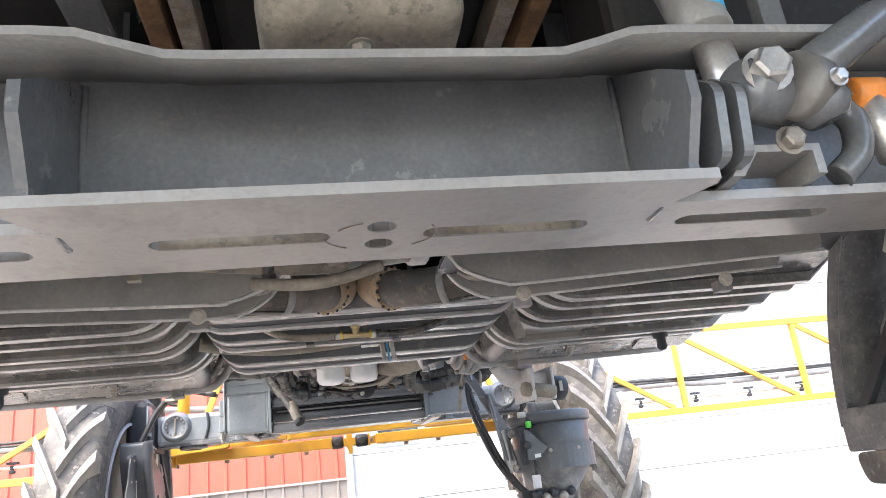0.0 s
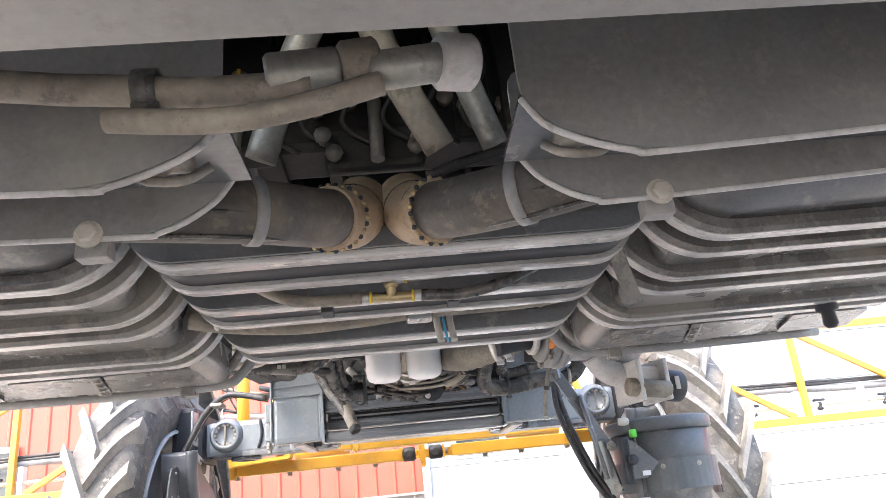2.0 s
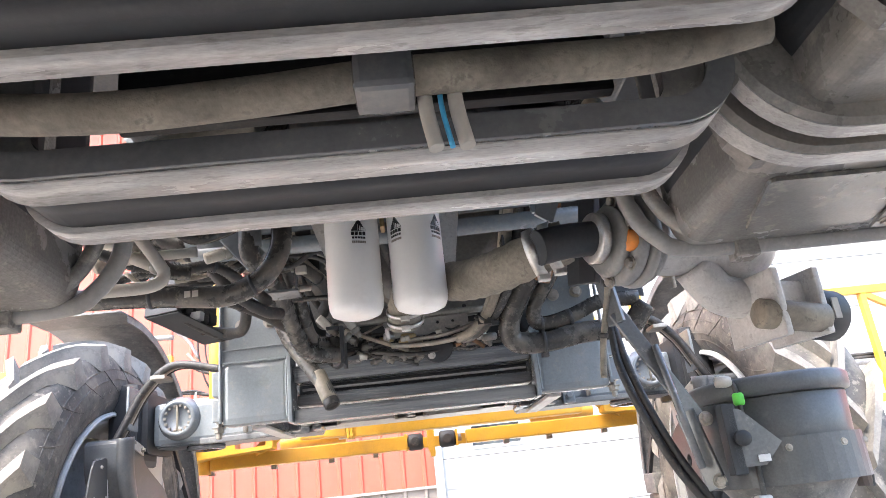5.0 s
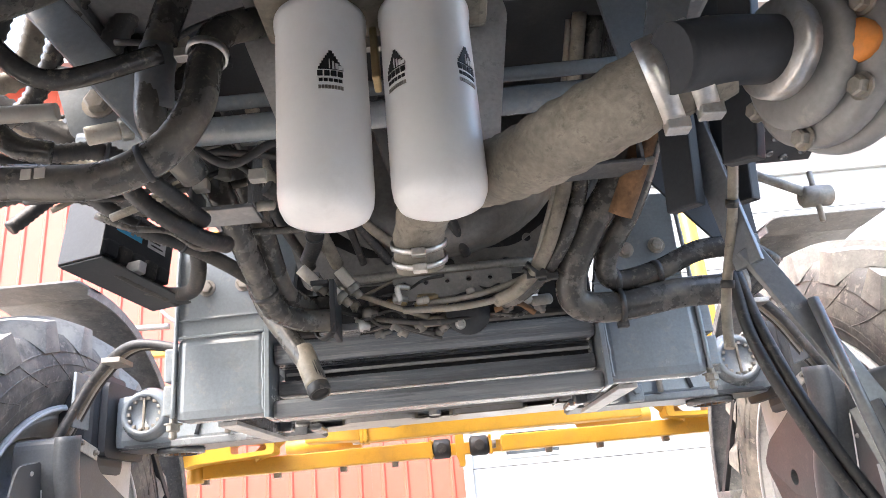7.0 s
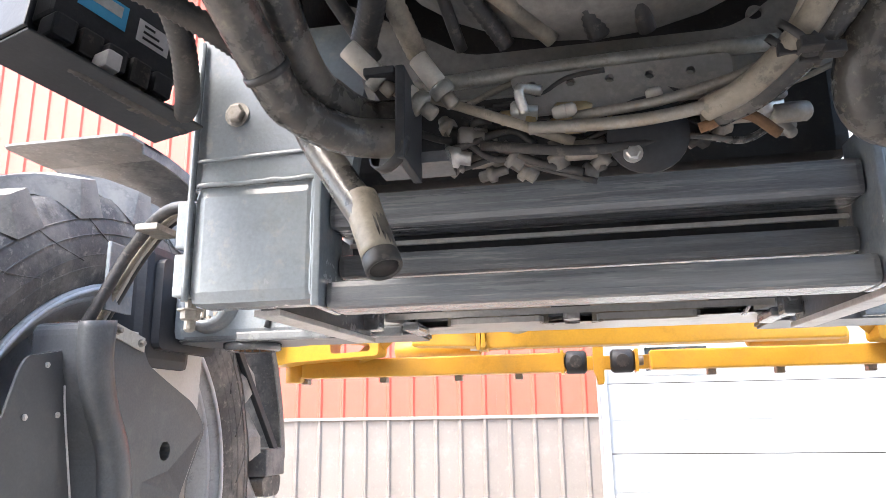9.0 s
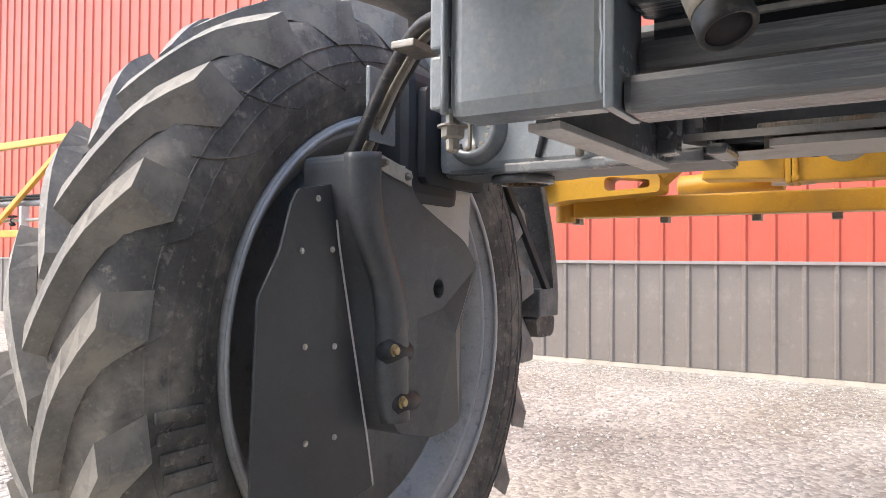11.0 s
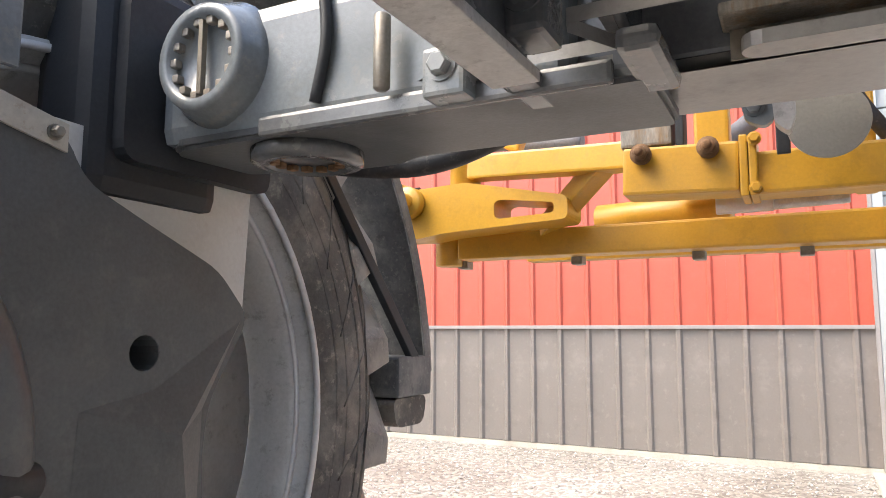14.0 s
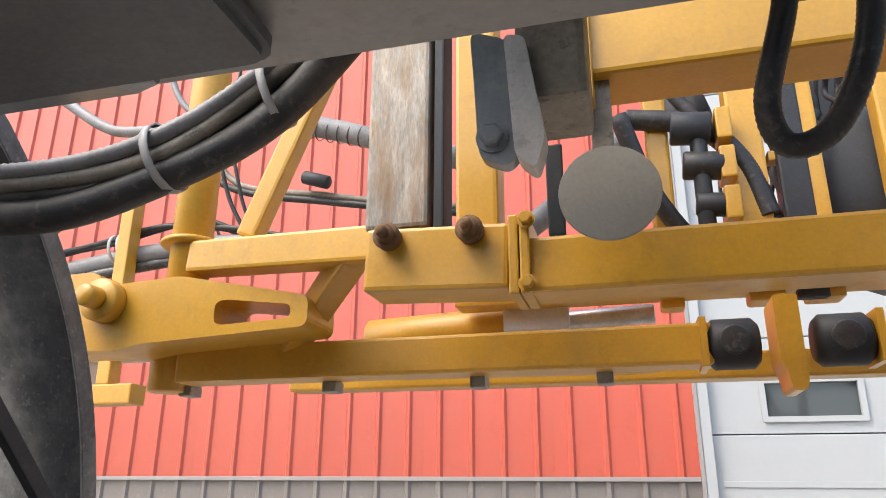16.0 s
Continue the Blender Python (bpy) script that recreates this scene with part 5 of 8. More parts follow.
def rear_axle_arm(side):
    """Telescoping axle tube with round ports, end plate, drop leg and covers, up to the wheel."""
    s = side
    c0 = 0.06 if s < 0 else 0.165
    def X(v):
        return c0 + s * v
    def bx(bm, xa, xb, *r):
        box(bm, min(X(xa), X(xb)), max(X(xa), X(xb)), *r)
    a = thing("telescoping_axle", (X(0.9), 5.5, 1.36), "blue-grey telescoping rear axle arm with round ports", "axle", "telescoping axles")
    b = B()
    bx(b, 0.50, 1.14, 5.40, 5.63, 1.380, 1.575, 0.03)
    part("tube", b, M_BLUE, a, "blue-grey painted axle tube")
    b = B()
    bx(b, 0.44, 0.93, 5.385, 5.40, 1.372, 1.40, 0.006)
    part("lower_rib", b, M_FRAME, a)
    b = B()
    plate(b, rounded([(X(0.40), 5.402), (X(0.40), 5.602), (X(0.79), 5.602), (X(0.84), 5.635), (X(0.93), 5.635), (X(0.98), 5.602), (X(1.12), 5.59), (X(1.135), 5.43), (X(1.1), 5.402)], 0.02), "z", 1.3765, 1.392)
    es = [e for e in b.edges if max(v.co.z for v in e.verts) < 1.377 and len(e.link_faces) == 2 and e.calc_face_angle(0) > 1]
    bmesh.ops.bevel(b, geom=es, offset=0.006, segments=2, affect="EDGES", clamp_overlap=True)
    part("lower_casting", b, M_COVER, a, "dark cast underside round the port")
    b = B()
    plate(b, rounded([(5.34, 1.355), (5.66, 1.355), (5.66, 1.62), (5.34, 1.62)], 0.03), "x", X(1.14), X(1.165))
    part("end_plate", b, M_BLACK, a, "black rounded end plate")
    b = B()
    lathe(b, [(0.1, 0), (0.088, 0.02), (0.08, 0.045), (0.078, 0.05), (0.062, 0.05), (0.06, 0.03), (0.0, 0.03)], (X(1.02), 5.41, 1.495), (0, -1, 0), 32)
    port = part("round_port", b, M_BLUE, a, "round castellated port")
    for k in range(14):
        b = B()
        an = 2 * math.pi * k / 14
        px, pz = X(1.02) + 0.056 * math.cos(an), 1.495 + 0.056 * math.sin(an)
        box(b, px - 0.006, px + 0.006, 5.365, 5.378, pz - 0.006, pz + 0.006, 0.002)
        part("tooth", b, M_BOLT, port)
    b = B()
    box(b, X(1.02) - 0.004, X(1.02) + 0.004, 5.362, 5.372, 1.44, 1.55, 0.001)
    part("bar", b, M_HOSE_TAN, port)
    b = B()
    lathe(b, [(0.085, 0), (0.085, 0.018), (0.07, 0.022), (0.058, 0.022), (0.055, 0.008), (0.0, 0.008)], (X(0.93), 5.50, 1.376), (0, 0, -1), 32)
    port2 = part("bottom_port", b, M_FRAME, a, "round bottom port with rusty teeth")
    for k in range(14):
        b = B()
        an = 2 * math.pi * k / 14
        px, py = X(0.93) + 0.052 * math.cos(an), 5.50 + 0.052 * math.sin(an)
        box(b, px - 0.007, px + 0.007, py - 0.007, py + 0.007, 1.357, 1.366, 0.002)
        part("tooth", b, M_RUST, port2)
    b = B()
    hose(b, [(X(0.84), 5.395, 1.41), (X(0.82), 5.39, 1.49), (X(0.83), 5.395, 1.57)], 0.008, 8, 5)
    part("seal_ring", b, M_BLACK, a)
    b = B()
    bx(b, 0.60, 0.655, 5.352, 5.40, 1.375, 1.435, 0.006)
    cl = part("pinch_lug", b, M_BLUE, a)
    b = B()
    hex_bolt(b, (X(0.628), 5.352, 1.41), (0, -1, 0), 0.014, 0.016)
    part("bolt", b, M_BLUE, cl)
    b = B()
    rod(b, (X(0.72), 5.37, 1.40), (X(0.72), 5.37, 1.50), 0.011, 10)
    part("stud", b, M_BOLT, a)
    # wedge clamps on the beam's underside
    for x in (0.40, 0.54):
        b = B()
        bx(b, x - 0.022, x + 0.022, 5.31, 5.46, 1.376, 1.3995, 0.01)
        part("wedge_clamp", b, M_FRAME, a, "dark bevelled clamp")
    # drop leg, moulded cover, bolted guard and pale knuckle sheet
    b = B()
    plate(b, rounded([(4.99, 1.387), (5.095, 1.40), (5.235, 1.366), (5.27, 1.305), (5.385, 1.258), (5.52, 1.205), (5.595, 1.13), (5.51, 0.995), (5.50, 0.92), (5.51, 0.72), (5.47, 0.69), (5.36, 0.68),
                      (5.2, 0.72), (5.14, 0.80), (5.12, 0.93), (5.106, 1.067), (5.04, 1.19), (4.997, 1.28)], 0.03), "x", X(1.12), X(1.25), [circle(5.38, 1.074, 0.026)])
    es = [e for e in b.edges if abs(e.verts[0].co.x - X(1.12)) < 1e-4 and abs(e.verts[1].co.x - X(1.12)) < 1e-4 and len(e.link_faces) == 2 and e.calc_face_angle(0) > 1]
    bmesh.ops.bevel(b, geom=es, offset=0.016, segments=3, affect="EDGES", clamp_overlap=True)
    leg = part("leg_cover", b, M_COVER, a, "black moulded leg cover", False)
    # half-round hose channel down the front edge
    b = B()
    left = [(4.985, 1.388), (4.992, 1.29), (5.03, 1.19), (5.09, 1.08), (5.108, 0.97), (5.105, 0.85), (5.13, 0.76)]
    right = [(5.10, 1.402), (5.10, 1.30), (5.13, 1.20), (5.185, 1.10), (5.215, 0.99), (5.215, 0.86), (5.22, 0.76)]
    rows = []
    for l, r in zip(curve_points([(0, *p) for p in left], 6), curve_points([(0, *p) for p in right], 6)):
        ring = []
        for k in range(9):
            an = math.pi * k / 8
            u = 0.5 - 0.5 * math.cos(an)
            ring.append(b.verts.new((X(1.125 - 0.042 * math.sin(an) ** 0.7), l.y + (r.y - l.y) * u, l.z + (r.z - l.z) * u)))
        rows.append(ring)
    for p, q in zip(rows, rows[1:]):
        for k in range(8):
            b.faces.new((p[k], p[k + 1], q[k + 1], q[k])).smooth = True
        b.faces.new((p[8], p[0], q[0], q[8]))
    b.faces.new(rows[0])
    b.faces.new(list(reversed(rows[-1])))
    part("hose_channel", b, M_COVER, leg, "half-round moulded hose channel")
    b = B()
    apex = b.verts.new((X(1.102), 5.44, 0.952))
    base = [b.verts.new((X(1.1195), y, z)) for y, z in ((5.28, 1.0), (5.40, 1.02), (5.575, 1.125), (5.495, 0.985), (5.488, 0.72), (5.36, 0.70), (5.27, 0.80))]
    for p, q in zip(base, base[1:] + base[:1]):
        b.faces.new((apex, p, q))
    b.faces.new(list(reversed(base)))
    part("pressed_fold", b, M_COVER, leg)
    b = B()
    plate(b, [(5.095, 1.402), (5.235, 1.372), (5.235, 1.335), (5.095, 1.365)], "x", X(1.112), X(1.117))
    rp = part("retainer", b, M_RETAIN, leg, "pale clamp strip with two bolts")
    bolts(rp, [(X(1.112), 5.115, 1.38), (X(1.112), 5.215, 1.357)], (-s, 0, 0), 0.008, 0.014)
    bolts(leg, [(X(1.078), 5.118, 0.938), (X(1.078), 5.152, 0.812)], (-s, 0, 0), 0.011, 0.012, M_BRASS)
    for y, zz in ((5.118, 0.934), (5.150, 0.808)):
        b = B()
        rod(b, (X(1.10), y - 0.012, zz + 0.002), (X(1.115), y + 0.11, zz - 0.012), 0.03, 18, 0.024, 0.012)
        rod(b, (X(1.12), y, zz), (X(1.078), y, zz), 0.02, 16)
        part("boss", b, M_BLACK, leg, "moulded bolt boss")
    b = B()
    plate(b, rounded([(4.88, 1.30), (4.985, 1.318), (5.0, 1.18), (5.008, 0.9), (5.012, 0.58), (4.75, 0.58), (4.754, 0.77), (4.768, 1.07), (4.828, 1.168), (4.86, 1.27)], 0.012), "x", X(1.158), X(1.165))
    gd = part("guard_plate", b, M_GUARD, a, "flat black bolted guard")
    bolts(gd, [(X(1.158), y, z) for y, z in ((4.939, 1.283), (4.888, 1.167), (4.988, 1.172), (4.901, 0.962), (4.998, 0.954), (4.906, 0.755), (5.0, 0.75))], (-s, 0, 0), 0.0052, 0.006, M_STEEL)
    b = B()
    plate(b, [(5.0, 1.305), (5.03, 1.145), (5.125, 0.75), (5.157, 0.6), (5.013, 0.58), (5.009, 0.9)], "x", X(1.166), X(1.172))
    fl = part("guard_flange", b, M_GUARD, gd, "folded flange with pale edge")
    b = B()
    hose(b, [(X(1.166), 5.012, 1.24), (X(1.166), 5.03, 1.145), (X(1.166), 5.125, 0.75), (X(1.166), 5.157, 0.6)], 0.003, 6, 4)
    part("pale_edge", b, M_RIM, fl)
    b = B()
    plate(b, [(4.95, 1.31), (5.03, 1.33), (5.03, 1.30), (4.95, 1.29)], "x", X(1.168), X(1.20))
    part("guard_bracket", b, M_FRAME, gd)
    b = B()
    plate(b, [(5.2, 1.40), (5.655, 1.392), (5.642, 1.13), (5.50, 1.15), (5.3, 1.25)], "x", X(1.18), X(1.188))
    part("knuckle_sheet", b, M_KNUCKLE, a, "pale grey sheet")
    b = B()
    box(b, min(X(1.165), X(1.30)), max(X(1.165), X(1.30)), 5.30, 5.56, 1.30, 1.66, 0.03)
    part("kingpin_head", b, M_BLACK, a)
    b = B()
    rod(b, (X(1.2), REAR_Y, AXLE_Z), (X(1.42), REAR_Y, AXLE_Z), 0.16, 28)
    part("hub_motor", b, M_FRAME, a)
    b = B()
    bx(b, 1.112, 1.124, 5.06, 5.165, 1.425, 1.60, 0.004)
    part("hose_bracket", b, M_BLUE, a, "blue-grey hose bracket")
    return a


for sd in (-1, 1):
    rear_axle_arm(sd)


def side_gusset(side):
    s = side
    x = -0.45 if s < 0 else 0.60
    b = B()
    plate(b, [(4.68, 1.34), (5.28, 1.352), (5.28, 1.56), (4.68, 1.56)], "x", x - 0.012, x + 0.012)
    g = thing("side_gusset", (x, 5.2, 1.35), "dark side plate between mount and axle beam with scuffed lower edge", "gusset plate", "side gussets")
    part("plate", b, M_FRAME, g)
    b = B()
    beam(b, (x, 4.68, 1.338), (x, 5.28, 1.35), 0.05, 0.012, 0.002)
    part("lower_edge", b, M_STEEL_EDGE, g, "scuffed bare edge")
    b = B()
    box(b, x + 0.03 * -s * 1.0 - 0.02, x - 0.03 * s + 0.02, 5.22, 5.28, 1.37, 1.54, 0.008)
    p = part("bolt_block", b, M_FRAME, g)
    bolts(p, [(x - 0.03 * s, 5.22, 1.41), (x - 0.03 * s, 5.22, 1.49)], (0, -1, 0), 0.016, 0.014, M_FRAME)


side_gusset(-1)
side_gusset(1)


# ---- oil filters ----
def text_mesh(body, size, m, depth=0.0006):
    cu = bpy.data.curves.new("lettering", "FONT")
    cu.body, cu.size, cu.extrude = body, size, depth
    cu.align_x = "CENTER"
    tmp = bpy.data.objects.new("lettering", cu)
    scene.collection.objects.link(tmp)
    me = bpy.data.meshes.new_from_object(tmp.evaluated_get(bpy.context.evaluated_depsgraph_get()))
    bpy.data.objects.remove(tmp)
    bpy.data.curves.remove(cu)
    me.materials.append(m)
    return me


def wrap(bm, x0, x1, z0, z1, c, r, n=6):
    """A thin patch on an upright cylinder, facing -y; x is measured along the curve."""
    rows = []
    for i in range(n + 1):
        a = (x0 + (x1 - x0) * i / n) / r
        rows.append([bm.verts.new((c[0] + rr * math.sin(a), c[1] - rr * math.cos(a), z)) for rr, z in ((r, z0), (r + 0.0008, z0), (r + 0.0008, z1), (r, z1))])
    for p, q in zip(rows, rows[1:]):
        for k in range(4):
            bm.faces.new((p[k], p[(k + 1) % 4], q[(k + 1) % 4], q[k]))
    bm.faces.new(rows[0])
    bm.faces.new(list(reversed(rows[-1])))


def oil_filter(x, y, z0, z1, turn):
    r = 0.059
    f = thing("oil_filter", (x, y, z0), "white spin-on oil filter canister with black printed mark", "oil filter", "oil filters")
    b = B()
    lathe(b, [(0.022, 0.0), (0.039, 0.001), (0.052, 0.007), (0.057, 0.018), (r, 0.034), (r, z1 - z0 - 0.02), (r + 0.002, z1 - z0 - 0.018), (r + 0.002, z1 - z0 - 0.008), (r - 0.008, z1 - z0)], (x, y, z0), (0, 0, 1), 48)
    part("canister", b, M_WHITE, f, "white enamelled canister")
    for t in turn:
        # a black triangle with pale rays below, and bars for the lettering
        zc = z0 + 0.175
        for k in range(7):
            b = B()
            h = 0.0038
            half = 0.0155 * (1 - k / 7)
            wrap(b, t - half, t + half, zc + k * h, zc + (k + 1) * h - (0.0 if k else 0.0), (x, y), r + 0.0004)
            part("printed_triangle", b, M_LETTER, f)
        for k in range(4):
            b = B()
            wrap(b, t - 0.002 + 0.004 * k, t - 0.0008 + 0.0052 * k, zc + 0.0005, zc + 0.014 - 0.0028 * k, (x, y), r + 0.0014)
            part("printed_ray", b, M_WHITE, f)
        for dz, w0, hh, n in ((-0.0095, 0.0165, 0.0075, 4), (-0.0175, 0.015, 0.0045, 5), (-0.0275, 0.0155, 0.005, 8)):
            for k in range(n):
                b = B()
                st = 2 * w0 / n
                wrap(b, t - w0 + st * k, t - w0 + st * (k + 0.78), zc + dz, zc + dz + hh, (x, y), r + 0.0004, 2)
                part("printed_bar", b, M_LETTER if n < 8 else M_BOLT, f)
    return f


oil_filter(0.002, 3.585, 1.413, 1.706, (0.02,))
oil_filter(0.140, 3.585, 1.415, 1.706, (-0.045, 0.054))


def filter_head():
    h = thing("filter_head", (0.09, 3.57, 1.72), "dusty cast filter head with flanged plate", "filter head")
    b = B()
    plate(b, rounded([(-0.115, 1.765), (0.255, 1.775), (0.262, 1.74), (0.225, 1.52), (0.205, 1.52), (0.20, 1.70), (-0.06, 1.70), (-0.03, 1.55), (-0.05, 1.53), (-0.118, 1.73)], 0.012), "y", 3.645, 3.657)
    part("back_plate", b, M_STEEL_EDGE, h, "dusty flanged back plate")
    b = B()
    box(b, -0.08, 0.23, 3.53, 3.644, 1.7125, 1.76, 0.012)
    part("head", b, M_HOSE_TAN, h, "mud-brown casting")
    b = B()
    box(b, -0.12, 0.26, 3.54, 3.66, 1.78, 1.92, 0.02)
    part("manifold", b, M_DARK, h)
    for x in (0.02, 0.2):
        b = B()
        lathe(b, [(0.016, 0), (0.016, 0.03), (0.022, 0.03), (0.022, 0.05), (0.012, 0.055)], (x, 3.535, 1.82), (0, -0.6, -0.5), 12)
        part("plug", b, M_BOLT, h)
    for x in (0.10, 0.115):
        b = B()
        box(b, x - 0.035, x - 0.025, 3.60, 3.64, 1.62, 1.70, 0.003)
        part("brass_tag", b, M_BRASS, h)


filter_head()


# ---- hoses round the filters ----
lp = thing("coolant_hose", (-0.3, 3.56, 1.5), "thick dusty black hose bent up beside the filters", "hose")
b = B()
hose(b, [(-0.82, 3.54, 1.53), (-0.6, 3.56, 1.505), (-0.472, 3.56, 1.498), (-0.368, 3.56, 1.490), (-0.264, 3.56, 1.482), (-0.19, 3.56, 1.514), (-0.152, 3.56, 1.572), (-0.148, 3.58, 1.652), (-0.136, 3.60, 1.712), (-0.09, 3.64, 1.755)], 0.0225, 20, 8)
part("hose_run", b, M_HOSE, lp, "dusty black rubber")
clamp(lp, (-0.147, 3.582, 1.665), (0.1, 0.2, 1), 0.0225, 0.012)
tx = new("lettering", text_mesh("HOSE", 0.019, M_PALE))
tx.parent = lp
tx.matrix_basis = pose(-0.305, 3.5365, 1.478, 82, 0, 2)
for k in range(2):
    b = B()
    box(b, -0.345 + 0.016 * k, -0.333 + 0.016 * k, 3.5355, 3.5372, 1.480, 1.493, 0)
    part("lettering_bar", b, M_PALE, lp)
for x, y, z, d in ((-0.21, 3.56, 1.5, (1, 0, 0.4)), (-0.42, 3.56, 1.494, (1, 0, 0))):
    b = B()
    lathe(b, [(0.0225, -0.004), (0.0245, -0.004), (0.0245, 0.004), (0.0225, 0.004)], (x, y, z), d, 20, False)
    part("tie", b, M_BLACK, lp)
fh = thing("fuel_hose", (-0.22, 3.6, 1.7), "upright black moulded hose with cuffed end", "hose")
b = B()
hose(b, [(-0.10, 3.62, 2.05), (-0.165, 3.60, 1.87), (-0.208, 3.60, 1.75), (-0.222, 3.60, 1.66), (-0.228, 3.62, 1.59), (-0.20, 3.70, 1.55)], 0.022, 18, 8)
part("hose_run", b, M_HOSE, fh)
b = B()
hose(b, [(-0.219, 3.60, 1.69), (-0.2225, 3.60, 1.655), (-0.2265, 3.615, 1.61)], 0.025, 18, 4)
part("cuff", b, M_COVER, fh, "black rubber cuff")
clamp(fh, (-0.19, 3.60, 1.80), (0.3, 0, 1), 0.022, 0.012)
hose_thing("fuel_hose", [(-0.43, 3.52, 1.75), (-0.40, 3.5, 1.68), (-0.35, 3.5, 1.615), (-0.30, 3.52, 1.60), (-0.2, 3.56, 1.655)], 0.013, M_HOSE, "thin black branch hose", seg=12)
hose_thing("coolant_hose", [(-0.75, 3.42, 1.70), (-0.55, 3.45, 1.715), (-0.43, 3.45, 1.745), (-0.345, 3.48, 1.79), (-0.2, 3.5, 1.86)], 0.042, M_HOSE_TAN, "fat mud-caked brown hose", seg=20)
hose_thing("air_hose", [(-0.75, 3.5, 1.66), (-0.5, 3.5, 1.685), (-0.36, 3.52, 1.745), (-0.265, 3.54, 1.82), (-0.2, 3.6, 1.92)], 0.03, M_HOSE, "black rubber air hose beside the frame", seg=20)
for k, (pts, r, m, lab) in enumerate([
    ([(-0.44, 3.47, 1.66), (-0.425, 3.48, 1.61), (-0.39, 3.49, 1.555), (-0.375, 3.5, 1.52), (-0.40, 3.49, 1.495), (-0.5, 3.48, 1.49)], 0.013, M_PALE, "pale muddy elbow pipe end"),
    ([(-0.5, 3.55, 1.575), (-0.42, 3.56, 1.585), (-0.33, 3.57, 1.59)], 0.011, M_PALE, "pale dusty crimped fitting"),
    ([(-0.5, 3.58, 1.62), (-0.44, 3.58, 1.60), (-0.40, 3.6, 1.565), (-0.36, 3.62, 1.56)], 0.016, M_HOSE, "short black elbow hose"),
    ([(-0.47, 3.9, 1.95), (-0.43, 3.9, 1.84), (-0.42, 3.92, 1.74), (-0.46, 3.95, 1.66)], 0.017, M_CABLE, "dusty black corrugated cable sleeve"),
    ([(-0.62, 3.8, 1.80), (-0.52, 3.82, 1.74), (-0.45, 3.84, 1.70), (-0.40, 3.88, 1.64)], 0.015, M_CABLE, "dusty black corrugated cable sleeve"),
    ([(-0.55, 4.0, 1.86), (-0.46, 4.0, 1.78), (-0.38, 4.02, 1.72), (-0.29, 4.05, 1.70)], 0.014, M_CABLE, "dusty black corrugated cable sleeve"),
    ([(-0.36, 3.78, 1.62), (-0.31, 3.8, 1.56), (-0.25, 3.86, 1.525), (-0.22, 3.92, 1.53)], 0.014, M_CABLE, "dusty black corrugated cable sleeve"),
    ([(-0.62, 3.86, 1.79), (-0.54, 3.86, 1.75), (-0.48, 3.92, 1.79), (-0.42, 3.98, 1.88)], 0.018, M_HOSE_TAN, "dusty brown bent hose"),
]):
    hose_thing("cable_sleeve" if "sleeve" in lab else "pipe", pts, r, m, lab, "cable sleeve" if "sleeve" in lab else "pipe", ridge=0.0016 if "corrugated" in lab else 0.0, pitch=0.008, n=10)
# tangle of thin wires and small plugs beside the frame
for k in range(16):
    rng = random.Random(70 + k)
    x, y, z = -0.62 + 0.36 * rng.random(), 3.66 + 0.35 * rng.random(), 1.60 + 0.2 * rng.random()
    p = [(x, y, z)]
    for q in range(4):
        p.append((p[-1][0] + 0.05 + 0.04 * rng.random(), p[-1][1] + 0.05 * (rng.random() - 0.3), p[-1][2] + 0.11 * (rng.random() - 0.5)))
    w = thing("wire_lead", p[0], "thin dusty wire with a small plug", "wire", "wire leads")
    b = B()
    hose(b, p, 0.004 + 0.004 * rng.random(), 8, 6)
    part("lead", b, (M_CABLE, M_HOSE_TAN, M_HOSE, M_CABLE)[k % 4], w)
    b = B()
    box(b, p[-1][0] - 0.012, p[-1][0] + 0.016, p[-1][1] - 0.01, p[-1][1] + 0.01, p[-1][2] - 0.01, p[-1][2] + 0.01, 0.003)
    part("plug", b, (M_BLACK, M_ZINC, M_BLACK, M_PALE)[k % 4], w)
for pts, r, m, lab in (([(-0.47, 3.62, 1.60), (-0.40, 3.66, 1.585), (-0.33, 3.70, 1.60), (-0.27, 3.76, 1.565), (-0.24, 3.86, 1.55)], 0.012, M_CABLE, "black corrugated cable sleeve along the rail"),
                       ([(-0.52, 4.02, 1.70), (-0.44, 4.06, 1.64), (-0.37, 4.12, 1.62), (-0.31, 4.20, 1.60), (-0.27, 4.30, 1.585)], 0.014, M_CABLE, "black corrugated cable sleeve along the rail"),
                       ([(-0.60, 3.70, 1.66), (-0.53, 3.74, 1.635), (-0.46, 3.80, 1.64), (-0.41, 3.88, 1.67)], 0.013, M_CABLE, "black corrugated cable sleeve along the rail"),
                       ([(-0.20, 4.10, 1.72), (-0.15, 4.16, 1.69), (-0.13, 4.24, 1.66), (-0.16, 4.31, 1.63)], 0.016, M_CABLE, "black corrugated elbow sleeve above the valves")):
    sl = hose_thing("cable_sleeve", pts, r, m, lab, "cable sleeve", ridge=0.0022, pitch=0.008, n=10)
    for q, q2 in ((1, 2), (2, 3)):
        d = B()
        lathe(d, [(r + 0.0022, -0.003), (r + 0.0045, -0.003), (r + 0.0045, 0.003), (r + 0.0022, 0.003)], pts[q], Vector(pts[q2]) - Vector(pts[q - 1]), 14, False)
        part("tie", d, M_BLACK, sl, "black cable tie")
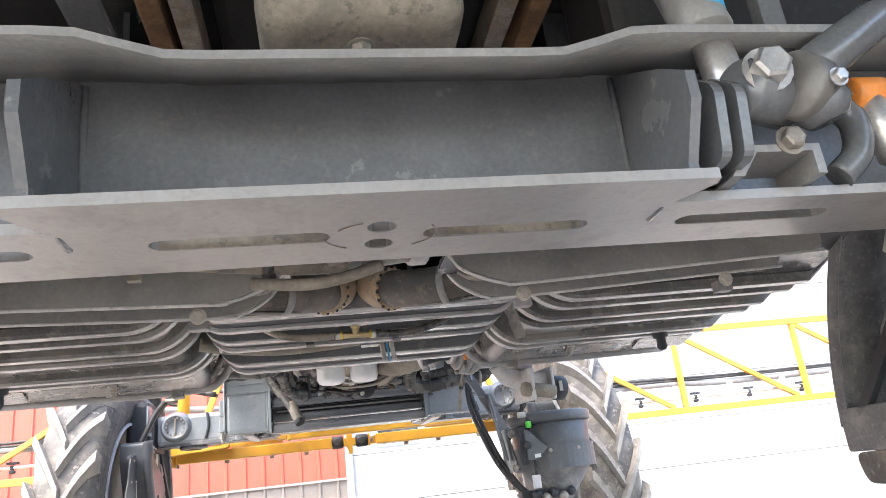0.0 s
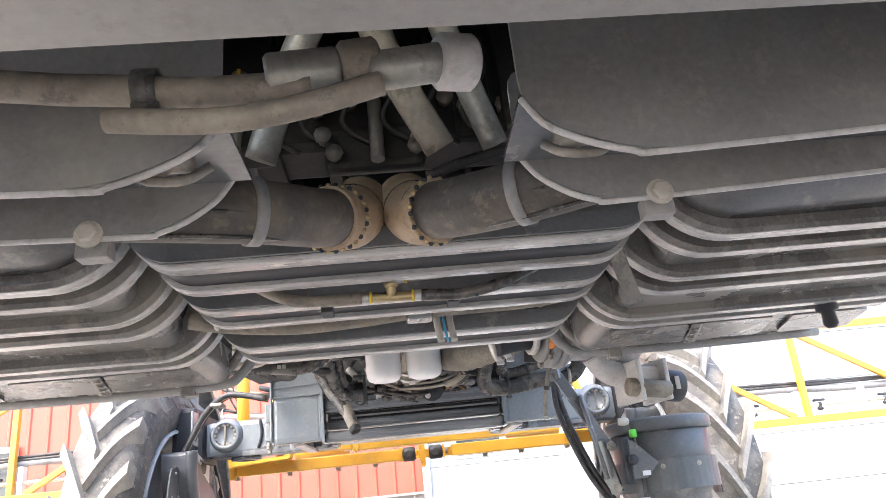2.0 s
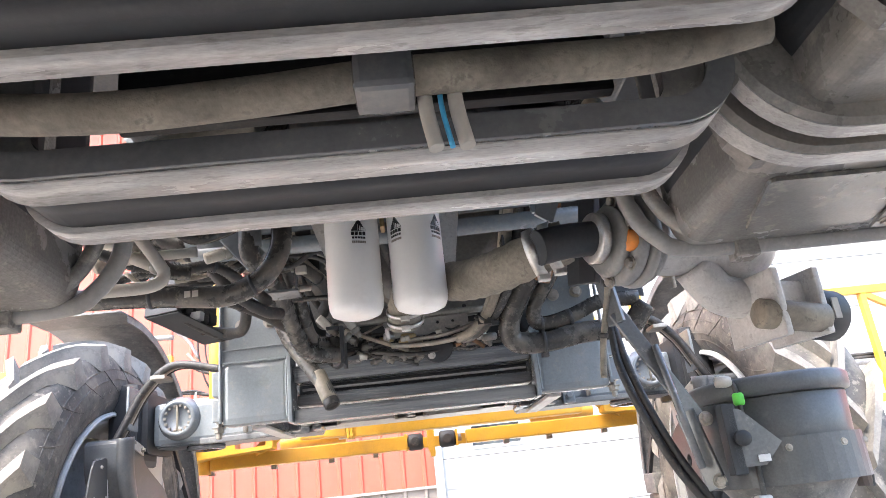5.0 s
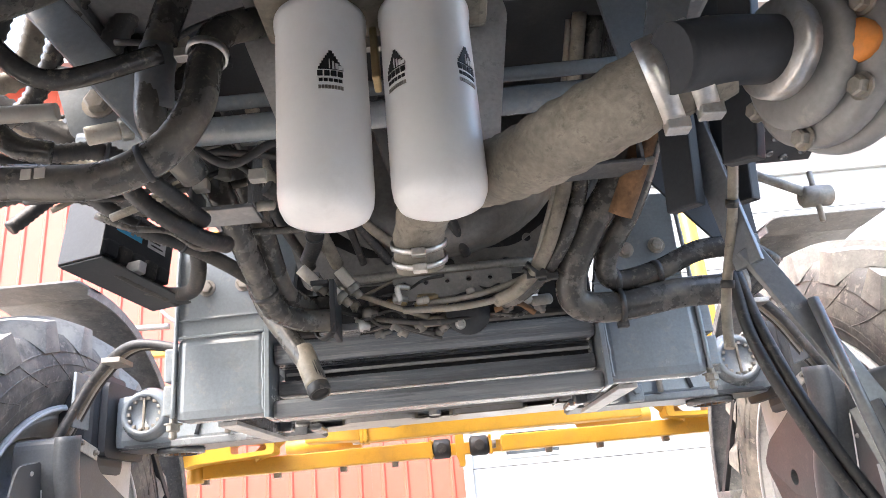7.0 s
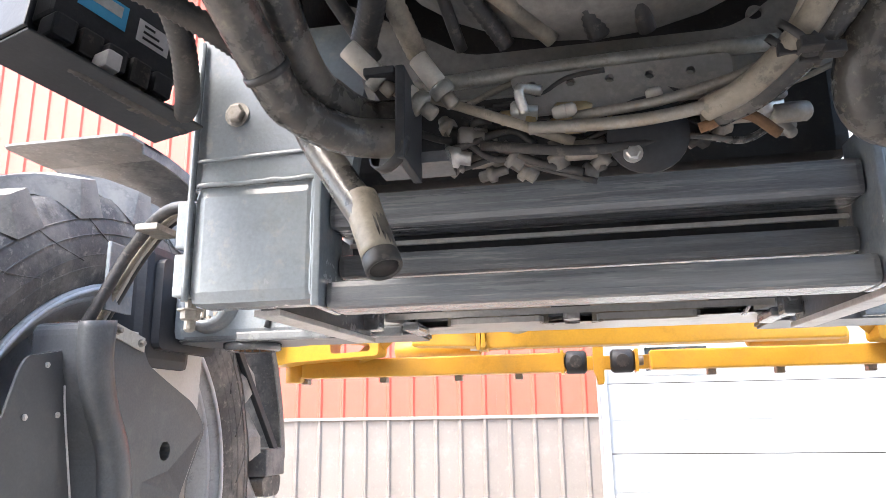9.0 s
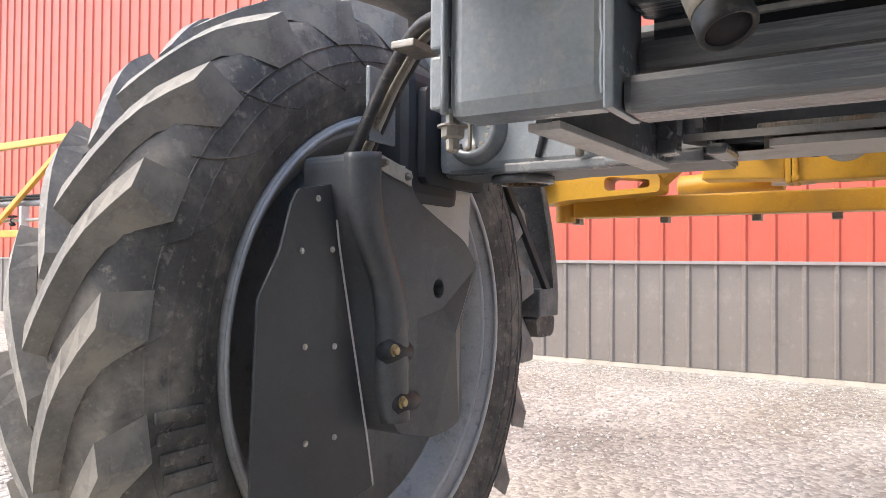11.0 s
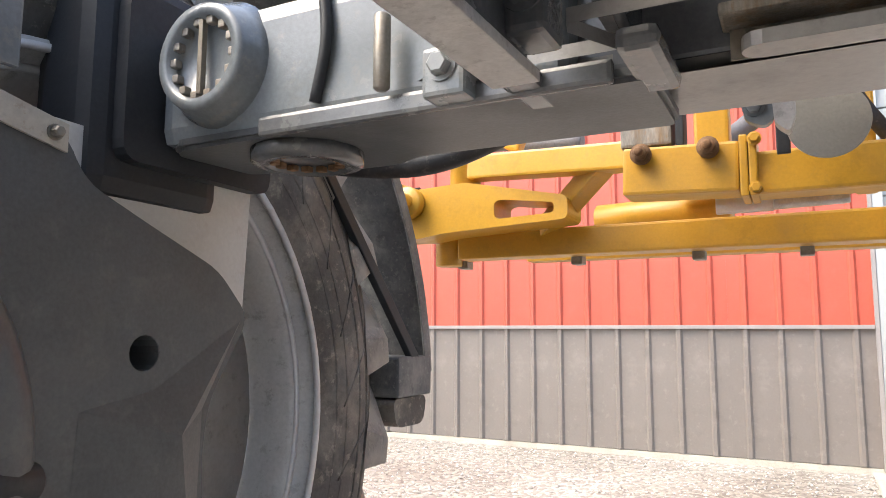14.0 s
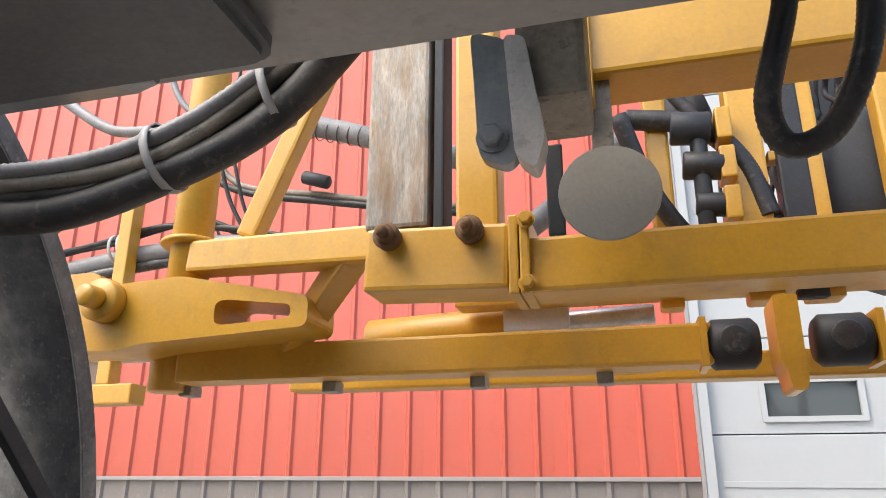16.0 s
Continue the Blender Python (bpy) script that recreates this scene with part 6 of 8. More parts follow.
for x, y, z, d in ((-0.44, 3.50, 1.565, (1, 0.1, -0.5)), (-0.50, 3.49, 1.60, (1, 0.2, -0.2)), (-0.34, 3.66, 1.605, (0.8, 0.3, 0.3)), (-0.17, 4.27, 1.60, (0.6, 0.4, -0.6)), (-0.13, 4.31, 1.575, (0.7, 0.2, -0.6)), (-0.095, 4.33, 1.61, (0.5, 0.3, -0.7))):
    fc = thing("hose_coupling", (x, y, z), "pale crimped hydraulic hose coupling", "coupling", "hose couplings")
    v = Vector(d).normalized()
    for nm, q0, q1, r, m in (("ferrule", 0.0, 0.045, 0.0135, M_RETAIN), ("hex_nut", 0.045, 0.062, 0.0165, M_ZINC), ("stem", 0.062, 0.08, 0.010, M_BOLT)):
        b = B()
        p = Vector((x, y, z))
        rod(b, p + v * q0, p + v * q1, r, 6 if nm == "hex_nut" else 14, None, 0.002)
        part(nm, b, m, fc)
# twin hoses running down to the axle, held by a clamp bracket
rh = hose_thing("return_hose", [(-0.40, 3.85, 2.0), (-0.32, 3.87, 1.79), (-0.25, 3.92, 1.66), (-0.212, 4.14, 1.507), (-0.199, 4.2, 1.485), (-0.166, 4.27, 1.483), (-0.109, 4.3, 1.485)], 0.024, M_HOSE, "dusty black hose running to the axle", seg=18)
rh = hose_thing("return_hose", [(-0.36, 3.93, 2.0), (-0.28, 3.95, 1.79), (-0.21, 4.0, 1.67), (-0.193, 4.18, 1.541), (-0.179, 4.26, 1.526), (-0.157, 4.32, 1.528), (-0.119, 4.34, 1.533)], 0.022, M_HOSE, "dusty black hose running to the axle", seg=18)
for x, y, z, d in ((-0.25, 3.92, 1.66, (0.4, 0.4, -0.9)), (-0.212, 4.14, 1.507, (0.2, 0.6, -0.5))):
    b = B()
    lathe(b, [(0.0242, -0.004), (0.0265, -0.004), (0.0265, 0.004), (0.0242, 0.004)], (x, y, z), d, 18, False)
    part("tie", b, M_CABLE, rh, "black cable tie")
dp = hose_thing("drain_hose", [(-0.36, 4.40, 1.95), (-0.34, 4.47, 1.80), (-0.338, 4.5, 1.692), (-0.3, 4.48, 1.59), (-0.235, 4.45, 1.49), (-0.188, 4.425, 1.421), (-0.157, 4.4, 1.347)], 0.025, M_HOSE, "open-ended dusty drain hose", seg=24, open_end=True)
hp0, hp1 = Vector((-0.188, 4.425, 1.421)), Vector((-0.157, 4.4, 1.347))
hd = (hp1 - hp0).normalized()
b = B()
hose(b, [hp0.lerp(hp1, -0.5), hp0.lerp(hp1, 0.1), hp0.lerp(hp1, 0.75)], 0.0256, 24, 6)
part("dusty_end", b, M_HOSE_TAN, dp, "tan dusty end")
b = B()
lathe(b, [(0.0252, -0.02), (0.0262, -0.018), (0.0262, 0.0), (0.0245, 0.003), (0.0215, 0.003), (0.0205, 0.0)], hp1, hd, 24, False)
part("lip", b, M_CABLE, dp, "dark oily lip")
# near-black disc in the mouth stands for the shade inside the hose
b = B()
lathe(b, [(0.0, -0.002), (0.0198, -0.002), (0.0198, 0.0005), (0.0, -0.0015)], hp1, hd, 24)
part("bore", b, M_VOID, dp, "near-black disc for the shaded bore")
hb = thing("hose_stay", (-0.1, 4.33, 1.45), "black folded plate holding two hose ends", "bracket")
b = B()
box(b, -0.109, -0.097, 4.27, 4.37, 1.450, 1.570, 0.003)
part("plate", b, M_BLACK, hb)
b = B()
box(b, -0.149, -0.110, 4.27, 4.37, 1.560, 1.570, 0.002)
part("flange", b, M_BLACK, hb)


def hose_bracket(x0, x1, y, z, name_label):
    h = thing("hose_bracket", ((x0 + x1) / 2, y, z), name_label, "bracket", "hose brackets")
    b = B()
    box(b, x0, x1, y - 0.035, y + 0.035, z - 0.004, z + 0.004, 0.002)
    box(b, x1 - 0.008, x1, y - 0.035, y + 0.035, z + 0.0045, z + 0.15, 0.002)
    box(b, x0, x0 + 0.006, y - 0.035, y + 0.035, z + 0.0045, z + 0.05, 0.002)
    part("strap", b, M_FRAME, h)
    b = B()
    rod(b, (x1 - 0.02, y, z + 0.012), (x1 + 0.03, y, z + 0.012), 0.009, 10)
    part("bolt", b, M_BOLT, h)
    b = B()
    rod(b, (x1 - 0.02, y, z + 0.14), (x1 + 0.03, y, z + 0.14), 0.009, 10)
    part("bolt", b, M_BOLT, h)


hose_bracket(-0.27, -0.165, 3.90, 1.575, "dusty steel strap bracket round two hoses")
hose_bracket(0.405, 0.565, 4.12, 1.70, "dusty steel strap bracket round the hose bundle")

# big wrapped suction hose, coupling, flange and pump on the right
ph = thing("suction_hose", (0.35, 3.62, 1.5), "thick woven-wrapped suction hose clamped to the pump", "hose")
b = B()
hose(b, [(0.43, 3.405, 1.478), (0.375, 3.43, 1.468), (0.295, 3.50, 1.458), (0.235, 3.62, 1.482), (0.17, 3.76, 1.53), (0.12, 3.88, 1.55), (0.10, 3.95, 1.515), (0.10, 3.98, 1.475)], 0.042, 24, 14, 0.0032, 0.04, True)
part("wrap", b, M_WRAP, ph, "woven grey-brown wrap", True)
for x, y, z in ((0.372, 3.432, 1.468), (0.402, 3.417, 1.473)):
    clamp(ph, (x, y, z), (1, -0.45, 0.17), 0.045, 0.022, M_STEEL)
for k in range(2):
    clamp(ph, (0.10, 3.95 + 0.017 * k, 1.512 - 0.022 * k), (0, 0.6, -0.8), 0.0445, 0.009, M_STEEL)
made = set(bpy.data.objects)
pump = thing("pump", (0.8, 3.6, 1.5), "dark dusty pump with bolted round flanges", "pump")
b = B()
hose(b, [(0.45, 3.60, 1.582), (0.52, 3.595, 1.597), (0.60, 3.59, 1.605)], 0.041, 24, 6)
part("inlet_neck", b, M_BLACK, pump, "black rubber neck")
b = B()
lathe(b, [(0.056, 0), (0.06, 0.004), (0.06, 0.022), (0.052, 0.026)], (0.585, 3.59, 1.604), (1, 0, 0), 32)
part("clamp_ring", b, M_STEEL, pump, "bright clamp ring")
for x0, r0, w in ((0.625, 0.085, 0.024), (0.650, 0.106, 0.036), (0.688, 0.112, 0.03)):
    b = B()
    lathe(b, [(r0 - 0.01, 0), (r0, 0.008), (r0, w - 0.008), (r0 - 0.008, w)], (x0, 3.60, 1.60), (1, 0, 0), 40)
    part("flange", b, M_SHIELD, pump, "dark cast flange")
for k in range(6):
    an = 0.9 + 2 * math.pi * k / 6
    b = B()
    hex_bolt(b, (0.649, 3.60 + 0.095 * math.cos(an), 1.60 + 0.095 * math.sin(an)), (-1, 0, 0), 0.012, 0.014)
    part("bolt", b, M_BOLT, pump)
b = B()
lathe(b, [(0.022, 0), (0.026, 0.01), (0.024, 0.02), (0.008, 0.024)], (0.655, 3.53, 1.575), (-1, -0.4, 0), 14)
part("cap", b, M_ORANGE, pump, "orange plastic cap")
b = B()
lathe(b, [(0.10, 0), (0.082, 0.02), (0.078, 0.2), (0.1, 0.24), (0.1, 0.3), (0.07, 0.34)], (0.735, 3.60, 1.60), (1, 0, -0.02), 36)
part("body", b, M_STEEL_EDGE, pump, "dusty grey pump body")
b = B()
hose(b, [(0.86, 3.6, 1.54), (0.92, 3.6, 1.47), (1.0, 3.58, 1.44)], 0.05, 18, 6)
part("outlet", b, M_STEEL_EDGE, pump)
b = B()
box(b, 0.98, 1.10, 3.50, 3.62, 1.36, 1.47, 0.012)
part("valve_body", b, M_STEEL_EDGE, pump, "dusty flanged valve body")
b = B()
rod(b, (0.93, 3.50, 1.39), (1.10, 3.48, 1.37), 0.035, 18)
part("ribbed_neck", b, M_HOSE_TAN, pump)
for x in (0.96, 1.08):
    b = B()
    box(b, x, x + 0.02, 3.46, 3.64, 1.33, 1.49, 0.006)
    part("square_flange", b, M_STEEL_EDGE, pump)
b = B()
rod(b, (1.11, 3.55, 1.40), (1.20, 3.55, 1.39), 0.062, 28)
cap = part("end_cap", b, M_BLACK, pump, "black ribbed end cap with pale sticker")
b = B()
box(b, 1.14, 1.16, 3.484, 3.4875, 1.37, 1.42, 0)
part("sticker", b, M_PALE, cap)
b = B()
lathe(b, [(0.2, 0), (0.21, 0.03), (0.16, 0.07), (0.05, 0.09)], (0.98, 3.55, 1.82), (-0.2, -0.5, -0.6), 32)
part("fan_housing", b, M_STEEL_EDGE, pump, "dusty round housing")
for k, z in enumerate((1.84, 1.80)):
    b = B()
    hose(b, [(0.62, 3.55, z + 0.1), (0.68, 3.5, z), (0.78, 3.5, z - 0.04), (0.9, 3.52, z + 0.02)], 0.03, 16, 8)
    part("feed_hose", b, M_HOSE_TAN, pump)

set_down(made, Matrix.Translation((0.475, 3.40, 1.477)) @ Matrix.Rotation(radians(17), 4, "Z") @ Matrix.Scale(0.83, 4) @ Matrix.Translation((-0.585, -3.59, -1.604)))

# hose bundle on the right running to the valves
for k, (dx, dy, m, r) in enumerate(((0, 0, M_HOSE_TAN, 0.015), (0.034, 0.015, M_HOSE, 0.018), (0.014, 0.036, M_HOSE_TAN, 0.013), (-0.018, 0.02, M_BOLT, 0.008))):
    vh = hose_thing("valve_hose", [(0.50 + dx, 4.0 + dy, 2.0), (0.475 + dx, 4.10 + dy, 1.84), (0.455 + dx, 4.16 + dy, 1.72), (0.42 + dx, 4.2 + dy, 1.62), (0.385 + dx * 0.7, 4.25 + dy, 1.555), (0.335 + dx * 0.5, 4.30 + dy, 1.515), *([(0.22, 4.34, 1.50), (0.08, 4.35, 1.505)] if k == 3 else [(0.29 + dx * 0.5, 4.34 + dy, 1.505)])], r, m,
               "mud-brown hose in a tied bundle" if m is not M_BOLT else "braided steel hose in a tied bundle", dx=-0.035, seg=14)
    for q, d in (((0.42 + dx, 4.16 + dy, 1.72), (-0.3, 0.4, -0.9)), ((0.335 + dx * 0.7, 4.25 + dy, 1.545), (-0.6, 0.4, -0.6))):
        clamp(vh, q, d, r, 0.008, M_CABLE)
hh = hose_thing("heater_hose", [(0.66, 4.05, 1.98), (0.58, 4.18, 1.74), (0.50, 4.24, 1.62), (0.455, 4.29, 1.53), (0.47, 4.32, 1.475), (0.56, 4.33, 1.465), (0.70, 4.34, 1.485), (0.84, 4.33, 1.49), (0.9, 4.3, 1.55)], 0.034, M_HOSE, "fat black hose bent across the axle mount", dx=-0.035, seg=20)
clamp(hh, (0.525, 4.33, 1.465), (1, 0, 0), 0.034, 0.012, M_CABLE)
clamp(hh, (0.80, 4.33, 1.49), (1, 0, 0), 0.034, 0.014, M_BOLT)
hose_thing("heater_hose", [(0.70, 4.1, 1.95), (0.62, 4.22, 1.70), (0.54, 4.29, 1.57), (0.56, 4.33, 1.525), (0.66, 4.33, 1.54), (0.76, 4.32, 1.575), (0.88, 4.3, 1.57)], 0.024, M_HOSE, "black hose bent across the axle mount", dx=-0.035, seg=18)
hose_thing("heater_hose", [(0.67, 4.0, 1.9), (0.60, 4.14, 1.72), (0.56, 4.2, 1.63)], 0.026, M_RUST, "red-brown stained hose stub", dx=-0.035, seg=18)
hose_thing("drip_hose", [(0.68, 3.85, 1.66), (0.685, 3.95, 1.52), (0.66, 4.0, 1.38), (0.645, 4.0, 1.29)], 0.009, M_HOSE_TAN, "thin muddy hanging hose", dx=-0.035, seg=12)
for ho, spots in (("return_hose", (((-0.32, 3.87, 1.79), (0.3, 0.1, -0.9)), ((-0.12, 4.29, 1.467), (0.5, 0.75, -0.3)))), ("heater_hose.001", (((0.525, 4.33, 1.525), (1, 0.05, 0.1)), ((0.62, 4.33, 1.537), (1, 0, 0.2)))), ("drip_hose", (((0.648, 3.94, 1.53), (0, 0.5, -0.8)), ((0.628, 3.99, 1.40), (-0.1, 0.3, -0.9))))):
    hb = bpy.data.objects[ho]
    for q, d in spots:
        rr = {"return_hose": 0.026, "heater_hose.001": 0.024, "drip_hose": 0.009}[ho]
        b = B()
        lathe(b, [(rr, -0.007), (rr + 0.0025, -0.007), (rr + 0.0025, 0.007), (rr, 0.007)], q, d, 18, False)
        part("band", b, M_CABLE, hb, "black tape band")
for k in range(7):
    rng = random.Random(k)
    x = -0.28 + 0.06 * k
    hose_thing("wire_loom", [(x, 4.05, 1.9), (x + 0.05 * rng.random(), 4.15, 1.78), (x + 0.1 * rng.random(), 4.25, 1.7), (x + 0.12, 4.36, 1.63)], 0.008 + 0.008 * rng.random(), (M_CABLE, M_HOSE_TAN, M_CABLE)[k % 3],
               "dusty black wiring loom", "wiring", ridge=0.0015 if k % 2 else 0, pitch=0.01)


# ---- control unit on the left ----
def control_unit():
    e = thing("control_unit", (-0.56, 4.3, 1.55), "black electronic control box with connectors on a bent bracket", "control box")
    m = Matrix.Translation((-0.615, 4.39, 1.735)) @ Matrix.Rotation(radians(70), 4, "Z") @ Matrix.Rotation(radians(7), 4, "Y") @ Matrix.Diagonal((1, 1, 0.72, 1))
    def bx(name, r, mt, par=e, label="", bev=0.004):
        b = B()
        box(b, *r, bev)
        bmesh.ops.transform(b, matrix=m, verts=b.verts)
        return part(name, b, mt, par, label)
    bx("bracket", (-0.14, 0.15, 0.03, 0.036, -0.14, 0.14), M_BLACK)
    bx("bracket_lip", (-0.14, 0.15, -0.09, 0.03, -0.146, -0.14), M_BLACK)
    bx("bracket_lip", (-0.146, -0.14, -0.09, 0.03, -0.14, 0.14), M_BLACK)
    c = bx("case", (-0.09, 0.13, -0.03, 0.029, -0.03, 0.12), M_BLACK, e, "black plastic case", 0.01)
    bx("blue_label", (-0.06, 0.02, -0.0315, -0.0305, 0.02, 0.08), M_BLUE_LABEL, c, "blue and white sticker")
    bx("white_label", (-0.05, 0.01, -0.0325, -0.0316, 0.045, 0.072), M_RIM, c)
    bx("white_label", (0.04, 0.10, -0.0315, -0.0305, 0.02, 0.075), M_RIM, c, "pale sticker")
    for k in range(3):
        bx("label_bar", (0.05, 0.09 - 0.01 * k, -0.0325, -0.0316, 0.03 + 0.015 * k, 0.036 + 0.015 * k), M_LETTER, c)
    for k in range(5):
        p = bx("connector", (-0.09 + 0.042 * k, -0.055 + 0.042 * k, -0.045, 0.0, -0.085 - 0.008 * (k % 2), -0.032), (M_BLACK, M_CABLE)[k % 2], e, "", 0.006)
        b = B()
        x = -0.072 + 0.042 * k
        hose(b, [m @ Vector((x, -0.02, -0.085)), m @ Vector((x + 0.005, -0.04, -0.12)), m @ Vector((x + 0.05, -0.05, -0.135)), m @ Vector((0.12, -0.03, -0.12))], 0.011, 12, 8, 0.002, 0.008)
        part("sleeve", b, M_CABLE, p)
    b = B()
    hose(b, [m @ Vector((0.05, -0.04, -0.13)), m @ Vector((0.14, -0.03, -0.10)), (-0.42, 4.33, 1.60), (-0.38, 4.2, 1.66), (-0.40, 4.0, 1.72), (-0.48, 3.85, 1.75)], 0.016, 14, 10, 0.0015, 0.01)
    part("loom", b, M_CABLE, e, "black ribbed loom")
    b = B()
    box(b, -0.005, 0.02, -0.02, 0.02, -0.02, 0.02, 0.005, m @ Matrix.Translation((-0.02, -0.06, -0.10)))
    part("plug_cap", b, M_RIM, e, "white plug cap")
    b = B()
    rod(b, (-0.62, 4.46, 1.82), (-0.52, 4.5, 2.06), 0.012, 10)
    part("stay", b, M_BLACK, e)


control_unit()
for k in range(8):
    rng = random.Random(20 + k)
    y = 3.5 + 0.08 * k
    hose_thing("cable_sleeve", [(-0.72 + 0.05 * rng.random(), y, 1.80 - 0.02 * k), (-0.6, y + 0.05, 1.70 + 0.08 * rng.random()), (-0.5 + 0.05 * rng.random(), y + 0.1, 1.72), (-0.4, y + 0.05, 1.80 + 0.08 * rng.random()), (-0.3, y, 1.95)],
               0.012 + 0.012 * rng.random(), (M_CABLE, M_HOSE_TAN, M_HOSE, M_CABLE)[k % 4], "dusty corrugated cable sleeve", "cable sleeve", ridge=0.0025, n=8)


# ---- chemical hopper on its arm ----
def hopper():
    h = thing("chemical_hopper", (1.16, 4.1, 0.75), "dark grey chemical mixing hopper on a swing arm", "hopper")
    c = (1.175, 4.12, 0)
    b = B()
    lathe(b, [(0.225, 1.185), (0.24, 1.19), (0.245, 1.20), (0.245, 1.235), (0.235, 1.245), (0.21, 1.245), (0.06, 1.26), (0.0, 1.262)], c, (0, 0, 1), 48)
    part("lid", b, M_COVER, h, "dark grey lid with rolled rim", True)
    b = B()
    lathe(b, [(0.21, 0.99), (0.216, 1.0), (0.226, 1.18), (0.222, 1.184)], c, (0, 0, 1), 48)
    part("bowl", b, M_COVER, h, "dark grey bowl", True)
    b = B()
    lathe(b, [(0.05, 0.72), (0.06, 0.74), (0.2, 0.93), (0.205, 0.985)], c, (0, 0, 1), 40)
    part("cone", b, M_FENDER, h, "tapered outlet cone", True)
    b = B()
    rows = []
    for i in range(25):
        a = math.radians(-200 + 8.6 * i)
        rows.append([b.verts.new((c[0] + r * math.cos(a), c[1] + r * math.sin(a), z)) for r, z in ((0.232, 0.93 - 0.035 * (i > 20)), (0.238, 0.93 - 0.035 * (i > 20)), (0.238, 1.06), (0.232, 1.06))])
    for p, q in zip(rows, rows[1:]):
        for k in range(4):
            b.faces.new((p[k], p[(k + 1) % 4], q[(k + 1) % 4], q[k]))
    b.faces.new(rows[0])
    b.faces.new(list(reversed(rows[-1])))
    bd = part("cradle_band", b, M_COVER, h, "dark sheet cradle band")
    bolts(bd, [(c[0] + 0.238 * math.cos(math.radians(a)), c[1] + 0.238 * math.sin(math.radians(a)), 1.03) for a in (-150, -110, -70, -35)], (0, -1, 0), 0.008, 0.007, M_BOLT)
    b = B()
    hose(b, [(0.975, 3.95, 1.235), (0.995, 3.94, 1.225), (1.002, 3.94, 1.12), (1.005, 3.93, 0.98), (1.0, 3.93, 0.84)], 0.008, 10, 6)
    part("sight_hose", b, M_CABLE, h, "thin black hose")
    b = B()
    lathe(b, [(0.016, 0), (0.018, 0.03), (0.014, 0.045)], (0.945, 3.945, 1.24), (1, -0.1, -0.05), 12)
    part("elbow", b, M_PALE, h, "pale pink elbow fitting")
    b = B()
    lathe(b, [(0.013, 0), (0.017, 0.006), (0.017, 0.03), (0.013, 0.036)], (1.0, 3.938, 1.165), (0, 0, 1), 14)
    part("green_ring", b, M_GREEN, h, "bright green collar")
    b = B()
    box(b, 0.98, 1.02, 3.91, 3.95, 0.84, 0.91, 0.006)
    part("white_valve", b, M_RIM, h, "white tee valve")
    b = B()
    plate(b, [(0.94, 0.99), (1.02, 0.99), (1.08, 1.05), (0.98, 1.15), (0.94, 1.16)], "y", 3.90, 3.906)
    br = part("side_plate", b, M_FRAME, h)
    b = B()
    box(b, 1.0, 1.035, 3.896, 3.899, 1.0, 1.02, 0)
    part("sticker", b, M_RIM, br)
    b = B()
    box(b, 0.925, 0.965, 3.9, 3.95, 0.97, 1.17, 0.005)
    part("hinge_block", b, M_BLACK, h)
    b = B()
    lathe(b, [(0.022, 0), (0.022, 0.02), (0.012, 0.024)], (0.965, 3.9, 1.07), (0, -1, 0), 16)
    part("knob", b, M_BLACK, h, "round black knob")
    # swing arms
    for x0, y0, z0, x1, y1, z1, w in ((0.70, 4.0, 1.50, 0.90, 4.02, 1.14, 0.05), (0.86, 4.02, 1.17, 0.90, 3.98, 0.94, 0.06), (0.66, 4.05, 1.9, 0.70, 4.0, 1.46, 0.06)):
        b = B()
        beam(b, (x0, y0, z0), (x1, y1, z1), 0.016, w, 0.003)
        arm = part("swing_arm", b, M_FRAME, h, "dark flat swing arm")
    for p in ((0.90, 3.965, 1.14), (0.90, 3.965, 0.96)):
        b = B()
        hex_bolt(b, p, (0, -1, 0), 0.016, 0.014)
        part("bolt", b, M_BOLT, h)
    for k, off in enumerate((0.0, 0.028)):
        b = B()
        hose(b, [(0.72 - off * 0.3, 4.12, 1.48), (0.74 - off, 4.1, 1.33), (0.79 - off, 4.08, 1.15), (0.86 - off, 4.06, 0.98), (0.97 - off * 0.5, 4.08, 0.83), (1.12, 4.1, 0.76)], 0.013, 14, 8)
        part("feed_hose", b, M_CABLE, h, "black feed hose")
    b = B()
    rod(b, (0.80, 3.99, 1.38), (0.86, 3.97, 1.0), 0.012, 12)
    part("gas_strut", b, M_FRAME, h, "dark gas strut")
    for k in range(5):
        b = B()
        lathe(b, [(0.02, 0), (0.026, 0.01), (0.026, 0.03), (0.018, 0.04)], (1.0 + 0.05 * k, 4.0, 0.82 - 0.02 * (k % 2)), (0.3, -0.5, -0.6), 12)
        part("manifold_fitting", b, (M_BLACK, M_BOLT)[k % 2], h)
    b = B()
    box(b, 0.93, 1.22, 4.02, 4.1, 0.79, 0.83, 0.008)
    part("manifold", b, M_BLACK, h)
    h.location.z += 0.02


made = set(bpy.data.objects)
hopper()
set_down(made, Matrix.Translation((1.06, 4.06, 1.24)) @ Matrix.Scale(0.84, 4) @ Matrix.Translation((-1.175, -4.12, -1.265)))


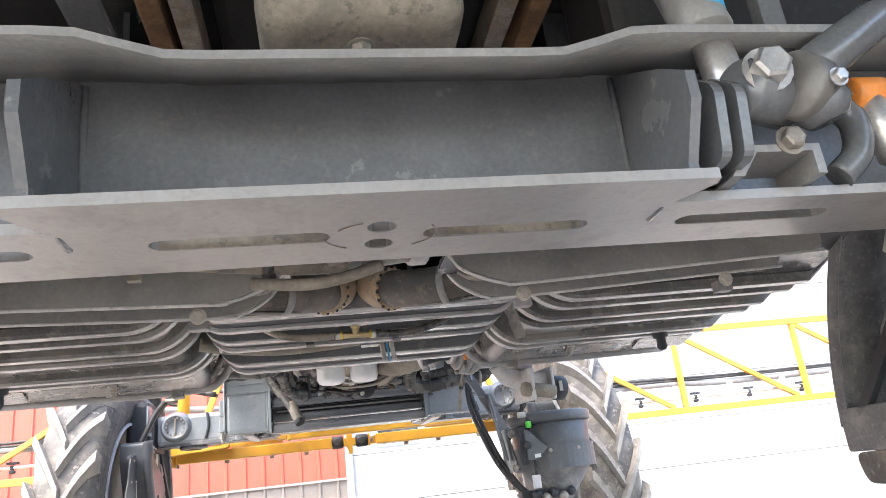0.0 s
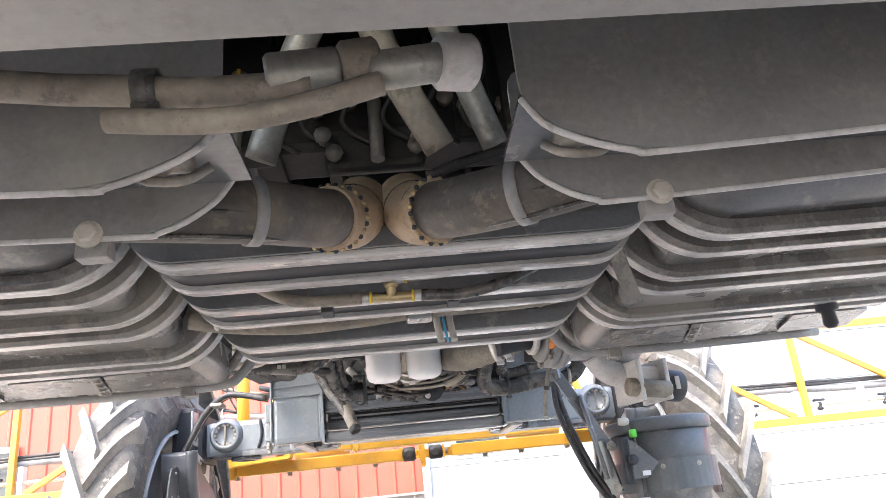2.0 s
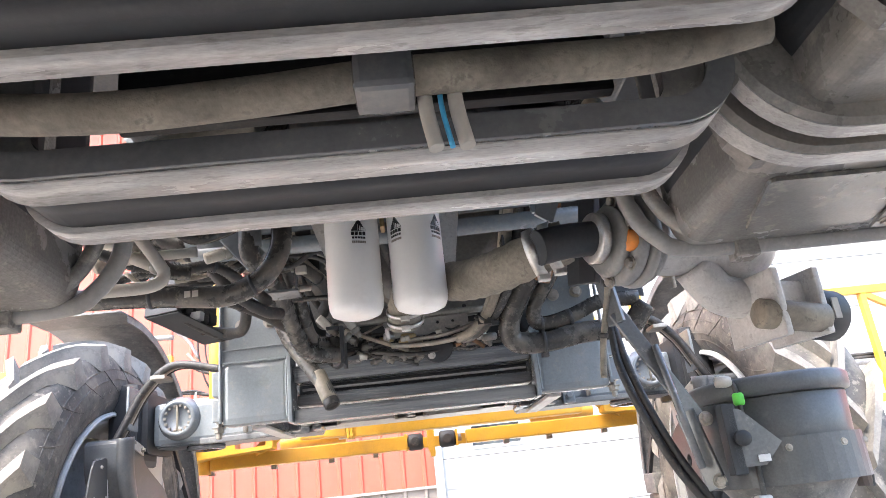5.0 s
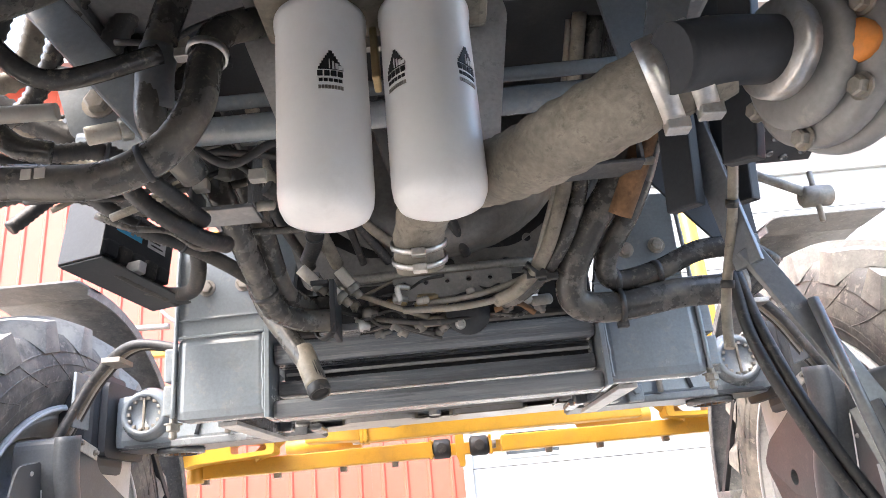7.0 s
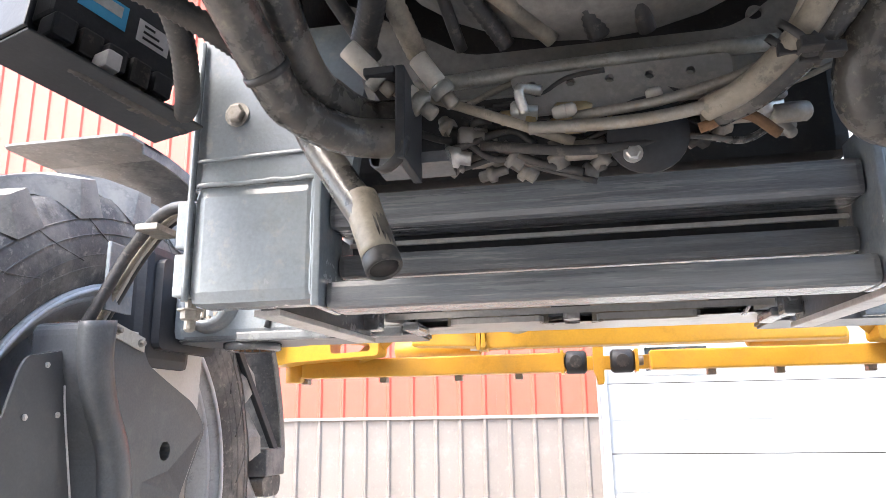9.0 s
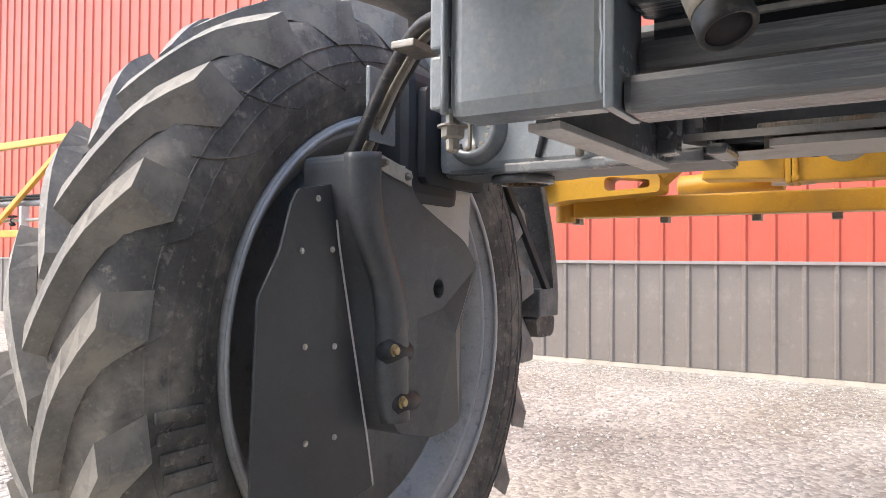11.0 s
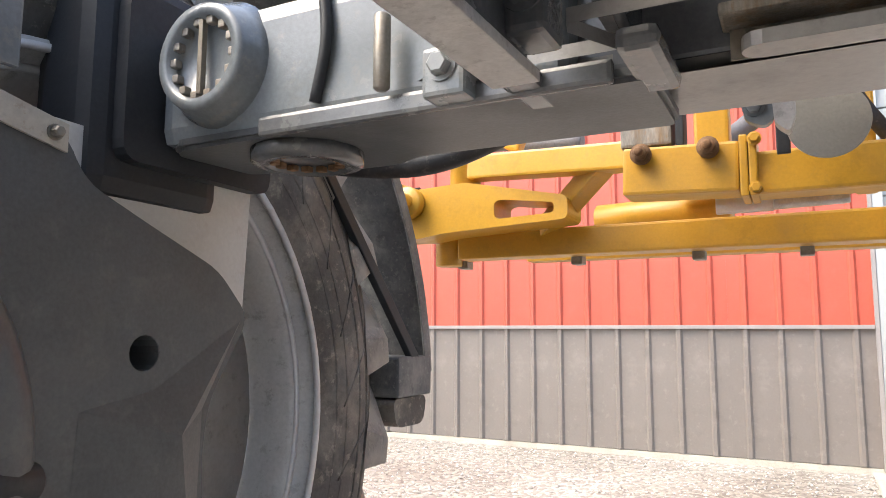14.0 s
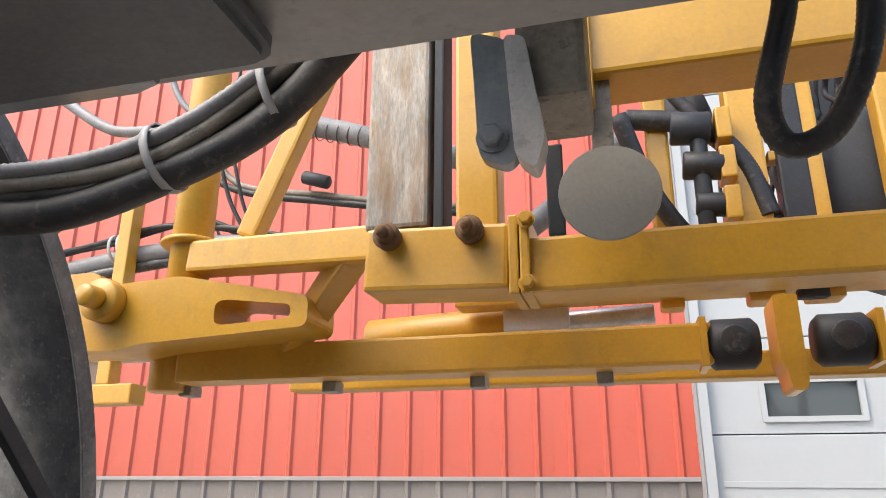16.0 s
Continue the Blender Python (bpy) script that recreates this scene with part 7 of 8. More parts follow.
# ---- hoses under and between the tank hoops ----
made = set(bpy.data.objects)
th = thing("tee_line", (0.08, 2.09, 1.33), "dusty hoses joined by a brass tee with yellow rings", "hose")
for pts, m in (([(-0.30, 2.12, 1.47), (-0.2, 2.11, 1.40), (-0.12, 2.10, 1.352), (-0.05, 2.10, 1.342), (0.03, 2.10, 1.341)], M_HOSE_TAN), ([(0.15, 2.10, 1.338), (0.24, 2.10, 1.335), (0.32, 2.10, 1.352), (0.42, 2.11, 1.40), (0.5, 2.12, 1.47)], M_HOSE),
               ([(0.12, 2.084, 1.374), (0.18, 2.085, 1.378), (0.28, 2.09, 1.387), (0.38, 2.1, 1.412), (0.50, 2.11, 1.47)], M_HOSE_TAN)):
    b = B()
    hose(b, pts, 0.0118, 14, 8)
    part("hose_run", b, m, th)
for p0, p1, m, r in (((0.028, 2.10, 1.341), (0.152, 2.10, 1.338), M_BRASS, 0.0095), ((0.03, 2.10, 1.341), (0.046, 2.10, 1.341), M_STEEL, 0.0118), ((0.136, 2.10, 1.339), (0.152, 2.10, 1.339), M_STEEL, 0.0118), ((0.09, 2.10, 1.34), (0.09, 2.09, 1.372), M_BRASS, 0.0112), ((0.09, 2.093, 1.358), (0.09, 2.091, 1.37), M_BRASS, 0.0145), ((0.086, 2.088, 1.373), (0.125, 2.084, 1.374), M_STEEL, 0.0112), ((0.045, 2.10, 1.341), (0.051, 2.10, 1.341), M_TAPE, 0.0128), ((0.13, 2.10, 1.339), (0.136, 2.10, 1.339), M_TAPE, 0.0128), ((0.118, 2.084, 1.374), (0.124, 2.084, 1.374), M_TAPE, 0.0128)):
    b = B()
    rod(b, p0, p1, r, 14, None, 0.002)
    part("fitting" if m is M_BRASS else "ring", b, m, th, "brass tee" if m is M_BRASS else "yellow ring")
for x in (-0.044, 0.217):
    b = B()
    box(b, x - 0.012, x + 0.012, 2.12, 2.17, 1.325, 1.345, 0.003)
    part("clip", b, M_BLACK, th, "black clip")
th.location.z -= 0.014
bh = thing("return_line", (0.1, 2.42, 1.37), "thick dusty grey return hose with joint and bare hose tails", "hose")
b = B()
hose(b, [(-0.40, 2.40, 1.40), (-0.30, 2.42, 1.385), (-0.15, 2.42, 1.37), (0.01, 2.42, 1.374), (0.14, 2.42, 1.383), (0.3, 2.42, 1.385), (0.45, 2.42, 1.388), (0.57, 2.40, 1.40)], 0.022, 20, 8)
part("hose_run", b, M_WRAP, bh, "dusty grey hose")
b = B()
box(b, 0.12, 0.185, 2.39, 2.45, 1.355, 1.405, 0.008)
part("joint", b, M_FRAME, bh, "dark joint block")
for x, m in ((0.195, M_PALE), (0.212, M_BLUE_LABEL), (0.228, M_PALE)):
    b = B()
    hose(b, [(x, 2.44, 1.39), (x, 2.435, 1.35), (x + 0.006, 2.43, 1.30)], 0.0085 if m is M_PALE else 0.003, 10, 6)
    part("hose_tail", b, m, bh, "pale braided hose tail" if m is M_PALE else "blue thread")
b = B()
rod(b, (-0.335, 2.40, 1.395), (-0.325, 2.40, 1.393), 0.026, 18)
part("clamp_band", b, M_PALE, bh)
st = B()
beam(st, (0.57, 2.12, 1.40), (0.62, 2.2, 1.295), 0.035, 0.004, 0.001)
solid("tank_strap", st, M_POLY, "loose black strap end hanging from the tank", "strap")
fr_l = hose_thing("front_line", [(-0.62, 1.37, 1.32), (-0.30, 1.26, 1.29), (-0.16, 1.25, 1.275), (-0.06, 1.25, 1.265), (0.04, 1.25, 1.265)], 0.014, M_HOSE_TAN, "rust-brown hose behind the front beam", seg=14)
clamp(fr_l, (-0.33, 1.27, 1.292), (1, 0, 0), 0.014, 0.012, M_HOSE_TAN)
clamp(fr_l, (-0.1, 1.25, 1.27), (1, 0, 0), 0.014, 0.02, M_HOSE)
fl = thing("hose_coupling", (0.08, 1.25, 1.27), "pale dusty hydraulic couplings with printed hose", "coupling")
for p0, p1, r, m in (((0.0, 1.25, 1.275), (0.065, 1.255, 1.282), 0.022, M_ZINC), ((0.065, 1.255, 1.282), (0.10, 1.258, 1.288), 0.026, M_HOSE_TAN), ((0.09, 1.25, 1.275), (0.16, 1.25, 1.282), 0.018, M_ZINC), ((0.15, 1.25, 1.282), (0.185, 1.26, 1.285), 0.026, M_STEEL_EDGE)):
    b = B()
    rod(b, p0, p1, r, 16)
    part("coupling", b, m, fl)
b = B()
hose(b, [(-0.13, 1.242, 1.238), (-0.04, 1.237, 1.228), (0.03, 1.237, 1.236), (0.1, 1.242, 1.258)], 0.011, 12, 8)
part("printed_hose", b, M_HOSE_TAN, fl)
tx = new("lettering", text_mesh("21 MPa (3000 PSI)", 0.0095, M_LETTER))
tx.parent = fl
tx.matrix_basis = pose(-0.085, 1.2265, 1.2245, 80, 0, 1)

# exhaust sleeves that meet ahead of the first hoop and turn up
for s, pts, bend in ((-1, [(-0.62, 1.56, 1.36), (-0.40, 1.585, 1.338), (-0.25, 1.61, 1.332), (-0.097, 1.66, 1.336), (-0.02, 1.745, 1.357), (0.025, 1.81, 1.382)],
                      [(0.0, 1.775, 1.367), (0.03, 1.83, 1.388), (0.044, 1.885, 1.425), (0.048, 1.92, 1.455)]),
                     (1, [(0.80, 1.54, 1.385), (0.58, 1.57, 1.362), (0.42, 1.60, 1.34), (0.294, 1.65, 1.332), (0.20, 1.735, 1.352), (0.155, 1.80, 1.378)],
                      [(0.178, 1.765, 1.362), (0.148, 1.83, 1.386), (0.134, 1.885, 1.425), (0.13, 1.92, 1.455)])):
    ex = thing("wrapped_pipe", ((pts[0][0] + pts[-1][0]) / 2, 1.7, 1.4), "black sleeved exhaust pipe turning up in a tan cuff", "pipe", "wrapped pipes")
    b = B()
    hose(b, pts, 0.047, 24, 8)
    part("wrap", b, M_SLEEVE, ex, "black stitched sleeve", True)
    b = B()
    hose(b, bend, 0.0525, 28, 8)
    part("cuff", b, M_TANCUFF, ex, "tan heat cuff with stitched edge")
    for dz, dy in ((-0.046, -0.016), (-0.02, -0.044)):
        b = B()
        hose(b, [(p[0], p[1] + dy, p[2] + dz) for p in pts[:-1]], 0.0035, 6, 6)
        part("seam", b, M_HOSE, ex, "raised sleeve seam")
    e, d = Vector(bend[0]), (Vector(bend[1]) - Vector(bend[0])).normalized()
    u, w = ring_frame(d)
    for k in range(30):
        a = 2 * math.pi * k / 30
        q = e + d * (0.012 + 0.02 * math.cos(a)) + (u * math.cos(a) + w * math.sin(a)) * 0.054
        b = B()
        lathe(b, [(0.002, -0.004), (0.0045, -0.002), (0.0045, 0.002), (0.002, 0.004)], q, w, 6)
        part("stitch", b, (M_BLACK, M_BRASS)[k % 2], ex)
    b = B()
    m = (Vector(bend[1]) + Vector(bend[2])) / 2
    lathe(b, [(0.0528, -0.002), (0.0545, -0.001), (0.0545, 0.001), (0.0528, 0.002)], m, Vector(bend[2]) - Vector(bend[1]), 28, False)
    part("cuff_seam", b, M_HOSE, ex)
    q = Vector(pts[3])
    b = B()
    lathe(b, [(0.0475, -0.009), (0.0505, -0.009), (0.0505, 0.009), (0.0475, 0.009)], q, Vector(pts[4]) - Vector(pts[2]), 24, False)
    box(b, q.x - 0.012, q.x + 0.012, q.y - 0.02, q.y + 0.005, q.z + 0.046, q.z + 0.06, 0.003)
    part("band", b, M_SHIELD, ex, "steel strap band")
for pts, r, m, lab, rg in (([(0.02, 1.66, 1.72), (-0.05, 1.70, 1.58), (-0.10, 1.74, 1.46)], 0.026, M_ZINC, "dull zinc bent pipe", 0), ([(0.07, 1.62, 1.72), (0.12, 1.68, 1.58), (0.19, 1.74, 1.46)], 0.026, M_HOSE_TAN, "mud-brown bent steel pipe", 0),
                           ([(0.18, 1.62, 1.70), (0.23, 1.68, 1.57), (0.28, 1.74, 1.46)], 0.022, M_ZINC, "dull zinc bent pipe", 0), ([(0.17, 1.85, 1.465), (0.24, 1.84, 1.485), (0.36, 1.83, 1.51), (0.5, 1.80, 1.535)], 0.009, M_CABLE, "black corrugated cable sleeve", 0.002),
                           ([(0.085, 1.95, 1.56), (0.085, 1.96, 1.7)], 0.014, M_DARK, "dark oily shaft end", 0)):
    hose_thing("pipe" if not rg else "cable_sleeve", pts, r, m, lab, "pipe" if not rg else "cable sleeve", ridge=rg)
dk = thing("transmission", (0.1, 1.95, 1.5), "transmission casing above the hoops, coloured near black for the shade there", "gearbox")
# castings near black, as deep shade above the hoops is in the colour
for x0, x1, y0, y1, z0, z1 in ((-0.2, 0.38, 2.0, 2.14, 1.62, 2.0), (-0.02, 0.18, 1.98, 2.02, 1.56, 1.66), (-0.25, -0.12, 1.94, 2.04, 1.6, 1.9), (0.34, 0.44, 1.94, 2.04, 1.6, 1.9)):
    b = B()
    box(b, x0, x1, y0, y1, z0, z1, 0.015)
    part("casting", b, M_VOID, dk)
rng = random.Random(3)
for k in range(14):
    b = B()
    x, z = -0.15 + 0.5 * rng.random(), 1.5 + 0.2 * rng.random()
    lathe(b, [(0.012, 0), (0.012, 0.02), (0.018, 0.02), (0.018, 0.03)], (x, 1.985, z + 0.08), (0, -1, 0), 8)
    part("boss", b, (M_DARK, M_BOLT)[k % 2], dk)
for k in range(6):
    b = B()
    x = -0.12 + 0.08 * k
    hose(b, [(x, 1.97, 1.85), (x + 0.03, 1.93, 1.74), (x - 0.02, 1.95, 1.65), (x + 0.05, 1.98, 1.6)], 0.006, 8, 6)
    part("wire", b, M_CABLE, dk)
hose_thing("striped_hose", [(-0.20, 1.95, 1.44), (-0.195, 1.93, 1.56), (-0.17, 1.92, 1.75)], 0.018, M_HOSE_TAN, "brown hose with yellow stripe behind the hoop", seg=14)
b = B()
hose(b, [(-0.20, 1.931, 1.45), (-0.195, 1.911, 1.56), (-0.17, 1.901, 1.75)], 0.004, 8, 6)
solid("stripe_tape", b, M_TAPE, "yellow stripe along the brown hose", "tape")


# ---- steering linkage at the front ----
def steering():
    s = thing("steering_cylinder", (0.65, 0.95, 1.25), "steering cylinder and tie rod in clevis brackets", "steering linkage")
    def add(name, fn, m, label=""):
        b = B()
        fn(b)
        return part(name, b, m, s, label)
    add("barrel", lambda b: rod(b, (0.63, 0.96, 1.66), (0.635, 0.92, 1.51), 0.045, 28), M_SHIELD, "grey cylinder barrel with blue sticker")
    add("sticker", lambda b: wrap(b, -0.005, 0.05, 1.535, 1.59, (0.634, 0.932), 0.046), M_BLUE_LABEL, "blue sticker")
    add("rod", lambda b: rod(b, (0.635, 0.92, 1.51), (0.645, 0.91, 1.37), 0.031, 24), M_STEEL, "bright piston rod")
    add("eye", lambda b: rod(b, (0.62, 0.86, 1.375), (0.72, 0.90, 1.375), 0.046, 28), M_FRAME)
    add("bolt", lambda b: hex_bolt(b, (0.655, 0.835, 1.39), (-0.2, -1, 0), 0.028, 0.03), M_STEEL, "large bright bolt head")
    add("bearing", lambda b: rod(b, (0.70, 0.85, 1.375), (0.745, 0.87, 1.375), 0.052, 28), M_DARK, "dark bearing race")
    add("tie_rod", lambda b: rod(b, (0.74, 0.86, 1.40), (1.05, 0.90, 1.60), 0.035, 24), M_FRAME, "dark tie rod")
    add("ball_joint", lambda b: lathe(b, [(0.03, -0.06), (0.042, -0.04), (0.045, 0.03), (0.03, 0.05)], (0.75, 0.87, 1.37), (0.3, 0, -1), 24), M_FRAME)
    add("grease_nipple", lambda b: hex_bolt(b, (0.745, 0.81, 1.36), (0, -1, 0), 0.011, 0.012), M_STEEL)
    add("side_bar", lambda b: box(b, 0.755, 0.80, 0.93, 0.96, 1.40, 1.75, 0.005), M_FRAME)
    for x in (0.565, 0.60):
        add("clevis_plate", lambda b: plate(b, rounded([(0.86, 1.26), (0.98, 1.26), (0.98, 1.40), (0.90, 1.42), (0.84, 1.37)], 0.02), "x", x, x + 0.016), M_FRAME)
    add("stop_box", lambda b: plate(b, [(0.60, 1.25), (0.64, 1.30), (0.76, 1.30), (0.76, 1.25), (0.745, 1.25), (0.745, 1.288), (0.65, 1.288), (0.62, 1.25)], "y", 0.90, 1.0), M_SHIELD, "bent steel stop")
    add("stop_bolt", lambda b: hex_bolt(b, (0.71, 0.9, 1.305), (0, -1, 0), 0.018, 0.02), M_BOLT)
    add("curved_hook", lambda b: hose(b, [(0.84, 0.95, 1.40), (0.87, 0.94, 1.36), (0.86, 0.94, 1.30), (0.82, 0.95, 1.262)], 0.024, 14, 6), M_FRAME)
    add("orange_boot", lambda b: rod(b, (0.87, 0.93, 1.40), (0.93, 0.93, 1.40), 0.03, 18), M_ORANGE, "orange rubber boot")
    add("link", lambda b: rod(b, (0.90, 0.93, 1.39), (0.92, 0.93, 1.28), 0.026, 18), M_STEEL)
    # near-black block added only to stop bright sky showing past the linkage
    add("knuckle_casting", lambda b: box(b, 0.56, 1.2, 1.08, 1.3, 1.36, 2.0, 0.03), M_VOID, "dark block added to cover the sky behind the linkage")


steering()
set_down(made)


# ---- hoses and hangers behind the rear axle ----
def rear_bundle():
    g = thing("hose_bundle", (-0.9, 5.95, 1.5), "sagging bundle of black hoses tied with grey straps", "hose bundle")
    base = [(-1.5, 5.9, 1.60), (-1.2, 5.95, 1.515), (-0.95, 6.0, 1.495), (-0.76, 6.03, 1.545), (-0.6, 6.05, 1.64), (-0.42, 6.0, 1.76)]
    for k, (dy, dz, r, m, rg) in enumerate(((0, -0.02, 0.026, M_CABLE, 0), (0.03, 0.01, 0.022, M_CABLE, 0), (-0.02, 0.015, 0.012, M_HOSE_TAN, 0), (-0.03, 0.035, 0.011, M_GREYHOSE, 0.0015), (0.02, 0.045, 0.014, M_CABLE, 0), (0.0, 0.055, 0.009, M_GREYHOSE, 0))):
        b = B()
        hose(b, [(x, y + dy, z + dz + 0.008 * math.sin(3 * i + k)) for i, (x, y, z) in enumerate(base)], r, 12, 8, rg)
        part("hose_run", b, m, g)
    for p in (base[1], base[3], base[4]):
        b = B()
        lathe(b, [(0.05, -0.006), (0.053, -0.006), (0.053, 0.006), (0.05, 0.006)], (p[0], p[1], p[2] + 0.012), (1, 0, 0.25), 18, False)
        part("tie", b, M_TIE, g, "grey cable tie")
    g2 = thing("hose_bundle", (-1.4, 7.1, 1.8), "grey hose and black cables tied along the boom", "hose bundle")
    for pts, r, m, rg in (([(-2.4, 7.1, 1.66), (-2.06, 7.1, 1.755), (-1.76, 7.1, 1.803), (-1.5, 7.1, 1.825), (-1.285, 7.1, 1.825), (-0.885, 7.1, 1.79)], 0.03, M_GREYHOSE, 0),
                          ([(-2.4, 7.08, 1.62), (-2.06, 7.08, 1.71), (-1.85, 7.08, 1.745), (-1.6, 7.1, 1.78), (-1.4, 7.12, 1.80)], 0.018, M_HOSE, 0)):
        b = B()
        hose(b, pts, r, 16, 10, rg, 0.03)
        part("hose_run", b, m, g2)
    for k in range(6):
        rng = random.Random(500 + k)
        q = lambda v: v + 0.02 * (rng.random() - 0.5)
        b = B()
        hose(b, [(-2.3, 7.1, q(1.77)), (-1.95, q(7.09), q(1.845)), (-1.76, q(7.09), q(1.865)), (-1.58, q(7.09), q(1.895)), (-1.42, q(7.09), q(1.90)), (-1.28, q(7.09), q(1.865)), (-1.05, q(7.1), q(1.82))], 0.006 + 0.004 * rng.random(), 8, 8)
        part("cable", b, M_CABLE, g2)
    for x, z in ((-1.73, 1.825), (-1.70, 1.83), (-1.39, 1.84)):
        b = B()
        lathe(b, [(0.05, -0.005), (0.053, -0.005), (0.053, 0.005), (0.05, 0.005)], (x, 7.09, z + 0.01), (1, 0, 0.1), 18, False)
        part("tie", b, M_TIE, g2, "grey cable tie")
    sp = thing("spiral_hose", (-1.1, 7.2, 2.2), "thick grey spiral-wrapped hose behind the brace", "hose")
    b = B()
    hose(b, [(-1.5, 7.2, 2.36), (-1.304, 7.2, 2.31), (-1.108, 7.2, 2.263), (-0.912, 7.2, 2.195), (-0.6, 7.2, 2.08)], 0.036, 18, 8)
    part("hose_run", b, M_GREYHOSE, sp)
    for k in range(14):
        t = k / 13
        b = B()
        lathe(b, [(0.0362, -0.003), (0.0376, 0), (0.0362, 0.003)], (-1.32 + 0.5 * t, 7.2, 2.314 - 0.145 * t), (1, 0, -0.3), 18, False)
        part("spiral_turn", b, M_CABLE, sp)
    for k, (pts, r, m, lab) in enumerate((([(-1.5, 7.2, 2.2), (-1.39, 7.2, 2.085), (-1.25, 7.2, 2.04), (-1.09, 7.2, 2.012), (-0.91, 7.2, 1.974), (-0.6, 7.2, 1.92)], 0.011, M_HOSE_TAN, "dusty tan cable behind the boom column"),
                                          ([(-1.5, 7.2, 2.12), (-1.39, 7.2, 2.06), (-1.25, 7.2, 2.02), (-1.09, 7.2, 1.99), (-0.91, 7.2, 1.955), (-0.6, 7.2, 1.9)], 0.012, M_CABLE, "black cable behind the boom column"),
                                          ([(-2.3, 7.2, 2.6), (-2.14, 7.2, 2.487), (-1.98, 7.2, 2.38), (-1.86, 7.2, 2.341), (-1.6, 7.2, 2.33)], 0.02, M_GREYHOSE, "grey hose under the axle frame edge"),
                                          ([(-1.72, 7.2, 2.6), (-1.69, 7.2, 2.5), (-1.63, 7.2, 2.41), (-1.5, 7.2, 2.3), (-1.42, 7.2, 2.16)], 0.012, M_GREYHOSE, "thin grey hose with pale fitting"),
                                          ([(-1.36, 7.05, 2.5), (-1.38, 7.05, 2.2), (-1.345, 7.08, 2.0), (-1.29, 7.1, 1.88)], 0.007, M_CABLE, "thin black cable hanging down"),
                                          ([(-1.32, 7.05, 2.5), (-1.33, 7.05, 2.2), (-1.30, 7.08, 2.0), (-1.26, 7.1, 1.88)], 0.006, M_CABLE, "thin black cable hanging down"))):
        hose_thing("boom_cable", pts, r, m, lab, "cable")
    b = B()
    rod(b, (-1.12, 7.16, 2.06), (-1.03, 7.16, 2.03), 0.022, 14)
    solid("cable_plug", b, M_BLACK, "black cable plug behind the brace", "plug")
    return g


rear_bundle()
made = set(bpy.data.objects)
hg = thing("latch_hanger", (-0.25, 6.0, 1.45), "dark grey hook and block hanging from the axle frame", "hanger")
b = B()
plate(b, rounded([(-0.345, 1.62), (-0.295, 1.60), (-0.285, 1.44), (-0.30, 1.425), (-0.335, 1.44), (-0.34, 1.54)], 0.015), "y", 5.98, 6.0)
part("hook_plate", b, M_BLUE, hg, "blue-grey hook plate")
b = B()
plate(b, rounded([(-0.295, 1.58), (-0.27, 1.575), (-0.25, 1.44), (-0.262, 1.40), (-0.285, 1.42)], 0.01), "y", 5.94, 5.975)
part("hook", b, M_STEEL_EDGE, hg)
b = B()
box(b, -0.285, -0.20, 5.96, 6.08, 1.50, 1.72, 0.01)
part("block", b, M_HOSE_TAN, hg, "dusty block")
bolts(hg, [(-0.318, 5.98, 1.465)], (0, -1, 0), 0.015, 0.014, M_BLUE)
b = B()
box(b, -0.62, 0.75, 5.68, 6.12, 1.72, 1.78, 0.01)
part("rear_shelf", b, M_FRAME, hg)
set_down(made, Matrix.Translation((0.048, 0.01, 0.042)))
dr = thing("round_reflector_disc", (-0.18, 6.3, 1.45), "matt grey round disc on a black toothed bracket", "disc")
b = B()
lathe(b, [(0.079, 0), (0.08, 0.002), (0.08, 0.006), (0.079, 0.008)], (-0.143, 6.30, 1.548), (0, -1, 0), 48)
for f in b.faces:
    f.smooth = False
part("disc", b, M_DISC, dr)
b = B()
box(b, -0.243, -0.215, 6.31, 6.32, 1.49, 1.65, 0.003)
part("bracket", b, M_BLACK, dr)
b = B()
box(b, -0.165, -0.13, 6.305, 6.33, 1.63, 1.76, 0.003)
part("stem", b, M_HOSE_TAN, dr)
lo_h = hose_thing("loop_hose", [(0.09, 6.0, 1.80), (0.08, 6.01, 1.66), (0.045, 6.02, 1.53), (0.062, 6.03, 1.475), (0.11, 6.02, 1.488), (0.15, 6.0, 1.57), (0.165, 5.98, 1.68), (0.17, 5.98, 1.80)], 0.0145, M_CABLE, "black corrugated hose loop hanging down", ridge=0.0009, pitch=0.007)
clamp(lo_h, (0.083, 6.008, 1.68), (-0.1, 0, 1), 0.02, 0.01, M_TIE)
hose_thing("steel_pipe", [(0.12, 6.1, 1.73), (0.18, 6.12, 1.80)], 0.02, M_HOSE_TAN, "short muddy pipe stub", "pipe")
hose_thing("boom_hose", [(-0.45, 6.75, 1.62), (-0.35, 6.8, 1.68), (-0.2, 6.85, 1.82), (-0.1, 6.9, 1.95)], 0.028, M_GREYHOSE, "grey hose behind the posts", seg=14)
hose_thing("boom_hose", [(-0.12, 6.8, 1.95), (-0.06, 6.85, 1.78), (0.02, 6.9, 1.66), (0.1, 6.95, 1.58)], 0.022, M_CABLE, "black hose behind the mast", seg=14)
for k in range(9):
    rng = random.Random(40 + k)
    hose_thing("wire_loom", [(0.2 + 0.3 * rng.random(), 7.1, 2.05), (0.25 + 0.25 * rng.random(), 7.05, 1.88), (0.22 + 0.3 * rng.random(), 7.02, 1.72), (0.25 + 0.3 * rng.random(), 7.05, 1.56)], 0.006 + 0.008 * rng.random(), M_CABLE, "black wiring behind the mast", "wiring")
fan = thing("blower_housing", (0.55, 7.2, 1.6), "black moulded housing among wires behind the mast", "housing")
b = B()
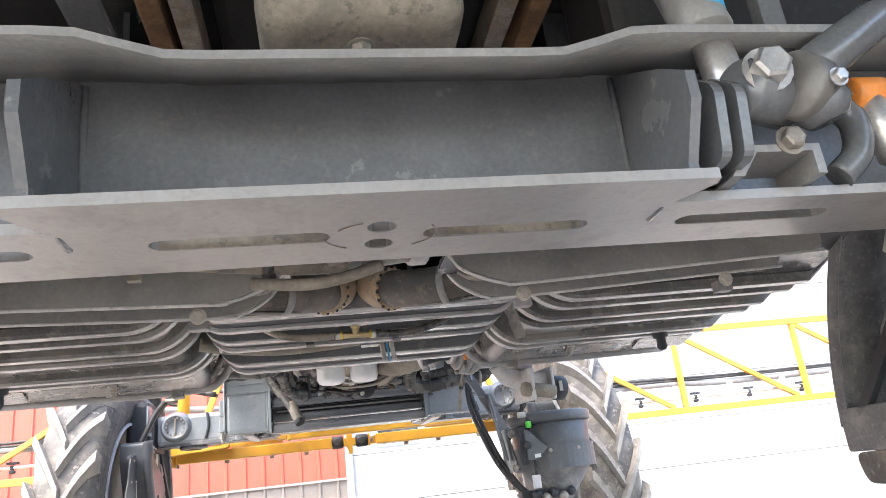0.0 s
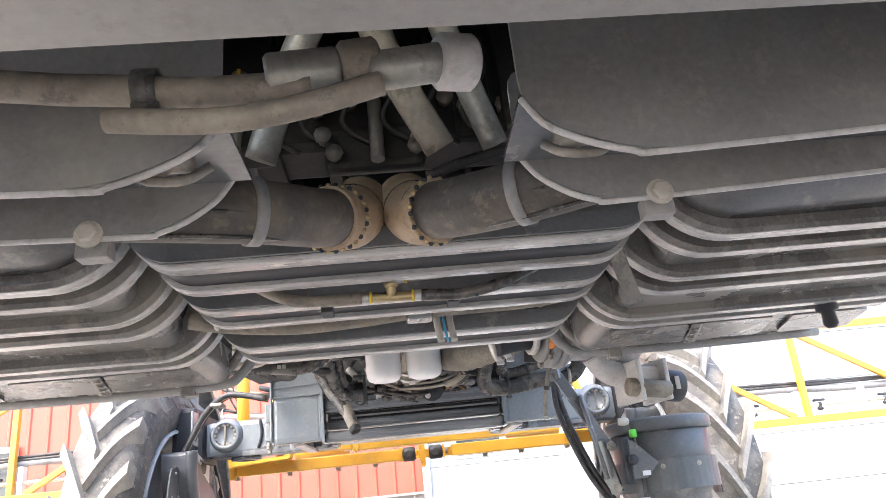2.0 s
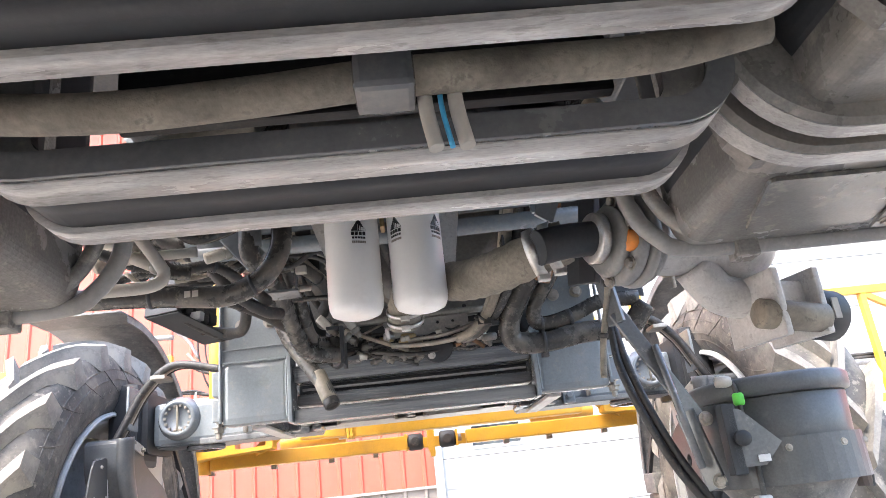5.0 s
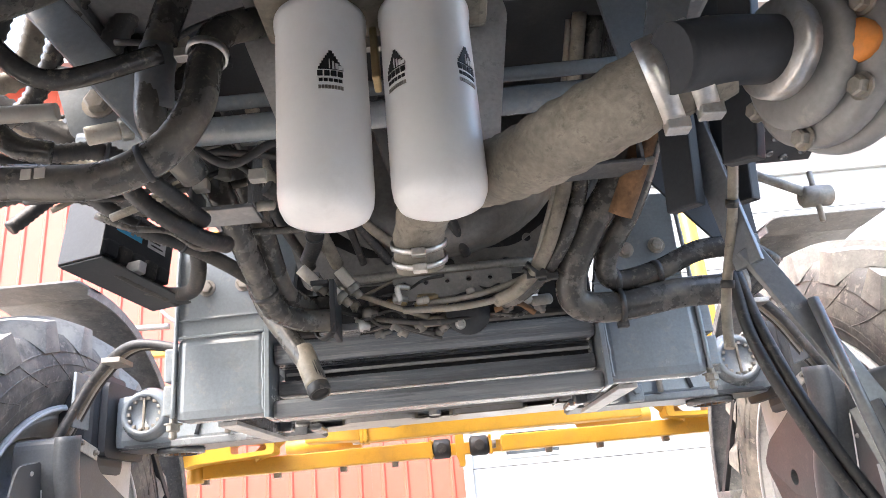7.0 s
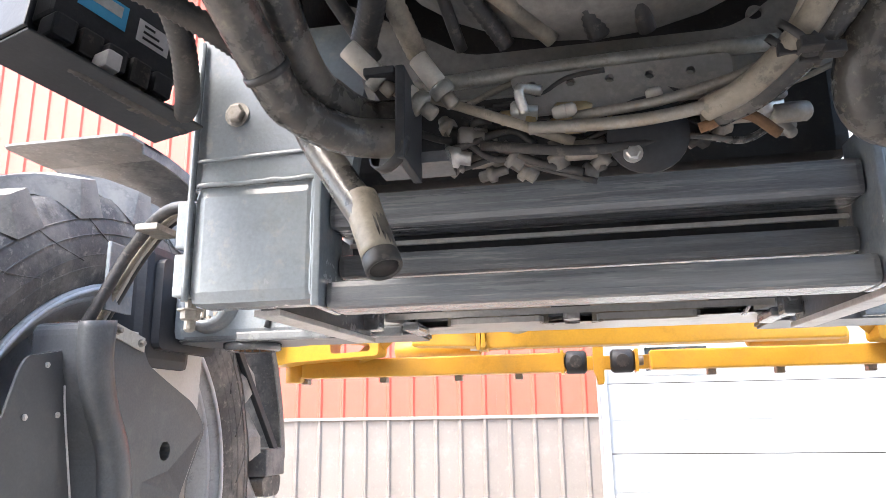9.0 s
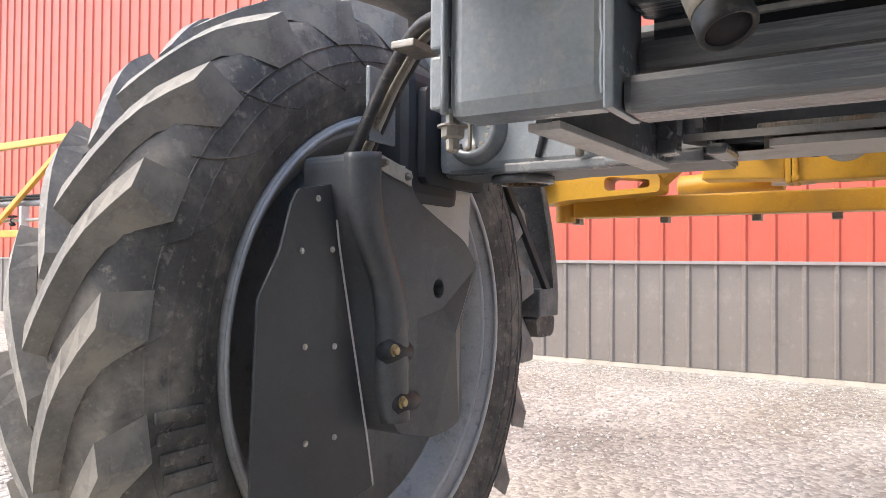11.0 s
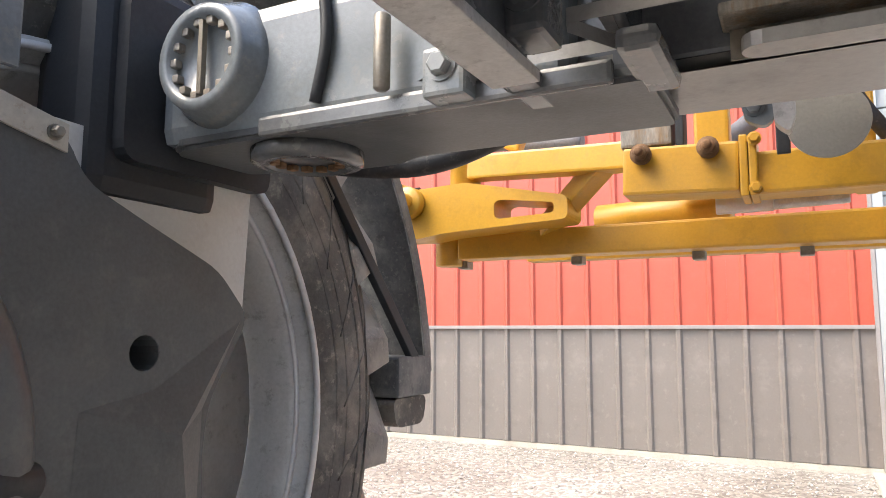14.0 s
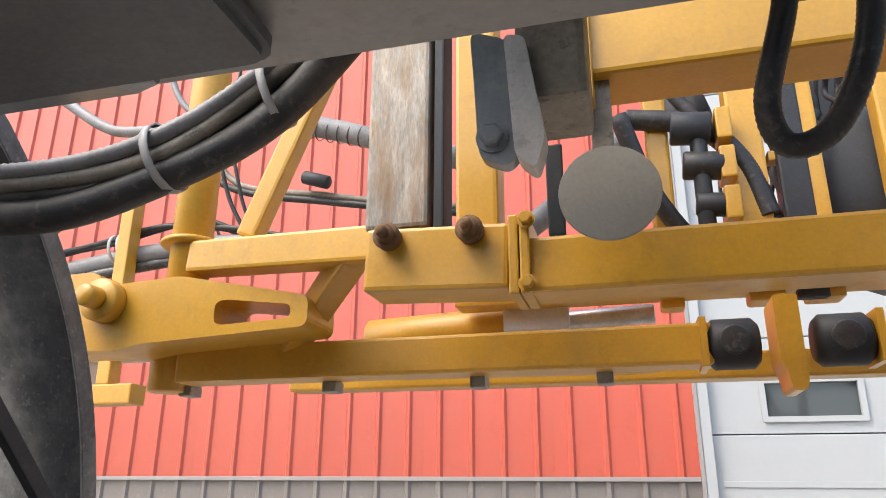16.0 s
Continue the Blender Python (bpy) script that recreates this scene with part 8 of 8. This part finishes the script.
lathe(b, [(0.05, 0), (0.2, 0.02), (0.24, 0.06), (0.24, 0.2), (0.18, 0.26)], (0.58, 7.0, 1.80), (-0.2, 1, 0), 28)
part("drum", b, M_BLACK, fan)
b = B()
box(b, 0.36, 1.1, 7.3, 7.6, 1.8, 2.4, 0.03)
part("case", b, M_BLACK, fan)
b = B()
box(b, 0.30, 0.52, 7.16, 7.29, 1.84, 2.08, 0.02)
part("valve_block", b, M_VOID, fan)
for k in range(22):
    rng = random.Random(300 + k)
    x, z = 0.16 + 0.5 * rng.random(), 2.35 - 0.3 * rng.random()
    p = [(x, 7.12 + 0.1 * rng.random(), z)]
    for q in range(4):
        p.append((p[-1][0] + 0.08 * (rng.random() - 0.5), 7.1 + 0.12 * rng.random(), p[-1][2] - 0.05 - 0.08 * rng.random()))
    b = B()
    hose(b, p, 0.004 + 0.009 * rng.random(), 8, 6)
    part("wire", b, (M_CABLE, M_CABLE, M_HOSE)[k % 3], fan)
for k in range(3):
    b = B()
    rod(b, (0.0 + 0.02 * k, 6.86, 1.93 - 0.1 * k), (0.09 + 0.02 * k, 6.86, 1.92 - 0.1 * k), 0.04 - 0.006 * k, 16)
    part("solenoid", b, (M_BLACK, M_CABLE, M_BLACK)[k], fan, "black solenoid")
    b = B()
    box(b, 0.1, 0.135, 6.83, 6.9, 1.88 - 0.1 * k, 1.96 - 0.1 * k, 0.005)
    part("bracket", b, M_YELLOW, fan)
b = B()
lathe(b, [(0.03, 0), (0.062, 0.01), (0.065, 0.09), (0.05, 0.1), (0.05, 0.13)], (0.06, 7.12, 2.13), (0.25, 1, 0), 20)
part("motor", b, M_BLACK, fan, "black round motor")
for z in (1.84, 2.02):
    b = B()
    box(b, 0.215, 0.24, 6.9, 6.94, z, z + 0.025, 0.004)
    part("mast_rung", b, M_YELLOW, fan)
b = B()
rod(b, (0.06, 6.86, 1.60), (0.06, 6.86, 1.95), 0.02, 12)
part("manifold_pipe", b, M_BLACK, fan)
hose_thing("boom_hose", [(-0.05, 6.92, 2.3), (-0.02, 6.9, 2.2), (0.0, 6.9, 2.08), (0.055, 6.9, 1.985), (0.1, 6.92, 1.92)], 0.017, M_CABLE, "black hose beside the disc", seg=14)
hose_thing("boom_hose", [(-0.1, 6.9, 1.99), (0.03, 6.9, 1.965), (0.1, 6.9, 1.925), (0.165, 6.9, 1.83), (0.2, 6.9, 1.7)], 0.026, M_CABLE, "thick black ribbed hose beside the mast", seg=14, ridge=0.001, pitch=0.008)
# hoses on the drop legs
for s in (-1, 1):
    c0 = 0.06 if s < 0 else 0.165
    for k, (off, m, r) in enumerate(((0.0, M_CABLE, 0.015), (0.035, M_HOSE_TAN, 0.008), (0.06, M_CABLE, 0.010), (0.05, M_PALE, 0.007))):
        x = c0 + s * 1.10
        hose_thing("leg_hose", [(c0 + s * (0.72), 5.0 + off, 1.62), (c0 + s * (0.92), 5.02 + off, 1.66), (c0 + s * 1.05, 5.06 + off, 1.58), (c0 + s * 1.12, 5.05 + off, 1.45), (c0 + s * 1.18, 5.04 + off, 1.33)], r, m, "hose running down behind the leg cover", seg=12)
    t = B()
    box(t, min(c0 + s * 0.95, c0 + s * 1.01), max(c0 + s * 0.95, c0 + s * 1.01), 5.0, 5.1, 1.605, 1.622, 0.004)
    solid("hose_clip", t, M_BOLT, "grey hose clip on the axle arm", "clip", group="hose clips")


# ---- yellow boom frame ----
def boom_centre():
    y = M_YELLOW
    f = thing("spray_boom", (0.15, 6.8, 1.3), "yellow painted centre frame of the spray boom", "spray boom")
    CX = 0.17

    def bar(name, p0, p1, w, h, m=y, label="", par=None, bev=0.008):
        b = B()
        beam(b, p0, p1, w, h, bev)
        return part(name, b, m, par or f, label)

    bar("lower_beam", (-1.27, 6.86, 1.385), (-0.03, 6.86, 1.385), 0.09, 0.085)
    bar("lower_beam", (0.33, 6.86, 1.385), (1.6, 6.86, 1.385), 0.09, 0.085)
    bar("rear_beam", (-1.2, 7.32, 1.41), (1.55, 7.32, 1.41), 0.08, 0.07)
    # rubber buffers and the lug between them
    for x0, x1, e in ((-0.04, 0.058, -1), (0.16, 0.262, 1)):
        b = B()
        rod(b, (x0, 6.85, 1.385), (x1, 6.85, 1.385), 0.052, 24, None, 0.012)
        p = part("rubber_buffer", b, M_BLACK, f, "black rubber buffer")
        b = B()
        lathe(b, [(0.03, 0), (0.03, 0.003), (0.026, 0.004)], ((x0 + x1) / 2, 6.797, 1.385), (0, -1, 0), 16)
        part("moulded_mark", b, M_CABLE, p)
        b = B()
        rod(b, ((x0 - 0.04) if e < 0 else x1, 6.85, 1.385), (x0 if e < 0 else x1 + 0.04, 6.85, 1.385), 0.022, 14)
        part("buffer_bolt", b, M_BOLT, p)
        b = B()
        plate(b, [(6.80, 1.335), (6.91, 1.335), (6.91, 1.435), (6.80, 1.435)], "x", (x0 - 0.016 if e < 0 else x1 + 0.002), (x0 - 0.002 if e < 0 else x1 + 0.016))
        part("buffer_plate", b, y, f)
    b = B()
    plate(b, rounded([(0.085, 1.47), (0.13, 1.47), (0.13, 1.30), (0.125, 1.283), (0.10, 1.283), (0.095, 1.32), (0.085, 1.34)], 0.008), "y", 6.79, 6.90)
    lug = part("centre_lug", b, y, f)
    # upper front beam with flange, bolts and worn post
    bar("upper_beam", (-0.365, 6.54, 1.475), (1.02, 6.54, 1.475), 0.1, 0.1)
    bar("end_box", (-0.655, 6.54, 1.505), (-0.385, 6.54, 1.495), 0.11, 0.12)
    for z in (0, 1):
        b = B()
        box(b, -0.384 + 0.02 * z, -0.366 + 0.02 * z, 6.475, 6.60, 1.42, 1.565, 0.004)
        fl = part("flange", b, y, f)
        if z == 0:
            bolts(fl, [(-0.35, 6.468, 1.435), (-0.35, 6.468, 1.55)], (0, -1, 0), 0.012, 0.018, y)
    for x in (-0.605, -0.45):
        b = B()
        rod(b, (x, 6.46, 1.54), (x, 6.485, 1.54), 0.024, 18)
        hex_bolt(b, (x, 6.462, 1.54), (0, -1, 0), 0.019, 0.02)
        rod(b, (x, 6.425, 1.54), (x, 6.45, 1.54), 0.011, 12)
        part("pivot_bolt", b, M_RUST, f, "dirty brown bolt and nut")
    b = B()
    box(b, -0.66, -0.535, 6.49, 6.58, 1.565, 2.6, 0.008)
    part("slide_post", b, M_RUSTY, f, "worn post with rusty bare steel")
    b = B()
    box(b, -0.528, -0.508, 6.50, 6.57, 1.56, 2.6, 0.004)
    part("slide_strip", b, M_BLACK, f, "black slide strip")
    b = B()
    box(b, -0.485, -0.405, 6.50, 6.58, 1.55, 2.6, 0.008)
    part("inner_post", b, y, f)
    # left and right linkage
    for s in (-1, 1):
        def X(v):
            return CX + s * v
        b = B()
        rod(b, (X(1.365), 6.72, 1.56), (X(1.365), 6.72, 2.7), 0.048, 28)
        t = part("king_tube", b, y, f, "yellow vertical pivot tube")
        b = B()
        rod(b, (X(1.365), 6.72, 1.648), (X(1.365), 6.72, 1.662), 0.072, 28)
        part("collar", b, y, t)
        bar("swing_arm", (X(1.33), 6.70, 1.61), (X(0.82), 6.60, 1.57), 0.07, 0.075)
        bar("diagonal_stay", (X(1.2), 6.70, 1.65), (X(1.0), 6.70, 2.15), 0.05, 0.05)
        bar("lower_brace", (X(1.16), 6.86, 1.42), (X(0.90), 6.62, 1.57), 0.06, 0.06)
        # knuckle block with a long hole
        b = B()
        plate(b, rounded([(X(1.64), 1.40), (X(1.64), 1.545), (X(1.34), 1.56), (X(1.02), 1.495), (X(1.02), 1.428), (X(1.42), 1.408), (X(1.5), 1.395)], 0.02), "y", 6.66, 6.80,
              [rounded([(X(1.245), 1.44), (X(1.245), 1.49), (X(1.225), 1.498), (X(1.06), 1.478), (X(1.06), 1.448)], 0.02, 3)])
        part("knuckle", b, y, f, "yellow knuckle block with a long hole")
        b = B()
        rod(b, (X(1.525), 6.62, 1.508), (X(1.525), 6.66, 1.508), 0.05, 24)
        rod(b, (X(1.525), 6.575, 1.508), (X(1.525), 6.62, 1.508), 0.026, 18)
        part("hinge_pin", b, y, f, "yellow hinge pin")
        b = B()
        plate(b, rounded([(X(1.85), 1.39), (X(1.85), 1.60), (X(1.60), 1.60), (X(1.5), 1.40)], 0.03), "y", 6.70, 6.78)
        part("hinge_plate", b, y, f)
        b = B()
        rod(b, (X(1.49), 6.86, 1.325), (X(1.49), 6.86, 1.45), 0.045, 24)
        part("lower_pivot", b, y, f)
        b = B()
        rod(b, (X(1.05), 7.12, 1.49), (X(0.62), 7.08, 1.50), 0.05, 24)
        cy = part("cylinder", b, y, f, "yellow fold cylinder")
        b = B()
        rod(b, (X(0.62), 7.08, 1.50), (X(0.30), 7.06, 1.505), 0.024, 18)
        part("cylinder_rod", b, M_STEEL, cy, "chrome rod")
        b = B()
        box(b, min(X(0.50), X(0.66)), max(X(0.50), X(0.66)), 7.0, 7.02, 1.465, 1.525, 0.004)
        part("data_plate", b, M_RIM, f, "grey label plate")
        bar("inner_brace", (X(0.98), 6.86, 1.35), (X(0.3), 7.25, 1.40), 0.05, 0.02)
        for x in (1.45, 1.06, 0.7, 0.42):
            b = B()
            box(b, X(x) - 0.018, X(x) + 0.018, 6.88, 6.93, 1.318, 1.345, 0.004)
            part("nozzle_tab", b, M_BOLT, f)
        # mast bars further back
        bar("mast_post", (X(0.06), 7.0, 1.5), (X(0.06), 7.0, 2.4), 0.075, 0.075)
        bar("mast_post", (X(0.26), 7.02, 1.5), (X(0.26), 7.02, 2.4), 0.055, 0.06)
    bar("mast_beam", (-0.25, 6.42, 1.83), (1.1, 6.42, 1.83), 0.12, 0.15, y, "sun-bleached yellow beam")
    bar("mast_beam", (-0.6, 6.98, 1.56), (1.0, 6.98, 1.56), 0.08, 0.08)
    b = B()
    box(b, -0.29, -0.215, 6.34, 6.40, 1.70, 1.98, 0.006)
    part("drop_tab", b, y, f)
    b = B()
    box(b, 0.17, 0.235, 6.96, 6.99, 1.5, 2.4, 0.006)
    part("slide_rail", b, M_BLACK, f, "black slide rail")
    f.location = Vector(f.location) + Vector((0.06, -0.08, 0))
    return f


boom_centre()


def boom_wing(side):
    s = side
    w = thing("boom_wing", (0.17 + s * 3.5, 7.05, 1.35), "yellow truss wing of the unfolded spray boom", "boom wing", "boom wings")
    x0, x1 = 0.2 + s * 1.75, 0.2 + s * 7.5
    nb = 5
    b = B()
    beam(b, (x0, 7.05, 1.36), (x1, 7.05, 1.36), 0.07, 0.06, 0.006)
    part("lower_chord", b, M_YELLOW, w)
    b = B()
    beam(b, (x0, 7.05, 2.13), (x1, 7.05, 2.13), 0.06, 0.06, 0.006)
    part("upper_chord", b, M_YELLOW, w)
    for k in range(nb):
        xa = x0 + (x1 - x0) * (k * 0.23 + 0.02)
        xb = x0 + (x1 - x0) * ((k + 1) * 0.23 + 0.0)
        if k < 4:
            b = B()
            beam(b, (xa + s * 0.02, 7.05, 2.10), (xb, 7.05, 1.39), 0.04, 0.045, 0.005)
            part("diagonal", b, M_YELLOW, w)
        b = B()
        beam(b, (xa, 7.05, 1.39), (xa, 7.05, 2.10), 0.045, 0.05, 0.005)
        part("upright", b, M_YELLOW, w)
    line = B()
    hose(line, [(x0, 7.12, 1.60), (0.17 + s * 3, 7.12, 1.63), (0.17 + s * 4, 7.12, 1.60), (x1, 7.12, 1.64)], 0.03, 10, 6)
    part("spray_line", line, M_GREYHOSE, w, "grey wrapped hose bundle")
    for dz, m in ((0.045, M_CABLE), (0.07, M_CABLE)):
        line = B()
        hose(line, [(x0, 7.1, 1.60 + dz), (0.17 + s * 2.8, 7.1, 1.61 + dz), (0.17 + s * 4.2, 7.1, 1.62 + dz * 0.6), (x1, 7.1, 1.63 + dz)], 0.012, 8, 6)
        part("cable", line, m, w)
    tube = B()
    rod(tube, (x0, 7.1, 1.48), (x1, 7.1, 1.48), 0.016, 10)
    part("nozzle_pipe", tube, M_STEEL, w, "steel nozzle pipe")
    for k in range(10):
        x = x0 + (x1 - x0) * (0.04 + k * 0.1)
        n = B()
        box(n, x - 0.02, x + 0.02, 7.06, 7.13, 1.39, 1.60, 0.004)
        part("nozzle_bracket", n, M_RIM, w)
        n = B()
        xx = x + s * 0.2
        lathe(n, [(0.012, 0), (0.02, 0.01), (0.02, 0.03), (0.012, 0.04), (0.026, 0.045), (0.026, 0.06), (0.014, 0.07)], (xx, 7.1, 1.50), (0, 0, -1), 12)
        part("nozzle", n, M_BLACK, w, "black spray nozzle")
        n = B()
        box(n, xx - 0.045, xx + 0.045, 7.08, 7.12, 1.505, 1.525, 0.004)
        part("nozzle_arm", n, M_BLACK, w)
    return w


boom_wing(-1)
boom_wing(1)
gravel_stones()
